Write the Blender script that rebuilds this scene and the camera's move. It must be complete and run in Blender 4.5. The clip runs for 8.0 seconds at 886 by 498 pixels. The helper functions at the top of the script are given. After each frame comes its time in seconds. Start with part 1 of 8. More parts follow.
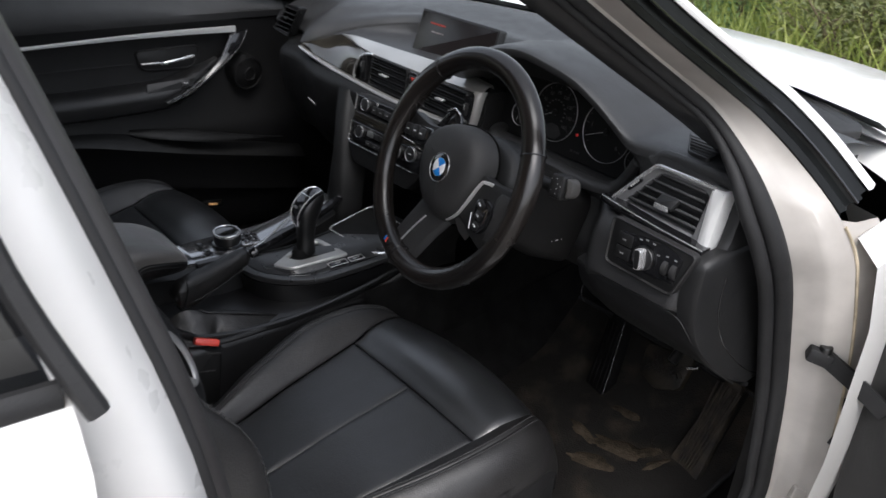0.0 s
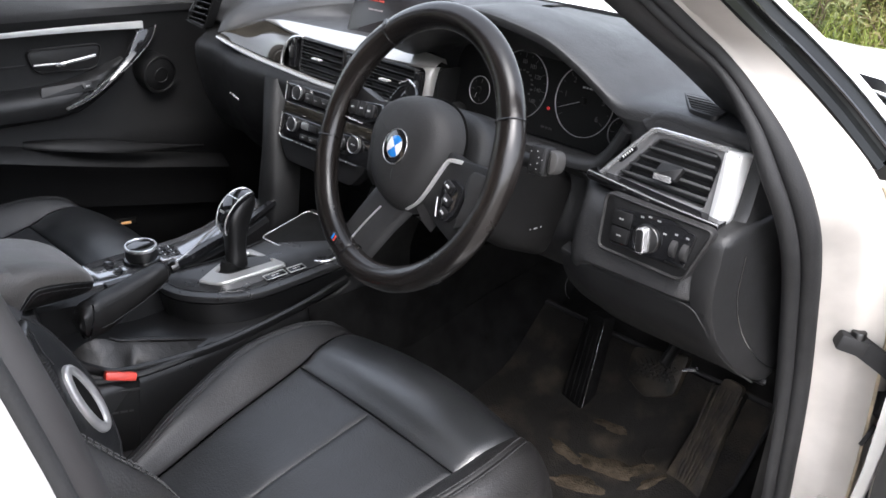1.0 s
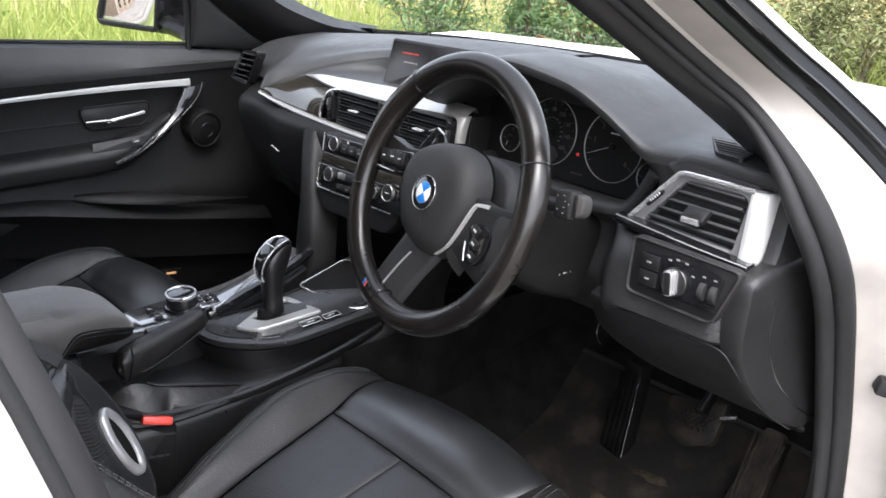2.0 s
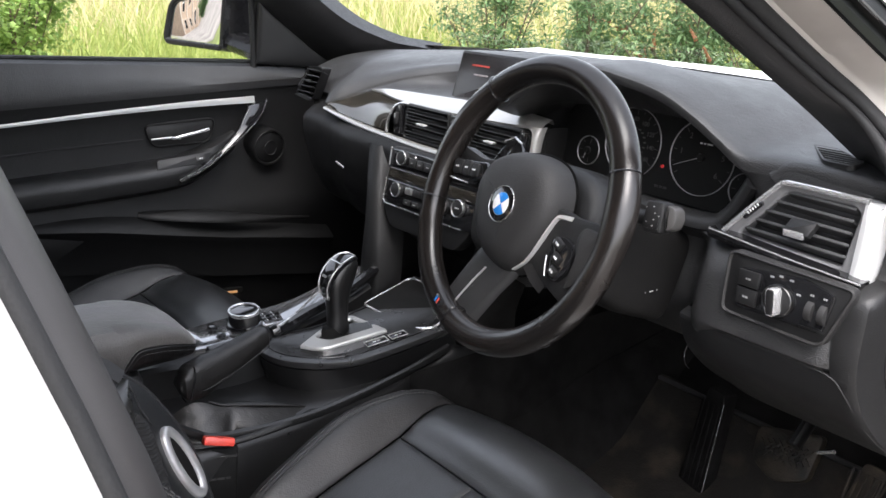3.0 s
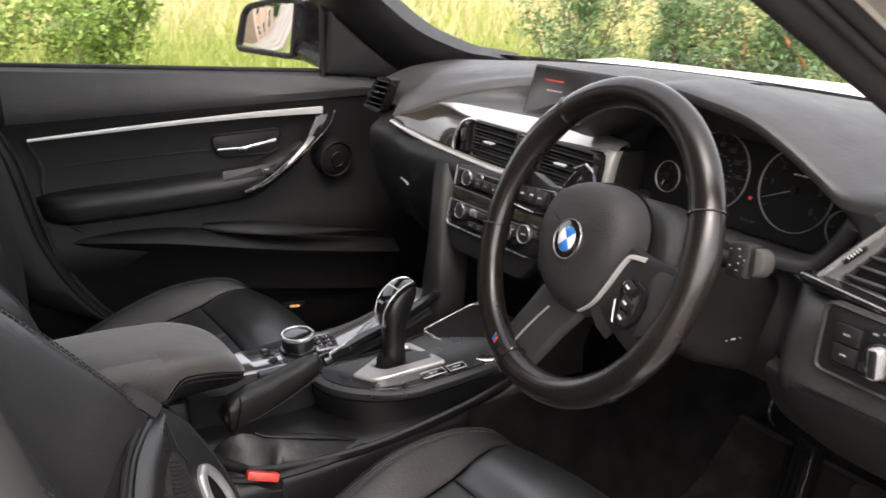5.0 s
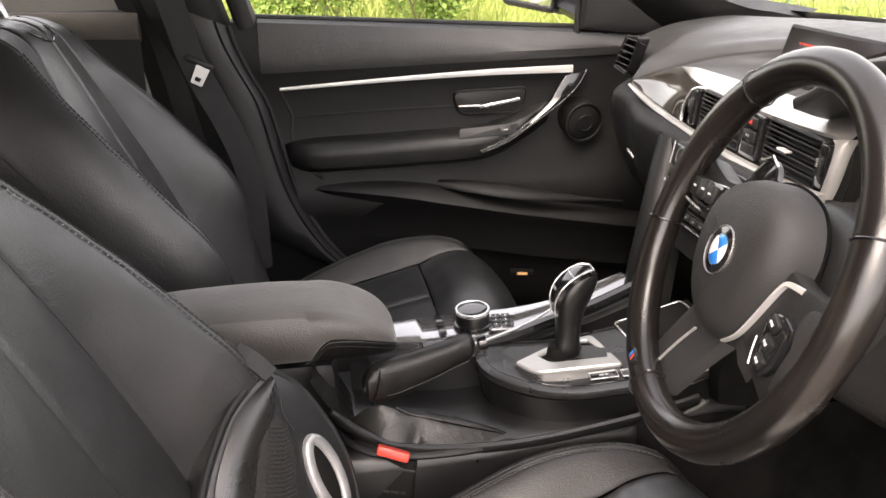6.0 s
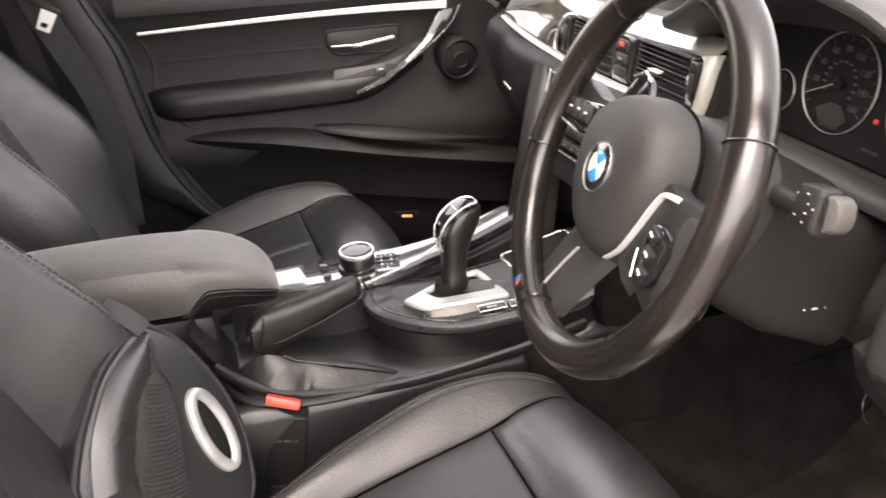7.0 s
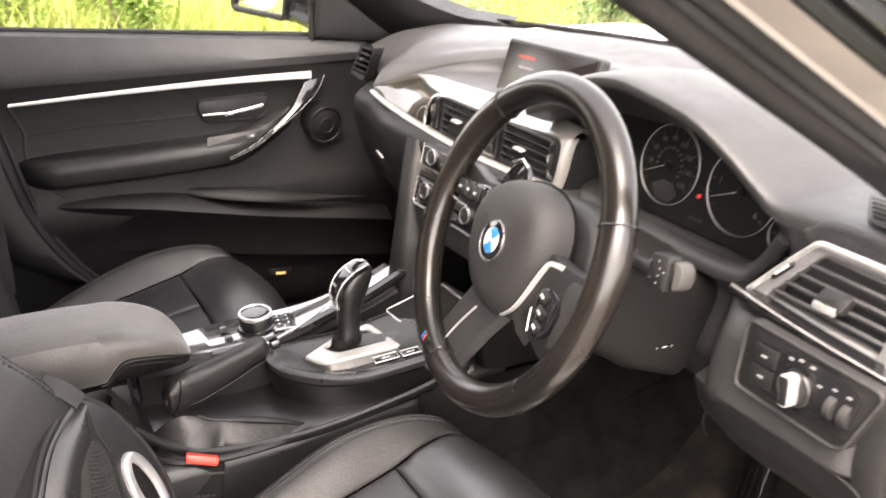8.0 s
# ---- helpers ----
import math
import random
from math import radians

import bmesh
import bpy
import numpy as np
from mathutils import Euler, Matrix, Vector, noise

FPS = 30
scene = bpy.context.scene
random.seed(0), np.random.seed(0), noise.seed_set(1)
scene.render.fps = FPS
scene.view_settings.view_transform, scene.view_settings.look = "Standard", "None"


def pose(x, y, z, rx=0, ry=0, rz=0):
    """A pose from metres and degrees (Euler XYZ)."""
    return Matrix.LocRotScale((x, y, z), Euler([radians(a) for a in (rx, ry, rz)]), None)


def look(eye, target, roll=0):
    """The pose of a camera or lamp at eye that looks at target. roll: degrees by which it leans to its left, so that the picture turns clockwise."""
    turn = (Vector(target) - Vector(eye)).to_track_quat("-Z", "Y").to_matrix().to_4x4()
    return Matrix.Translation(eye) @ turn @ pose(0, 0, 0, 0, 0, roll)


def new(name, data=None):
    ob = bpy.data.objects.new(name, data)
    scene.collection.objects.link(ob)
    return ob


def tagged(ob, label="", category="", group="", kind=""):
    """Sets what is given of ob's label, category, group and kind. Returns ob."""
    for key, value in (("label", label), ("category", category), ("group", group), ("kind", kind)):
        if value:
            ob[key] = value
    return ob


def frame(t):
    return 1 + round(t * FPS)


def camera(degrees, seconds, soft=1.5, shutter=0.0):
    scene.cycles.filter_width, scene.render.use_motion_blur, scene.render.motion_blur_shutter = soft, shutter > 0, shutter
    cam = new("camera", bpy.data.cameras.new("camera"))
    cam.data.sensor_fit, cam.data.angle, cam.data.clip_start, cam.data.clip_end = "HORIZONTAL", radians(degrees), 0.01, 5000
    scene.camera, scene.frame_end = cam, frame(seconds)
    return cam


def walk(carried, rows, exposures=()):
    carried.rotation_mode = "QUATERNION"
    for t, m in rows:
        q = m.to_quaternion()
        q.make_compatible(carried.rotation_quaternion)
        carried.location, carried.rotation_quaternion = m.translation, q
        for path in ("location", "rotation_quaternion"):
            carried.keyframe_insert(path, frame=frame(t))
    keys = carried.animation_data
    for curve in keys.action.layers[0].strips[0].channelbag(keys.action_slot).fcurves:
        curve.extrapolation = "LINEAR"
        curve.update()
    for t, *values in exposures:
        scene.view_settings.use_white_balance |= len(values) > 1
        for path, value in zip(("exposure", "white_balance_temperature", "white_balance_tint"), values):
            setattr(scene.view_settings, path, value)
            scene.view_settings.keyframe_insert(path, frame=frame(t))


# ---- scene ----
cam = camera(55.2, 8.0, soft=1.5, shutter=0.3)
PATH = [
    (0, (1.251, -0.753, 1.286), (-0.112, 0.433, 0.428), 5.1),
    (0.5, (1.109, -0.696, 1.217), (-0.137, 0.609, 0.353), 5.3),
    (1, (1.1, -0.67, 1.161), (-0.174, 0.653, 0.37), 4.0),
    (1.5, (1.129, -0.666, 1.157), (-0.188, 0.654, 0.432), 3.2),
    (1.7, (1.134, -0.665, 1.161), (-0.212, 0.636, 0.456), 2.8),
    (3, (1.07, -0.649, 1.12), (-0.417, 0.535, 0.498), 1.6),
    (3.5, (1.067, -0.653, 1.123), (-0.441, 0.509, 0.509), 1.2),
    (4, (1.103, -0.673, 1.147), (-0.413, 0.488, 0.551), 1.4),
    (4.2, (1.119, -0.677, 1.153), (-0.399, 0.479, 0.554), 1.3),
    (5.3, (0.982, -0.498, 1.121), (-0.712, 0.336, 0.462), 1.7),
    (5.5, (0.979, -0.434, 1.117), (-0.793, 0.184, 0.426), 1.5),
    (6, (0.986, -0.342, 1.131), (-0.85, -0.039, 0.397), -0.4),
    (6.5, (0.989, -0.333, 1.132), (-0.832, -0.018, 0.368), -0.4),
    (7, (0.971, -0.331, 1.103), (-0.76, 0.216, 0.264), -0.7),
    (7.5, (0.965, -0.355, 1.107), (-0.712, 0.35, 0.275), -0.9),
    (8, (1.044, -0.449, 1.181), (-0.565, 0.473, 0.433), 1.8),
]
EXPOSURES = [(0, 1.0, 6200, 12), (0.6, 2.02, 6200, 13), (1.5, 2.2, 6200, 13), (4.0, 2.05, 6600, 14), (5.5, 2.33, 7200, 17), (6.5, 3.02, 7500, 18), (8.0, 3.35, 7500, 18)]
walk(cam, [(t, look(eye, target, roll)) for t, eye, target, roll in PATH], EXPOSURES)

# ---- sky and sun: a bright overcast day ----
world = bpy.data.worlds.new("sky")
scene.world = world
world.use_nodes = True
wn = world.node_tree.nodes
sky_tex = wn.new("ShaderNodeTexSky")
sky_tex.sky_type = "NISHITA"
sky_tex.sun_disc = False
sky_tex.sun_elevation = radians(55)
sky_tex.sun_rotation = radians(120)
sky_tex.dust_density = 3.0
sky_tex.air_density = 1.1
wn["Background"].inputs["Strength"].default_value = 0.15
overcast = wn.new("ShaderNodeHueSaturation")  # thin cloud greys the sky
overcast.inputs["Saturation"].default_value = 0.30
world.node_tree.links.new(sky_tex.outputs[0], overcast.inputs["Color"])
world.node_tree.links.new(overcast.outputs[0], wn["Background"].inputs["Color"])
sun_data = bpy.data.lights.new("sun", "SUN")
sun_data.energy = 0.8
sun_data.angle = radians(45)
sun_data.color = (1.0, 0.95, 0.88)
sun = new("sun", sun_data)
sun.matrix_world = look((4.0, -3.0, 9.0), (0.3, 0.2, 0.6))

# ---- materials ----


def lin(c):
    return tuple(c) + (1.0,) if len(c) == 3 else tuple(c)


def material(name, color, rough=0.5, metal=0.0, grain=0.0, grain_size=400.0, stain=0.15, stain_size=12.0, coat=0.0, tint=None, rough_var=0.12, spec=0.5, crease=0.0):
    """A procedural surface: base colour varied by a coarse stain, fine bump grain and uneven gloss."""
    m = bpy.data.materials.new(name)
    m.use_nodes = True
    nt = m.node_tree
    b = nt.nodes["Principled BSDF"]
    b.inputs["Metallic"].default_value = metal
    b.inputs["Coat Weight"].default_value = coat
    b.inputs["Coat Roughness"].default_value = 0.08
    b.inputs["Specular IOR Level"].default_value = spec
    tc = nt.nodes.new("ShaderNodeTexCoord")
    n1 = nt.nodes.new("ShaderNodeTexNoise")
    n1.inputs["Scale"].default_value = stain_size
    n1.inputs["Detail"].default_value = 5
    nt.links.new(tc.outputs["Object"], n1.inputs["Vector"])
    ramp = nt.nodes.new("ShaderNodeValToRGB")
    dark = tuple(v * (1 - stain) for v in color)
    light = tint or tuple(min(1, v * (1 + stain)) for v in color)
    ramp.color_ramp.elements[0].color, ramp.color_ramp.elements[1].color = lin(dark), lin(light)
    ramp.color_ramp.elements[0].position, ramp.color_ramp.elements[1].position = 0.35, 0.68
    nt.links.new(n1.outputs["Fac"], ramp.inputs["Fac"])
    nt.links.new(ramp.outputs["Color"], b.inputs["Base Color"])
    n3 = nt.nodes.new("ShaderNodeTexNoise")
    n3.inputs["Scale"].default_value = 35
    n3.inputs["Detail"].default_value = 4
    nt.links.new(tc.outputs["Object"], n3.inputs["Vector"])
    mr = nt.nodes.new("ShaderNodeMapRange")
    mr.inputs["To Min"].default_value = max(0.02, rough - rough_var)
    mr.inputs["To Max"].default_value = min(1.0, rough + rough_var)
    nt.links.new(n3.outputs["Fac"], mr.inputs["Value"])
    nt.links.new(mr.outputs["Result"], b.inputs["Roughness"])
    if grain > 0:
        v = nt.nodes.new("ShaderNodeTexVoronoi")
        v.inputs["Scale"].default_value = grain_size
        nt.links.new(tc.outputs["Object"], v.inputs["Vector"])
        n2 = nt.nodes.new("ShaderNodeTexNoise")
        n2.inputs["Scale"].default_value = grain_size * 0.3
        n2.inputs["Detail"].default_value = 3
        nt.links.new(tc.outputs["Object"], n2.inputs["Vector"])
        add = nt.nodes.new("ShaderNodeMath")
        nt.links.new(v.outputs["Distance"], add.inputs[0])
        nt.links.new(n2.outputs["Fac"], add.inputs[1])
        bump = nt.nodes.new("ShaderNodeBump")
        bump.inputs["Strength"].default_value = grain
        bump.inputs["Distance"].default_value = 0.001
        nt.links.new(add.outputs[0], bump.inputs["Height"])
        nt.links.new(bump.outputs["Normal"], b.inputs["Normal"])
        if crease > 0:
            n4 = nt.nodes.new("ShaderNodeTexNoise")
            n4.inputs["Scale"].default_value = 14
            n4.inputs["Detail"].default_value = 4
            n4.inputs["Distortion"].default_value = 1.6
            nt.links.new(tc.outputs["Object"], n4.inputs["Vector"])
            fold = nt.nodes.new("ShaderNodeBump")
            fold.inputs["Strength"].default_value = crease
            fold.inputs["Distance"].default_value = 0.006
            nt.links.new(n4.outputs["Fac"], fold.inputs["Height"])
            nt.links.new(fold.outputs["Normal"], bump.inputs["Normal"])
    return m


def glass_material(name, color=(1, 1, 1), shine=0.03):
    m = bpy.data.materials.new(name)
    m.use_nodes = True
    nt = m.node_tree
    nt.nodes.remove(nt.nodes["Principled BSDF"])
    tr, gl = nt.nodes.new("ShaderNodeBsdfTransparent"), nt.nodes.new("ShaderNodeBsdfGlossy")
    tr.inputs["Color"].default_value = lin(color)
    gl.inputs["Roughness"].default_value = 0.01
    mix = nt.nodes.new("ShaderNodeMixShader")
    mix.inputs[0].default_value = shine
    nt.links.new(tr.outputs[0], mix.inputs[1])
    nt.links.new(gl.outputs[0], mix.inputs[2])
    nt.links.new(mix.outputs[0], nt.nodes["Material Output"].inputs["Surface"])
    return m


def glow(name, color, strength):
    m = bpy.data.materials.new(name)
    m.use_nodes = True
    b = m.node_tree.nodes["Principled BSDF"]
    b.inputs["Base Color"].default_value = lin(color)
    b.inputs["Emission Color"].default_value = lin(color)
    b.inputs["Emission Strength"].default_value = strength
    return m


LEATHER = material("black_leather", (0.0115, 0.0119, 0.0127), 0.42, grain=0.26, spec=0.8, crease=0.14, grain_size=420, stain=0.25, stain_size=9)
LEATHER_WORN = material("worn_black_leather", (0.0150, 0.0158, 0.0168), 0.32, grain=0.22, spec=1.0, crease=0.10, grain_size=520, stain=0.35, stain_size=10, rough_var=0.08)
# the seat leather again, lightened to paint in light falling on the backrests
BACK_LEATHER = material("lit_backrest_leather", (0.021, 0.0205, 0.0205), 0.42, grain=0.24, spec=0.8, crease=0.14, grain_size=420, stain=0.22, stain_size=8)
for worn, weight in ((LEATHER, 0.15), (BACK_LEATHER, 0.15), (LEATHER_WORN, 0.75)):
    worn.node_tree.nodes["Principled BSDF"].inputs["Coat Weight"].default_value = weight
    worn.node_tree.nodes["Principled BSDF"].inputs["Coat Roughness"].default_value = 0.33
WHEEL_LEATHER = material("rim_leather", (0.0085, 0.0074, 0.0069), 0.25, spec=0.6, grain=0.06, grain_size=900, stain=0.3, stain_size=6, tint=(0.015, 0.0122, 0.0108), rough_var=0.07)
DASH = material("dash_soft_plastic", (0.024, 0.024, 0.0245), 0.46, spec=0.65, grain=0.4, grain_size=600, stain=0.12)
PLASTIC = material("black_plastic", (0.0105, 0.0105, 0.0108), 0.47, grain=0.25, grain_size=700, stain=0.15)
PILLAR_TRIM = material("pillar_plastic", (0.034, 0.032, 0.032), 0.46, grain=0.05, grain_size=1500, stain=0.08, stain_size=5)
PLASTIC_GREY = material("grey_plastic", (0.0225, 0.022, 0.022), 0.55, spec=0.36, grain=0.3, grain_size=700, stain=0.12)
GLOSS = material("gloss_black", (0.010, 0.010, 0.011), 0.08, coat=0.6, stain=0.1, rough_var=0.04)
DARK_WOOD = material("dark_gloss_trim", (0.030, 0.027, 0.022), 0.10, coat=0.5, stain=0.4, stain_size=30, rough_var=0.04)
SILVER = material("satin_silver", (0.72, 0.72, 0.71), 0.34, metal=0.55, stain=0.06, rough_var=0.06)
CHROME = material("chrome", (0.78, 0.78, 0.78), 0.22, metal=0.75, stain=0.05, rough_var=0.05)
# the satin silver made pale and diffuse, so its colour imitates the bright reflection
BAR = material("brightened_satin_silver", (0.74, 0.74, 0.73), 0.32, metal=0.2, stain=0.05, rough_var=0.05)
FASCIA_SILVER = material("fascia_silver", (0.50, 0.49, 0.47), 0.36, metal=0.75, stain=0.06, rough_var=0.06)
DULL_CHROME = material("dull_chrome", (0.42, 0.42, 0.42), 0.28, metal=0.85, stain=0.08)
SATIN_GREY = material("satin_grey", (0.17, 0.17, 0.172), 0.42, metal=0.2, stain=0.08)
DARK_METAL = material("dark_metal", (0.10, 0.10, 0.10), 0.35, metal=1.0, stain=0.2)
PAINT = material("white_car_paint", (0.80, 0.79, 0.76), 0.22, coat=0.5, stain=0.03, stain_size=4, rough_var=0.05)
PAINT_PILLAR = material("greyer_white_paint", (0.70, 0.69, 0.67), 0.30, coat=0.3, stain=0.07, stain_size=7)
# the car's white, a little grubby, with the doorway's shade put into the colour
PAINT_JAMB = material("grubby_shaded_white_paint", (0.50, 0.468, 0.43), 0.34, coat=0.2, stain=0.16, stain_size=9)
RUBBER = material("rubber_seal", (0.016, 0.016, 0.0165), 0.66, spec=0.4, grain=0.2, grain_size=500, stain=0.25)
CARPET = material("black_carpet", (0.0095, 0.0092, 0.0090), 0.95, spec=0.06, grain=1.0, grain_size=900, stain=0.4, stain_size=20)
MUD_MAT = material("muddy_rubber_mat", (0.022, 0.0195, 0.0175), 0.78, spec=0.2, grain=0.7, grain_size=300, stain=0.5, stain_size=13, tint=(0.046, 0.037, 0.027))
PEDAL = material("dusty_pedal_rubber", (0.016, 0.0135, 0.011), 0.75, grain=0.6, grain_size=300, stain=0.5, stain_size=30, tint=(0.055, 0.042, 0.028))
for n in MUD_MAT.node_tree.nodes:
    if n.bl_idname == "ShaderNodeValToRGB":
        n.color_ramp.elements[0].position, n.color_ramp.elements[1].position = 0.50, 0.80
# door plastic; on the lower dash its near-black stands in for shade
DOOR_CARD = material("door_and_shaded_dash_plastic", (0.0062, 0.0062, 0.0064), 0.52, grain=0.3, grain_size=650, stain=0.2, stain_size=8, spec=0.32)
GLOVE = material("dull_door_leather", (0.0085, 0.0085, 0.0088), 0.46, grain=0.3, spec=0.5, grain_size=450, stain=0.2, stain_size=8)
RED = material("red_plastic", (0.65, 0.06, 0.04), 0.4, stain=0.1)
SOFT_MARK = material("pale_print", (0.30, 0.30, 0.30), 0.6, stain=0.05)
WHITE_MARK = material("white_print", (0.65, 0.65, 0.65), 0.6, stain=0.05)
BLUE = material("blue_enamel", (0.02, 0.20, 0.60), 0.15, coat=0.5, stain=0.05)
WHITE = material("white_enamel", (0.85, 0.85, 0.85), 0.15, coat=0.5, stain=0.03)
HEADLINER = material("headliner_cloth", (0.20, 0.19, 0.18), 0.9, grain=0.4, grain_size=600)
MESH = material("ribbed_mesh", (0.014, 0.013, 0.012), 0.8, grain=1.0, grain_size=380)
RING = material("worn_silver_plastic", (0.42, 0.42, 0.42), 0.32, metal=0.5, stain=0.2, stain_size=40)
SMOOTH_VINYL = material("smooth_vinyl", (0.020, 0.020, 0.019), 0.30, grain=0.1, spec=0.9, grain_size=600, stain=0.2)
THREAD = material("grey_thread", (0.034, 0.034, 0.034), 0.8)
SCREEN = material("screen_glass", (0.012, 0.010, 0.010), 0.22, stain=0.1, rough_var=0.05, spec=0.25)
WEB = material("belt_webbing", (0.03, 0.03, 0.031), 0.75, grain=0.5, grain_size=900)
GLASS = glass_material("window_glass", (0.96, 0.98, 0.97))
TINT = glass_material("tinted_glass", (0.03, 0.032, 0.036), 0.07)
MIRROR = material("mirror_silver", (0.9, 0.9, 0.9), 0.01, metal=1.0, stain=0.0, rough_var=0.0)

# ---- mesh tools ----


def part(name, bm, mat, parent=None, label="", smooth=True):
    me = bpy.data.meshes.new(name)
    bmesh.ops.recalc_face_normals(bm, faces=bm.faces)
    for f in bm.faces:
        f.smooth = smooth
    if smooth:
        for e in bm.edges:
            if len(e.link_faces) == 2 and e.calc_face_angle(0) > radians(40):
                e.smooth = False
    bm.to_mesh(me)
    bm.free()
    me.materials.append(mat)
    ob = new(name, me)
    if parent is not None:
        ob.parent = parent
    if label:
        ob["label"] = label
    return ob


def thing(name, label, category, group="", kind="", at=(0, 0, 0)):
    ob = new(name)
    ob.empty_display_size = 0.05
    return tagged(ob, label, category, group, kind)


def V(*a):
    return Vector(a)


def smooth_path(pts, n=8, closed=False):
    """Catmull-Rom through the points."""
    pts = [Vector(p) for p in pts]
    k, out = len(pts), []
    for i in range(k if closed else k - 1):
        if closed:
            p0, p1, p2, p3 = pts[i - 1], pts[i], pts[(i + 1) % k], pts[(i + 2) % k]
        else:
            p0, p1, p2, p3 = pts[max(i - 1, 0)], pts[i], pts[i + 1], pts[min(i + 2, k - 1)]
        for j in range(n):
            t = j / n
            out.append(0.5 * (2 * p1 + (p2 - p0) * t + (2 * p0 - 5 * p1 + 4 * p2 - p3) * t * t + (3 * p1 - p0 - 3 * p2 + p3) * t ** 3))
    if not closed:
        out.append(pts[-1])
    return out


def loft(rings, closed=True, caps=True, bm=None, ends=False):
    """A skin through rings of equally many points. closed: each ring closes; ends: the last ring joins the first."""
    bm = bm or bmesh.new()
    vs = [[bm.verts.new(p) for p in r] for r in rings]
    n = len(rings[0])
    pairs = list(zip(vs, vs[1:])) + ([(vs[-1], vs[0])] if ends else [])
    for a, b in pairs:
        for i in range(n if closed else n - 1):
            j = (i + 1) % n
            bm.faces.new((a[i], a[j], b[j], b[i]))
    if caps and closed and not ends:
        bm.faces.new(vs[0])
        bm.faces.new(vs[-1][::-1])
    return bm


def sweep(path, profile, up=(0, 0, 1), scale=None, bm=None, closed=False, caps=True):
    """Profile points (side, up) carried along a path of points."""
    path = [Vector(p) for p in path]
    k, rings = len(path), []
    for i, p in enumerate(path):
        a = path[i - 1] if (i or closed) else path[i]
        b = path[(i + 1) % k] if (i < k - 1 or closed) else path[i]
        t = (b - a).normalized()
        side = t.cross(Vector(up)).normalized()
        u = side.cross(t)
        s = scale(i / max(1, k - 1)) if scale else 1.0
        s = s if isinstance(s, tuple) else (s, s)
        rings.append([p + side * x * s[0] + u * y * s[1] for x, y in profile])
    return loft(rings, True, caps and not closed, bm, ends=closed)


def oval(rx, ry, n=16, power=1.0):
    out = []
    for i in range(n):
        a = 2 * math.pi * i / n
        c, s = math.cos(a), math.sin(a)
        out.append((rx * math.copysign(abs(c) ** power, c), ry * math.copysign(abs(s) ** power, s)))
    return out


def tube(path, r, up=(0, 0, 1), n=12, scale=None, closed=False, flat=1.0, bm=None):
    return sweep(path, oval(r, r * flat, n), up, scale, bm, closed)


def round_poly(pts, r, n=4):
    """2-D polygon with rounded corners."""
    out, k = [], len(pts)
    for i in range(k):
        p, a, b = Vector(pts[i]), Vector(pts[i - 1]), Vector(pts[(i + 1) % k])
        da, db = (a - p), (b - p)
        rr = r[i] if isinstance(r, (list, tuple)) else r
        d = min(rr, da.length * 0.45, db.length * 0.45)
        if d < 1e-5:
            out.append(p)
            continue
        s, e = p + da.normalized() * d, p + db.normalized() * d
        for j in range(n + 1):
            t = j / n
            out.append((1 - t) ** 2 * s + 2 * t * (1 - t) * p + t * t * e)
    return out


def inset(poly, d):
    """Moves a 2-D outline inward by d (mitred)."""
    k, out = len(poly), []
    area = sum(poly[i - 1][0] * poly[i][1] - poly[i][0] * poly[i - 1][1] for i in range(k))
    sg = 1 if area > 0 else -1
    for i in range(k):
        p, a, b = Vector(poly[i][:2]), Vector(poly[i - 1][:2]), Vector(poly[(i + 1) % k][:2])
        e1, e2 = (p - a), (b - p)
        if e1.length < 1e-7 or e2.length < 1e-7:
            out.append(p)
            continue
        n1, n2 = Vector((-e1.y, e1.x)).normalized() * sg, Vector((-e2.y, e2.x)).normalized() * sg
        m = n1 + n2
        m = m / max(0.4, m.length_squared / 2) if m.length > 1e-6 else n1
        out.append(p + m * d)
    return out


def plate(frame_m, poly, thick, bevel=0.002, crown=0.0, bm=None):
    """An outline in the xy plane of a frame, from z = -thick up to 0 with a rounded upper rim."""
    rings = [[frame_m @ Vector((p[0], p[1], -thick)) for p in poly]]
    for dz, di in ((-bevel, 0.0), (-bevel * 0.3, bevel * 0.3), (0.0, bevel)):
        q = inset(poly, di) if di else poly
        rings.append([frame_m @ Vector((p[0], p[1], dz)) for p in q])
    if crown:
        c = sum((Vector(p[:2]) for p in poly), Vector((0, 0))) / len(poly)
        for f in (0.75, 0.45, 0.15):
            q = inset(poly, bevel)
            rings.append([frame_m @ Vector((c.x + (p[0] - c.x) * f, c.y + (p[1] - c.y) * f, crown * (1 - f * f))) for p in q])
    return loft(rings, True, True, bm)


def ring_plate(frame_m, outer, inner, thick, bevel=0.0015, bm=None):
    """A flat band between two outlines of equally many points."""
    o2, i2 = inset(outer, bevel), inset(inner, -bevel)
    z = lambda q, h: [frame_m @ Vector((p[0], p[1], h)) for p in q]
    return loft([z(outer, -thick), z(outer, -bevel), z(o2, 0), z(i2, 0), z(inner, -bevel), z(inner, -thick)], True, False, bm, ends=True)


def axes(origin, x, y):
    """A frame with its x axis along x and its y axis near y; z stands out of the plane."""
    x = Vector(x).normalized()
    z = x.cross(Vector(y)).normalized()
    y = z.cross(x)
    return Matrix.Translation(origin) @ Matrix((x, y, z)).transposed().to_4x4()


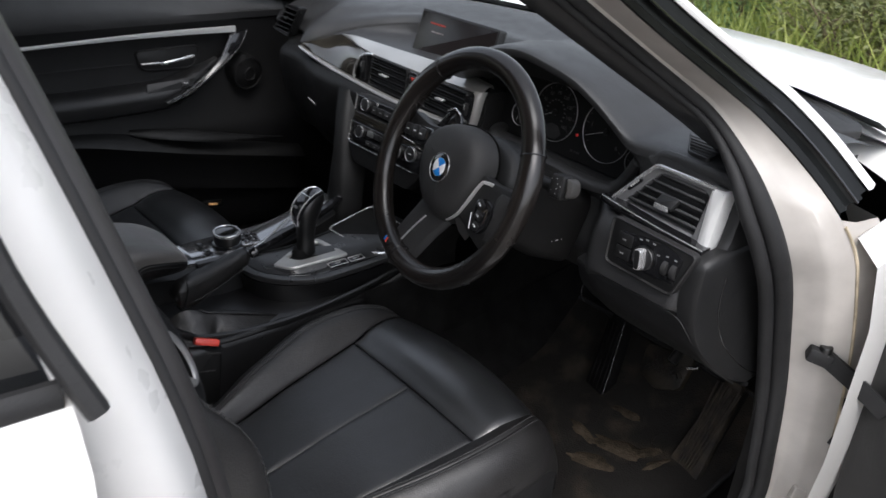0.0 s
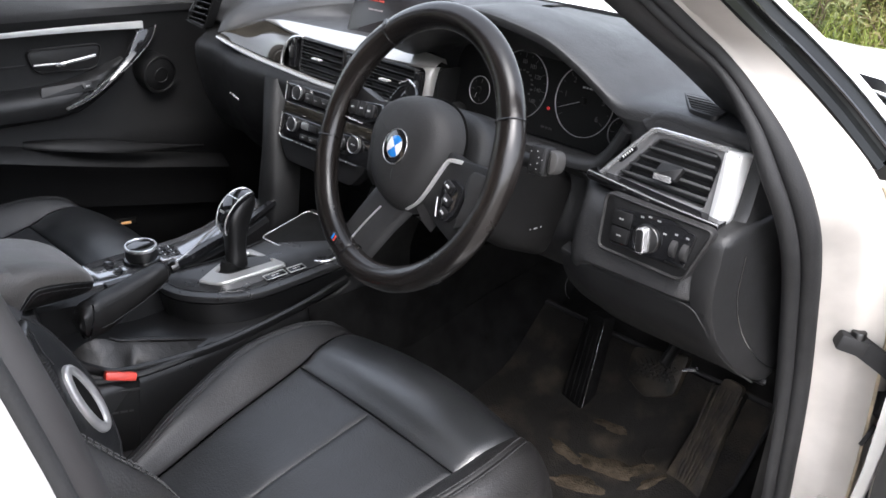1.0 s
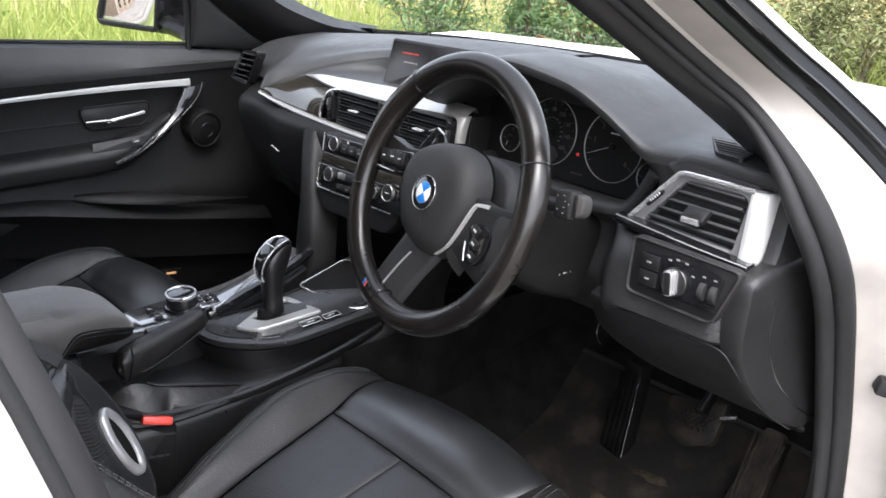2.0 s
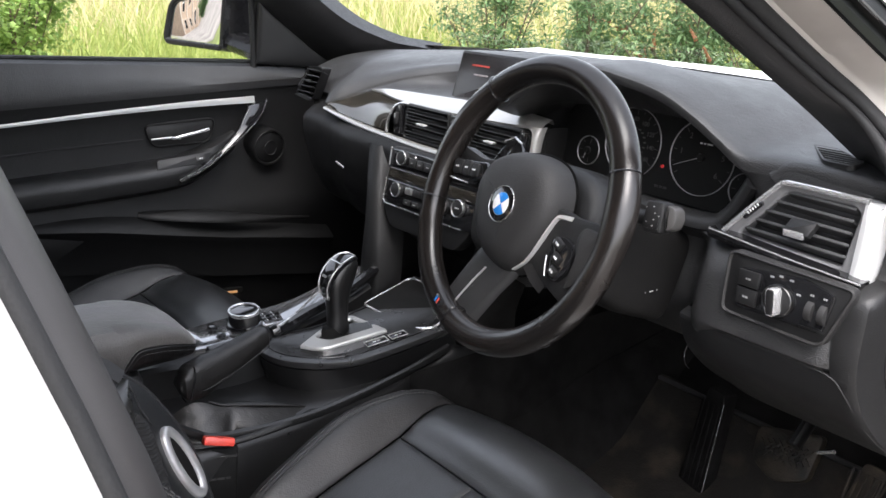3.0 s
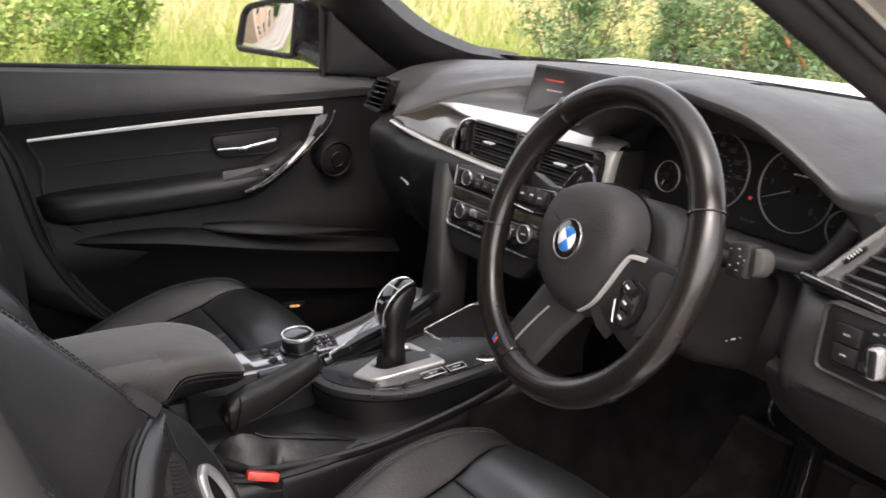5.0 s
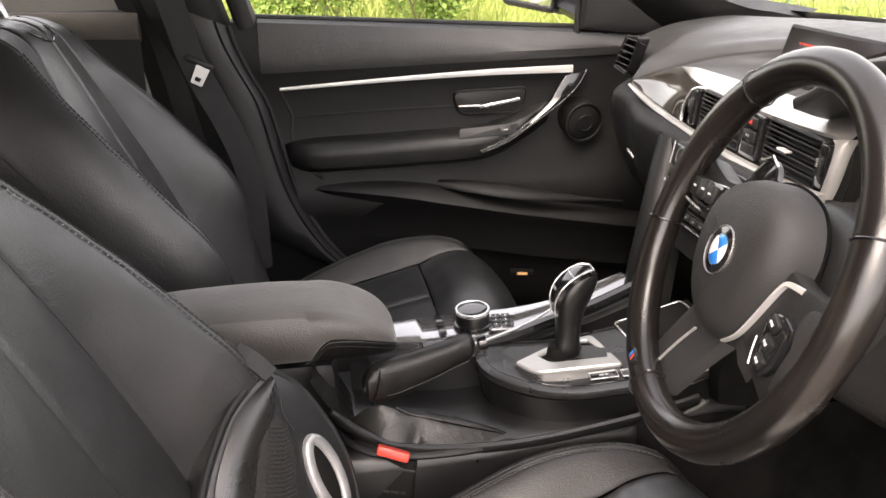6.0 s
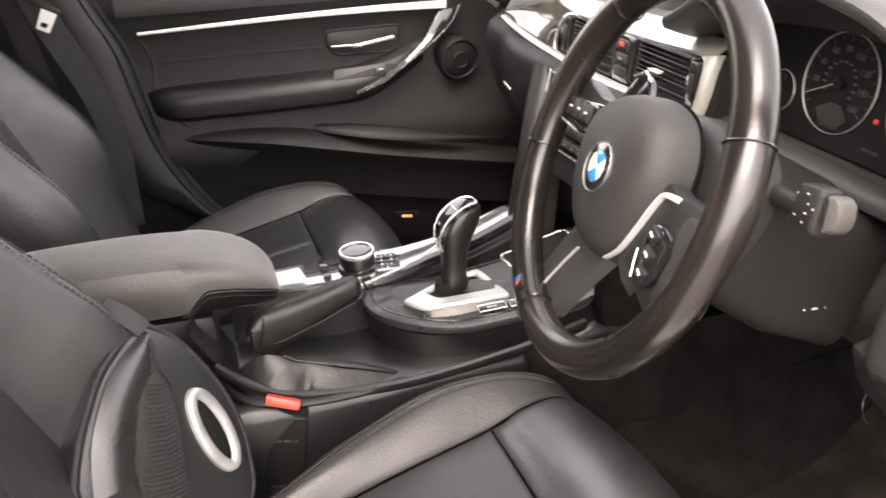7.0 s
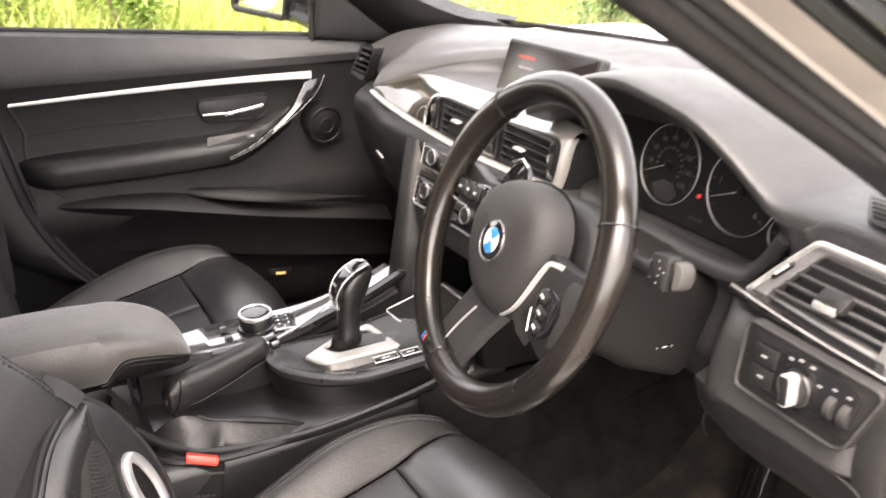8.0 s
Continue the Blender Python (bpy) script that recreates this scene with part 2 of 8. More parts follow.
def box(m, size, bevel=0.004, bm=None, n=2):
    """A rounded box centred at the pose m."""
    b = bmesh.new()
    bmesh.ops.create_cube(b, size=1.0, matrix=Matrix.Diagonal((*size, 1)))
    if bevel:
        bmesh.ops.bevel(b, geom=b.edges[:], offset=min(bevel, min(size) * 0.45), segments=n, profile=0.5, affect="EDGES")
    bmesh.ops.transform(b, matrix=m, verts=b.verts)
    if bm is None:
        return b
    me = bpy.data.meshes.new("tmp")
    b.to_mesh(me)
    b.free()
    bm.from_mesh(me)
    bpy.data.meshes.remove(me)
    return bm


def disc(m, r, h, bevel=0.002, n=32, bm=None, crown=0.0):
    return plate(m, [(r * math.cos(2 * math.pi * i / n), r * math.sin(2 * math.pi * i / n)) for i in range(n)], h, bevel, crown, bm)


def circle(r, n=32, cx=0.0, cy=0.0):
    return [(cx + r * math.cos(2 * math.pi * i / n), cy + r * math.sin(2 * math.pi * i / n)) for i in range(n)]


def annulus(m, r0, r1, h, n=40, bm=None, bevel=0.0008):
    return ring_plate(m, circle(r1, n), circle(r0, n), h, bevel, bm)


def pad(corners, thick, crown=0.01, edge=0.02, nu=20, nv=20, bm=None, wob=0.0015, seed=0.0):
    """A stuffed panel over four corners (a, b, c, d round): crowned on top, rolled down at its rim, closed below."""
    a, b, c, d = (Vector(p) for p in corners)
    nrm = (b - a).cross(d - a).normalized()
    lu, lv = ((b - a).length + (c - d).length) / 2, ((d - a).length + (c - b).length) / 2
    bm = bm or bmesh.new()

    def roll(t, ln):
        e = min(t, 1 - t) * ln
        if e >= edge:
            return 0.0
        x = 1 - e / edge
        return edge * 0.9 * (1 - math.sqrt(max(0.0, 1 - x * x)))

    def ts(n, ln):
        w = min(0.45, edge / ln)
        core = [w + (1 - 2 * w) * i / n for i in range(n + 1)]
        rim = [w * (1 - math.cos(math.pi / 2 * i / 5)) for i in range(5)]
        return rim + core + [1 - r for r in reversed(rim)]

    us, vs = ts(nu, lu), ts(nv, lv)
    top, bot = [], []
    for u in us:
        rt, rb = [], []
        for v in vs:
            p = (a * (1 - u) + b * u) * (1 - v) + (d * (1 - u) + c * u) * v
            h = crown * (1 - (2 * u - 1) ** 4) * (1 - (2 * v - 1) ** 4) - max(roll(u, lu), roll(v, lv))
            h += wob * noise.noise(Vector((p.x * 18 + seed, p.y * 18, p.z * 18)))
            rt.append(bm.verts.new(p + nrm * h))
            rb.append(None)
        top.append(rt)
    nu2, nv2 = len(us), len(vs)
    for i in range(nu2 - 1):
        for j in range(nv2 - 1):
            bm.faces.new((top[i][j], top[i + 1][j], top[i + 1][j + 1], top[i][j + 1]))
    rim = [top[i][0] for i in range(nu2)] + [top[-1][j] for j in range(1, nv2)] + [top[i][-1] for i in range(nu2 - 2, -1, -1)] + [top[0][j] for j in range(nv2 - 2, 0, -1)]
    low = [bm.verts.new(q.co - nrm * thick) for q in rim]
    for i in range(len(rim)):
        j = (i + 1) % len(rim)
        bm.faces.new((rim[i], low[i], low[j], rim[j]))
    bm.faces.new(low)
    return bm


def ease(t):
    t = min(1.0, max(0.0, t))
    return t * t * (3 - 2 * t)


def lut(*pairs):
    """A smooth curve through pairs of numbers, as a function."""
    pts = smooth_path([(a, b, 0) for a, b in pairs], 8)
    xs, ys = [p.x for p in pts], [p.y for p in pts]
    return lambda v: float(np.interp(v, xs, ys))


def patch(fn, nu=18, nv=26, groove=0.003, rim=0.008, skirt=0.02, out=(0, 0, 1)):
    """An upholstery panel over fn(u, v): its rim sinks into the seam and turns down."""
    us = [0.5 - 0.5 * math.cos(math.pi * i / nu) for i in range(nu + 1)]
    vs = [0.5 - 0.5 * math.cos(math.pi * i / nv) for i in range(nv + 1)]
    g = [[Vector(fn(u, v)) for v in vs] for u in us]
    lu = [sum((g[i + 1][j] - g[i][j]).length for i in range(nu)) for j in range(nv + 1)]
    lv = [sum((g[i][j + 1] - g[i][j]).length for j in range(nv)) for i in range(nu + 1)]
    rows, low = [], []
    mid = (g[nu // 2 + 1][nv // 2] - g[nu // 2 - 1][nv // 2]).cross(g[nu // 2][nv // 2 + 1] - g[nu // 2][nv // 2 - 1])
    sg = 1 if mid.dot(Vector(out)) > 0 else -1
    for i, u in enumerate(us):
        r, q = [], []
        for j, v in enumerate(vs):
            a, b = g[min(i + 1, nu)][j] - g[max(i - 1, 0)][j], g[i][min(j + 1, nv)] - g[i][max(j - 1, 0)]
            n = a.cross(b).normalized() * sg
            e = min(min(u, 1 - u) * lu[j], min(v, 1 - v) * lv[i])
            d = groove * max(0.0, 1 - e / rim) ** 2
            p = g[i][j]
            w = 0.0016 * noise.noise(p * 16) + 0.0009 * noise.noise(p * 45)
            r.append(p - n * (d - w * min(1.0, e / rim)))
            q.append(p - n * (groove + skirt))
        rows.append(r)
        low.append(q)
    bm = loft(rows, False, False)
    idx = [(i, 0) for i in range(nu + 1)] + [(nu, j) for j in range(1, nv + 1)] + [(i, nv) for i in range(nu - 1, -1, -1)] + [(0, j) for j in range(nv - 1, 0, -1)]
    bm.verts.ensure_lookup_table()
    top = [bm.verts[i * (nv + 1) + j] for i, j in idx]
    bot = [bm.verts.new(low[i][j]) for i, j in idx]
    for k in range(len(idx)):
        m = (k + 1) % len(idx)
        bm.faces.new((top[k], top[m], bot[m], bot[k]))
    return bm


def stitches(path, length=0.006, gap=0.0035, r=0.0006, up=(0, 0, 1), bm=None):
    """Short thread stitches along a path."""
    bm = bm or bmesh.new()
    pts = [Vector(p) for p in path]
    cum = [0.0]
    for p, q in zip(pts, pts[1:]):
        cum.append(cum[-1] + (q - p).length)

    def at(s):
        for i in range(len(pts) - 1):
            if s <= cum[i + 1]:
                f = (s - cum[i]) / max(1e-9, cum[i + 1] - cum[i])
                return pts[i].lerp(pts[i + 1], f)
        return pts[-1]

    s = 0.0
    while s + length < cum[-1]:
        p, q = at(s), at(s + length)
        t = (q - p).normalized()
        side = t.cross(Vector(up)).normalized() * r
        u = side.cross(t).normalized() * r
        loft([[p + side, p + u, p - side, p - u], [q + side, q + u, q - side, q - u]], True, True, bm)
        s += length + gap
    return bm


def bars(m, widths, h=0.003, gap=0.002, bm=None, thick=0.0004):
    """A row of small printed bars standing for marks that cannot be read."""
    bm = bm or bmesh.new()
    x = -(sum(widths) + gap * (len(widths) - 1)) / 2
    for w in widths:
        plate(m, [(x, -h / 2), (x + w, -h / 2), (x + w, h / 2), (x, h / 2)], thick, 0.0001, 0, bm)
        x += w + gap
    return bm


def letters(name, text, m, size, mat, parent):
    cu = bpy.data.curves.new(name, "FONT")
    cu.body, cu.size, cu.align_x, cu.align_y, cu.extrude = text, size, "CENTER", "CENTER", 0.0002
    tmp = bpy.data.objects.new("tmp", cu)
    scene.collection.objects.link(tmp)
    bpy.context.view_layer.update()
    me = bpy.data.meshes.new_from_object(tmp.evaluated_get(bpy.context.evaluated_depsgraph_get()))
    bpy.data.objects.remove(tmp)
    bm = bmesh.new()
    bm.from_mesh(me)
    bmesh.ops.transform(bm, matrix=m, verts=bm.verts)
    return part(name, bm, mat, parent, smooth=False)

# ---- ground and field ----


def ground_height(x, y):
    d = math.hypot(x, y)
    return 0.10 * noise.noise(Vector((x * 0.12, y * 0.12, 3.0))) * min(1.0, max(0.0, (d - 3.5) / 4)) if d < 60 else 0.0


def build_ground():
    bm = bmesh.new()
    rad = [0.0, 1.5, 3, 4, 5, 6, 7.5, 9, 11, 13, 16, 20, 26, 35, 60, 150, 600, 3000]
    rings = [[bm.verts.new((r * math.cos(a), r * math.sin(a), ground_height(r * math.cos(a), r * math.sin(a)))) for a in [2 * math.pi * i / 64 for i in range(64)]] for r in rad[1:]]
    mid = bm.verts.new((0, 0, 0))
    for i in range(64):
        bm.faces.new((mid, rings[0][i], rings[0][(i + 1) % 64]))
        for p, q in zip(rings, rings[1:]):
            bm.faces.new((p[i], q[i], q[(i + 1) % 64], p[(i + 1) % 64]))
    m = material("grassy_earth", (0.10, 0.12, 0.035), 0.95, grain=0.6, grain_size=60, stain=0.5, stain_size=1.2, tint=(0.20, 0.24, 0.06))
    return tagged(part("ground", bm, m), "rough grassy ground round the parked car", "ground", kind="structure")


build_ground()

# ---- car shell ----


def tumble(x, z, k=0.3, z0=0.9):
    return x - k * max(0.0, z - z0)


# doorway outline: inner rubber edge and outer edge of the painted jamb, as (x, y, z) at the sill line's tumble-home
SEAL_XYZ = [(0.71, -0.55, 1.37), (0.71, -0.30, 1.285), (0.71, -0.125, 1.20), (0.71, -0.005, 1.13), (0.71, 0.063, 1.09), (0.712, 0.130, 1.05), (0.722, 0.166, 1.022), (0.745, 0.192, 0.98), (0.775, 0.209, 0.925), (0.796, 0.232, 0.863), (0.80, 0.268, 0.80), (0.80, 0.308, 0.705), (0.80, 0.345, 0.60), (0.80, 0.372, 0.48), (0.80, 0.385, 0.38), (0.80, 0.34, 0.30), (0.80, 0.22, 0.27), (0.80, -0.25, 0.262)]
JAMB_XYZ = [(0.755, -0.535, 1.375), (0.755, -0.29, 1.290), (0.755, -0.117, 1.20), (0.755, 0.0, 1.13), (0.755, 0.070, 1.09), (0.757, 0.140, 1.05), (0.768, 0.186, 1.018), (0.795, 0.228, 0.970), (0.826, 0.262, 0.914), (0.845, 0.294, 0.860), (0.855, 0.308, 0.81), (0.862, 0.335, 0.72), (0.862, 0.365, 0.62), (0.862, 0.385, 0.50), (0.862, 0.385, 0.40), (0.862, 0.36, 0.31), (0.862, 0.30, 0.25), (0.862, 0.20, 0.225)]
FAR_YZ = [(-0.66, 1.36), (-0.42, 1.28), (-0.137, 1.161), (-0.04, 1.10), (0.07, 1.036), (0.17, 0.98), (0.25, 0.928)]


def body_path(yz, x0, k=0.3, n=6):
    return smooth_path([(tumble(x0, z, k), y, z) for y, z in yz], n)


def inward(path, d, dx=0.0):
    """The path moved into the doorway by d, within the plane of the car's side."""
    out = []
    for i, p in enumerate(path):
        t = path[min(i + 1, len(path) - 1)] - path[max(i - 1, 0)]
        n = V(0, t.z, -t.y).normalized()
        k = 1.0 - 0.5 * ease((p.z - 0.90) / 0.12)  # the seal thins out along the pillar
        out.append(p + n * d * k + V(dx * k, 0, 0))
    return out


def build_shell():
    car = thing("car_body", "white car body shell with open driver doorway", "car")
    edge = smooth_path([(tumble(x, z), y, z) for x, y, z in SEAL_XYZ], 6)
    thin = lambda t: 1.0 - 0.5 * ease((edge[round(t * (len(edge) - 1))].z - 0.90) / 0.12)
    part("door_seal", sweep(inward(edge, 0.017, -0.013), oval(0.014, 0.012, 14), up=(1, 0, 0), scale=thin), RUBBER, car, "black rubber door seal")
    part("door_seal_lip", sweep(inward(edge, 0.036, -0.026), oval(0.010, 0.010, 12), up=(1, 0, 0), scale=thin), RUBBER, car)
    jamb = smooth_path([(tumble(x, z), y, z) for x, y, z in JAMB_XYZ], 6)
    back = inward(edge, 0.026, -0.026)
    bulge = lambda f, d: [a.lerp(b, f) + V(d * (0.2 if a.z > 0.93 else 1.0), 0, 0) for a, b in zip(edge, jamb)]
    part("doorway_jamb", loft([back, edge, bulge(0.12, 0.004), bulge(0.30, 0.010), bulge(0.42, 0.011), bulge(0.60, 0.004), bulge(0.8, 0.003), jamb, [p + V(-0.010, 0.006, 0.004) for p in jamb]], False, False), PAINT_JAMB, car, "grubby white painted door jamb, darkened for shade")
    sealer = [p + V(0.001, 0.0, 0.0) for p in jamb[50:84]]
    part("sealer_bead", sweep(sealer, oval(0.0022, 0.0022, 6), up=(1, 0, 0)), material("aged_sealer", (0.50, 0.42, 0.30), 0.6, stain=0.3, stain_size=30), car, "yellowed seam sealer along the jamb")
    # body side between the jamb and the front wing, behind the hinges
    out = jamb[50:-6]
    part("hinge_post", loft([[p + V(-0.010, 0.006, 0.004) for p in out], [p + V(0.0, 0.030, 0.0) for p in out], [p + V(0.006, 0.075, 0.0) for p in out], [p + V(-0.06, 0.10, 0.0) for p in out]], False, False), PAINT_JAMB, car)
    return car


car_body = build_shell()


STRIP = material("black_pillar_strip", (0.0045, 0.005, 0.0048), 0.38, spec=0.22, stain=0.3, stain_size=20)


def build_a_pillar(sgn):
    """The pillar between door and windscreen; the passenger one stands further forward."""
    if sgn > 0:
        jamb = smooth_path([(tumble(x, z), y, z) for x, y, z in JAMB_XYZ[0:9]], 6)
        n = len(jamb)
        wide = [0.046 + 0.018 * i / n for i in range(n)]
        at = lambda dx, f, dz=0.0: [p + V(dx, w * f, 0.0 + dz + w * f * 0.30) for p, w in zip(jamb, wide)]
        part("drip_strip", loft([at(-0.012, 0.0), at(0.004, 0.02), at(0.006, 0.20), at(0.002, 0.26), at(0.002, 0.42), at(0.007, 0.50), at(0.007, 0.70), at(0.001, 0.76), at(0.001, 1.0)], False, False), STRIP, car_body, "black rubber strip along the pillar")
        part("strip_lip", sweep(at(0.008, 0.50), oval(0.002, 0.002, 6), up=(1, 0, 0)), GLOSS, car_body)
        skin = [at(0.004, 1.0), at(0.006, 1.10), at(0.002, 1.28), at(-0.02, 1.42, -0.004), at(-0.06, 1.40, -0.014)]
        part("pillar_skin", loft(skin, False, False), PAINT, car_body)
        e = smooth_path([(tumble(x, z), y, z) for x, y, z in SEAL_XYZ[0:9]], 6)
        a = smooth_path([(tumble(x, z), y, z) for x, y, z in [(0.655, -0.58, 1.335), (0.66, -0.33, 1.255), (0.662, -0.15, 1.170), (0.665, -0.025, 1.10), (0.665, 0.045, 1.06), (0.665, 0.115, 1.02), (0.665, 0.17, 0.987), (0.66, 0.247, 0.942), (0.65, 0.33, 0.90)]], 6)
        s0 = inward(e, 0.040, -0.030)
        part("pillar_trim", loft([s0, [p.lerp(q, 0.12) + V(0.0, -0.003, 0.0) for p, q in zip(s0, a)], [p.lerp(q, 0.5) + V(0.004, -0.006, 0.002) for p, q in zip(s0, a)], [p.lerp(q, 0.92) + V(0.004, -0.004, 0.002) for p, q in zip(s0, a)], a, [p + V(0.012, 0.05, 0.0) for p in a]], False, False), PLASTIC, car_body, "dark plastic pillar trim")
        return
    jamb = body_path(FAR_YZ, 0.838)
    flip = lambda p: V(-p[0] - 0.02, p[1] + 0.20, p[2] + 0.02)
    part("drip_strip", sweep([flip(p + V(0.006, 0.014, 0.008)) for p in jamb], oval(0.015, 0.009, 10), up=(1, 0, 0)), RUBBER, car_body, "black rubber strip along the pillar")
    skin = [[flip(p + V(*o)) for p in jamb] for o in ((0.006, 0.030, 0.014), (0.004, 0.055, 0.024), (-0.03, 0.09, 0.026), (-0.06, 0.095, 0.012))]
    part("pillar_skin", loft(skin, False, False), PAINT, car_body)
    e = smooth_path([(-0.62, 0.66, 0.935), (-0.62, 0.593, 0.947), (-0.62, 0.526, 0.959), (-0.62, 0.431, 0.993), (-0.62, 0.372, 1.025), (-0.62, 0.312, 1.068), (-0.60, 0.20, 1.14), (-0.57, 0.0, 1.24), (-0.55, -0.15, 1.30)], 5)
    d = smooth_path([(-0.70, 0.46, 0.885), (-0.715, 0.42, 0.905), (-0.72, 0.37, 0.935), (-0.72, 0.31, 0.98), (-0.715, 0.26, 1.02), (-0.705, 0.21, 1.065), (-0.68, 0.09, 1.145), (-0.64, -0.10, 1.225), (-0.62, -0.25, 1.275)], 5)
    mid = [p.lerp(q, 0.5) + V(0.025, -0.012, 0.008) for p, q in zip(e, d)]
    out = [p + V(-0.05, 0.06, 0.01) for p in e]
    part("pillar_trim", loft([out, e, [p.lerp(q, 0.75) for p, q in zip(mid, e)], mid, d, [p + V(-0.06, 0.0, 0) for p in d]], False, False), PLASTIC, car_body, "dark plastic pillar trim")


build_a_pillar(1)
build_a_pillar(-1)


def build_b_pillar():
    """The middle pillar: a grey trim edge facing the doorway, a rubber seal, then white paint."""
    front = lut((0.26, -0.440), (0.60, -0.485), (0.79, -0.520), (0.90, -0.5435), (1.0, -0.571), (1.144, -0.616), (1.37, -0.695))
    paint = lut((0.26, -0.500), (0.60, -0.518), (0.80, -0.550), (0.92, -0.575), (1.0, -0.596), (1.138, -0.637), (1.37, -0.712))
    zs = [0.28 + 0.0357 * i for i in range(31)]
    e = [V(tumble(0.745, z), front(z), z) for z in zs]
    w = [V(tumble(0.790, z), paint(z), z) for z in zs]
    def across(f, bulge):
        out = []
        for p, q in zip(w, e):
            d = q - p
            out.append(p + d * f + V(d.y, -d.x, 0).normalized() * bulge)
        return out
    part("pillar_seal", sweep(across(0.08, 0.001), oval(0.0052, 0.0060, 12), up=(1, 0, 0)), RUBBER, car_body, "black rubber seal on the middle pillar")
    rows = [across(0.16, -0.004), across(0.22, 0.001), across(0.32, 0.0055), across(0.48, 0.0075), across(0.66, 0.0070), across(0.84, 0.0045), across(0.95, 0.0015), e]
    rows += [[p + V(-0.014, -0.004, 0) for p in e], [p + V(-0.040, -0.040, 0) for p in e], [p + V(-0.050, -0.22, 0) for p in e]]
    part("middle_pillar_trim", loft(rows, False, False), PILLAR_TRIM, car_body, "grey plastic pillar trim")
    yz = [(-0.495, 0.30), (-0.512, 0.60), (-0.544, 0.80), (-0.564, 0.90), (-0.590, 1.0), (-0.622, 1.115), (-0.645, 1.19), (-0.70, 1.36)]
    mid = lut(*[(z, y) for y, z in yz])
    dark = [V(tumble(0.780, z), mid(z), z) for z in zs]
    at = lambda dx, dy: [p + V(dx, dy, 0) for p in dark]
    white = [[p + V(-0.012, 0.004, 0) for p in w], [p + V(0.001, 0.0, 0) for p in w], at(0.024, -0.017), at(0.036, -0.024), at(0.0415, -0.033), at(0.0425, -0.037), at(0.044, -0.060), at(0.030, -0.085), at(0.010, -0.10)]
    part("middle_pillar", loft(white, False, False), PAINT_PILLAR, car_body, "white painted middle door pillar")
    g = lambda ps, dx, dy: [V(-p.x + dx, p.y + dy, p.z) for p in ps]
    part("middle_pillar_trim", loft([g(dark, -0.02, 0.10), g(dark, 0.0, 0.085), g(dark, 0.02, 0.05), g(dark, 0.02, -0.06), g(dark, -0.02, -0.10)], False, False), PLASTIC, car_body)


build_b_pillar()


def build_floor_roof():
    yy = [(-1.15, 0.36), (-0.6, 0.30), (-0.3, 0.235), (0.30, 0.225), (0.48, 0.27), (0.72, 0.46), (0.78, 0.62), (0.78, 0.89)]
    xs = [-0.80, -0.78, -0.70, -0.2, -0.13, 0.13, 0.2, 0.70, 0.75]
    dz = [0.16, 0.06, 0.0, 0.0, 0.16, 0.16, 0.0, 0.0, 0.03]
    bm = loft([[(x, y, z + (d if z < 0.4 else 0)) for x, d in zip(xs, dz)] for y, z in yy], False, False)
    part("cabin_floor", bm, CARPET, car_body, "black carpeted cabin floor")
    roof = [(0.28, 1.10), (0.10, 1.215), (-0.15, 1.33), (-0.5, 1.405), (-1.0, 1.42), (-1.5, 1.36), (-1.9, 1.20)]
    def rail(y, z, d):
        w = 0.62
        return [(x, y, z - 0.05 * (abs(x) / w) ** 4 + d) for x in [w * (i / 8 - 1) for i in range(17)]]
    part("roof", loft([rail(y, z, 0.02) for y, z in roof[2:]], False, False), PAINT, car_body, "white painted roof")
    part("headliner", loft([rail(y, z, -0.015) for y, z in roof[2:]], False, False), HEADLINER, car_body, "pale cloth headliner")
    # side rails close the roof to the doors
    for s in (-1, 1):
        a = smooth_path([(s * 0.62, -0.15, 1.26), (s * 0.63, -0.5, 1.345), (s * 0.63, -1.0, 1.355), (s * 0.60, -1.6, 1.27)], 6)
        part("roof_rail", sweep(a, oval(0.045, 0.05, 12)), PAINT, car_body)
    # near sill
    sill = [(0.80, 0.36, 0.26), (0.80, -0.25, 0.26), (0.80, -0.50, 0.28), (0.80, -1.1, 0.30)]
    part("sill", sweep(smooth_path(sill, 5), [(-0.09, -0.07), (0.09, -0.07), (0.09, 0.02), (0.04, 0.05), (-0.06, 0.045), (-0.09, 0.0)]), PAINT, car_body, "white painted door sill")
    part("sill_cover", sweep(smooth_path([(x - 0.065, y, z + 0.04) for x, y, z in sill], 5), [(-0.05, -0.05), (0.03, -0.01), (0.03, 0.012), (-0.02, 0.016), (-0.05, 0.0)]), PLASTIC, car_body)


build_floor_roof()


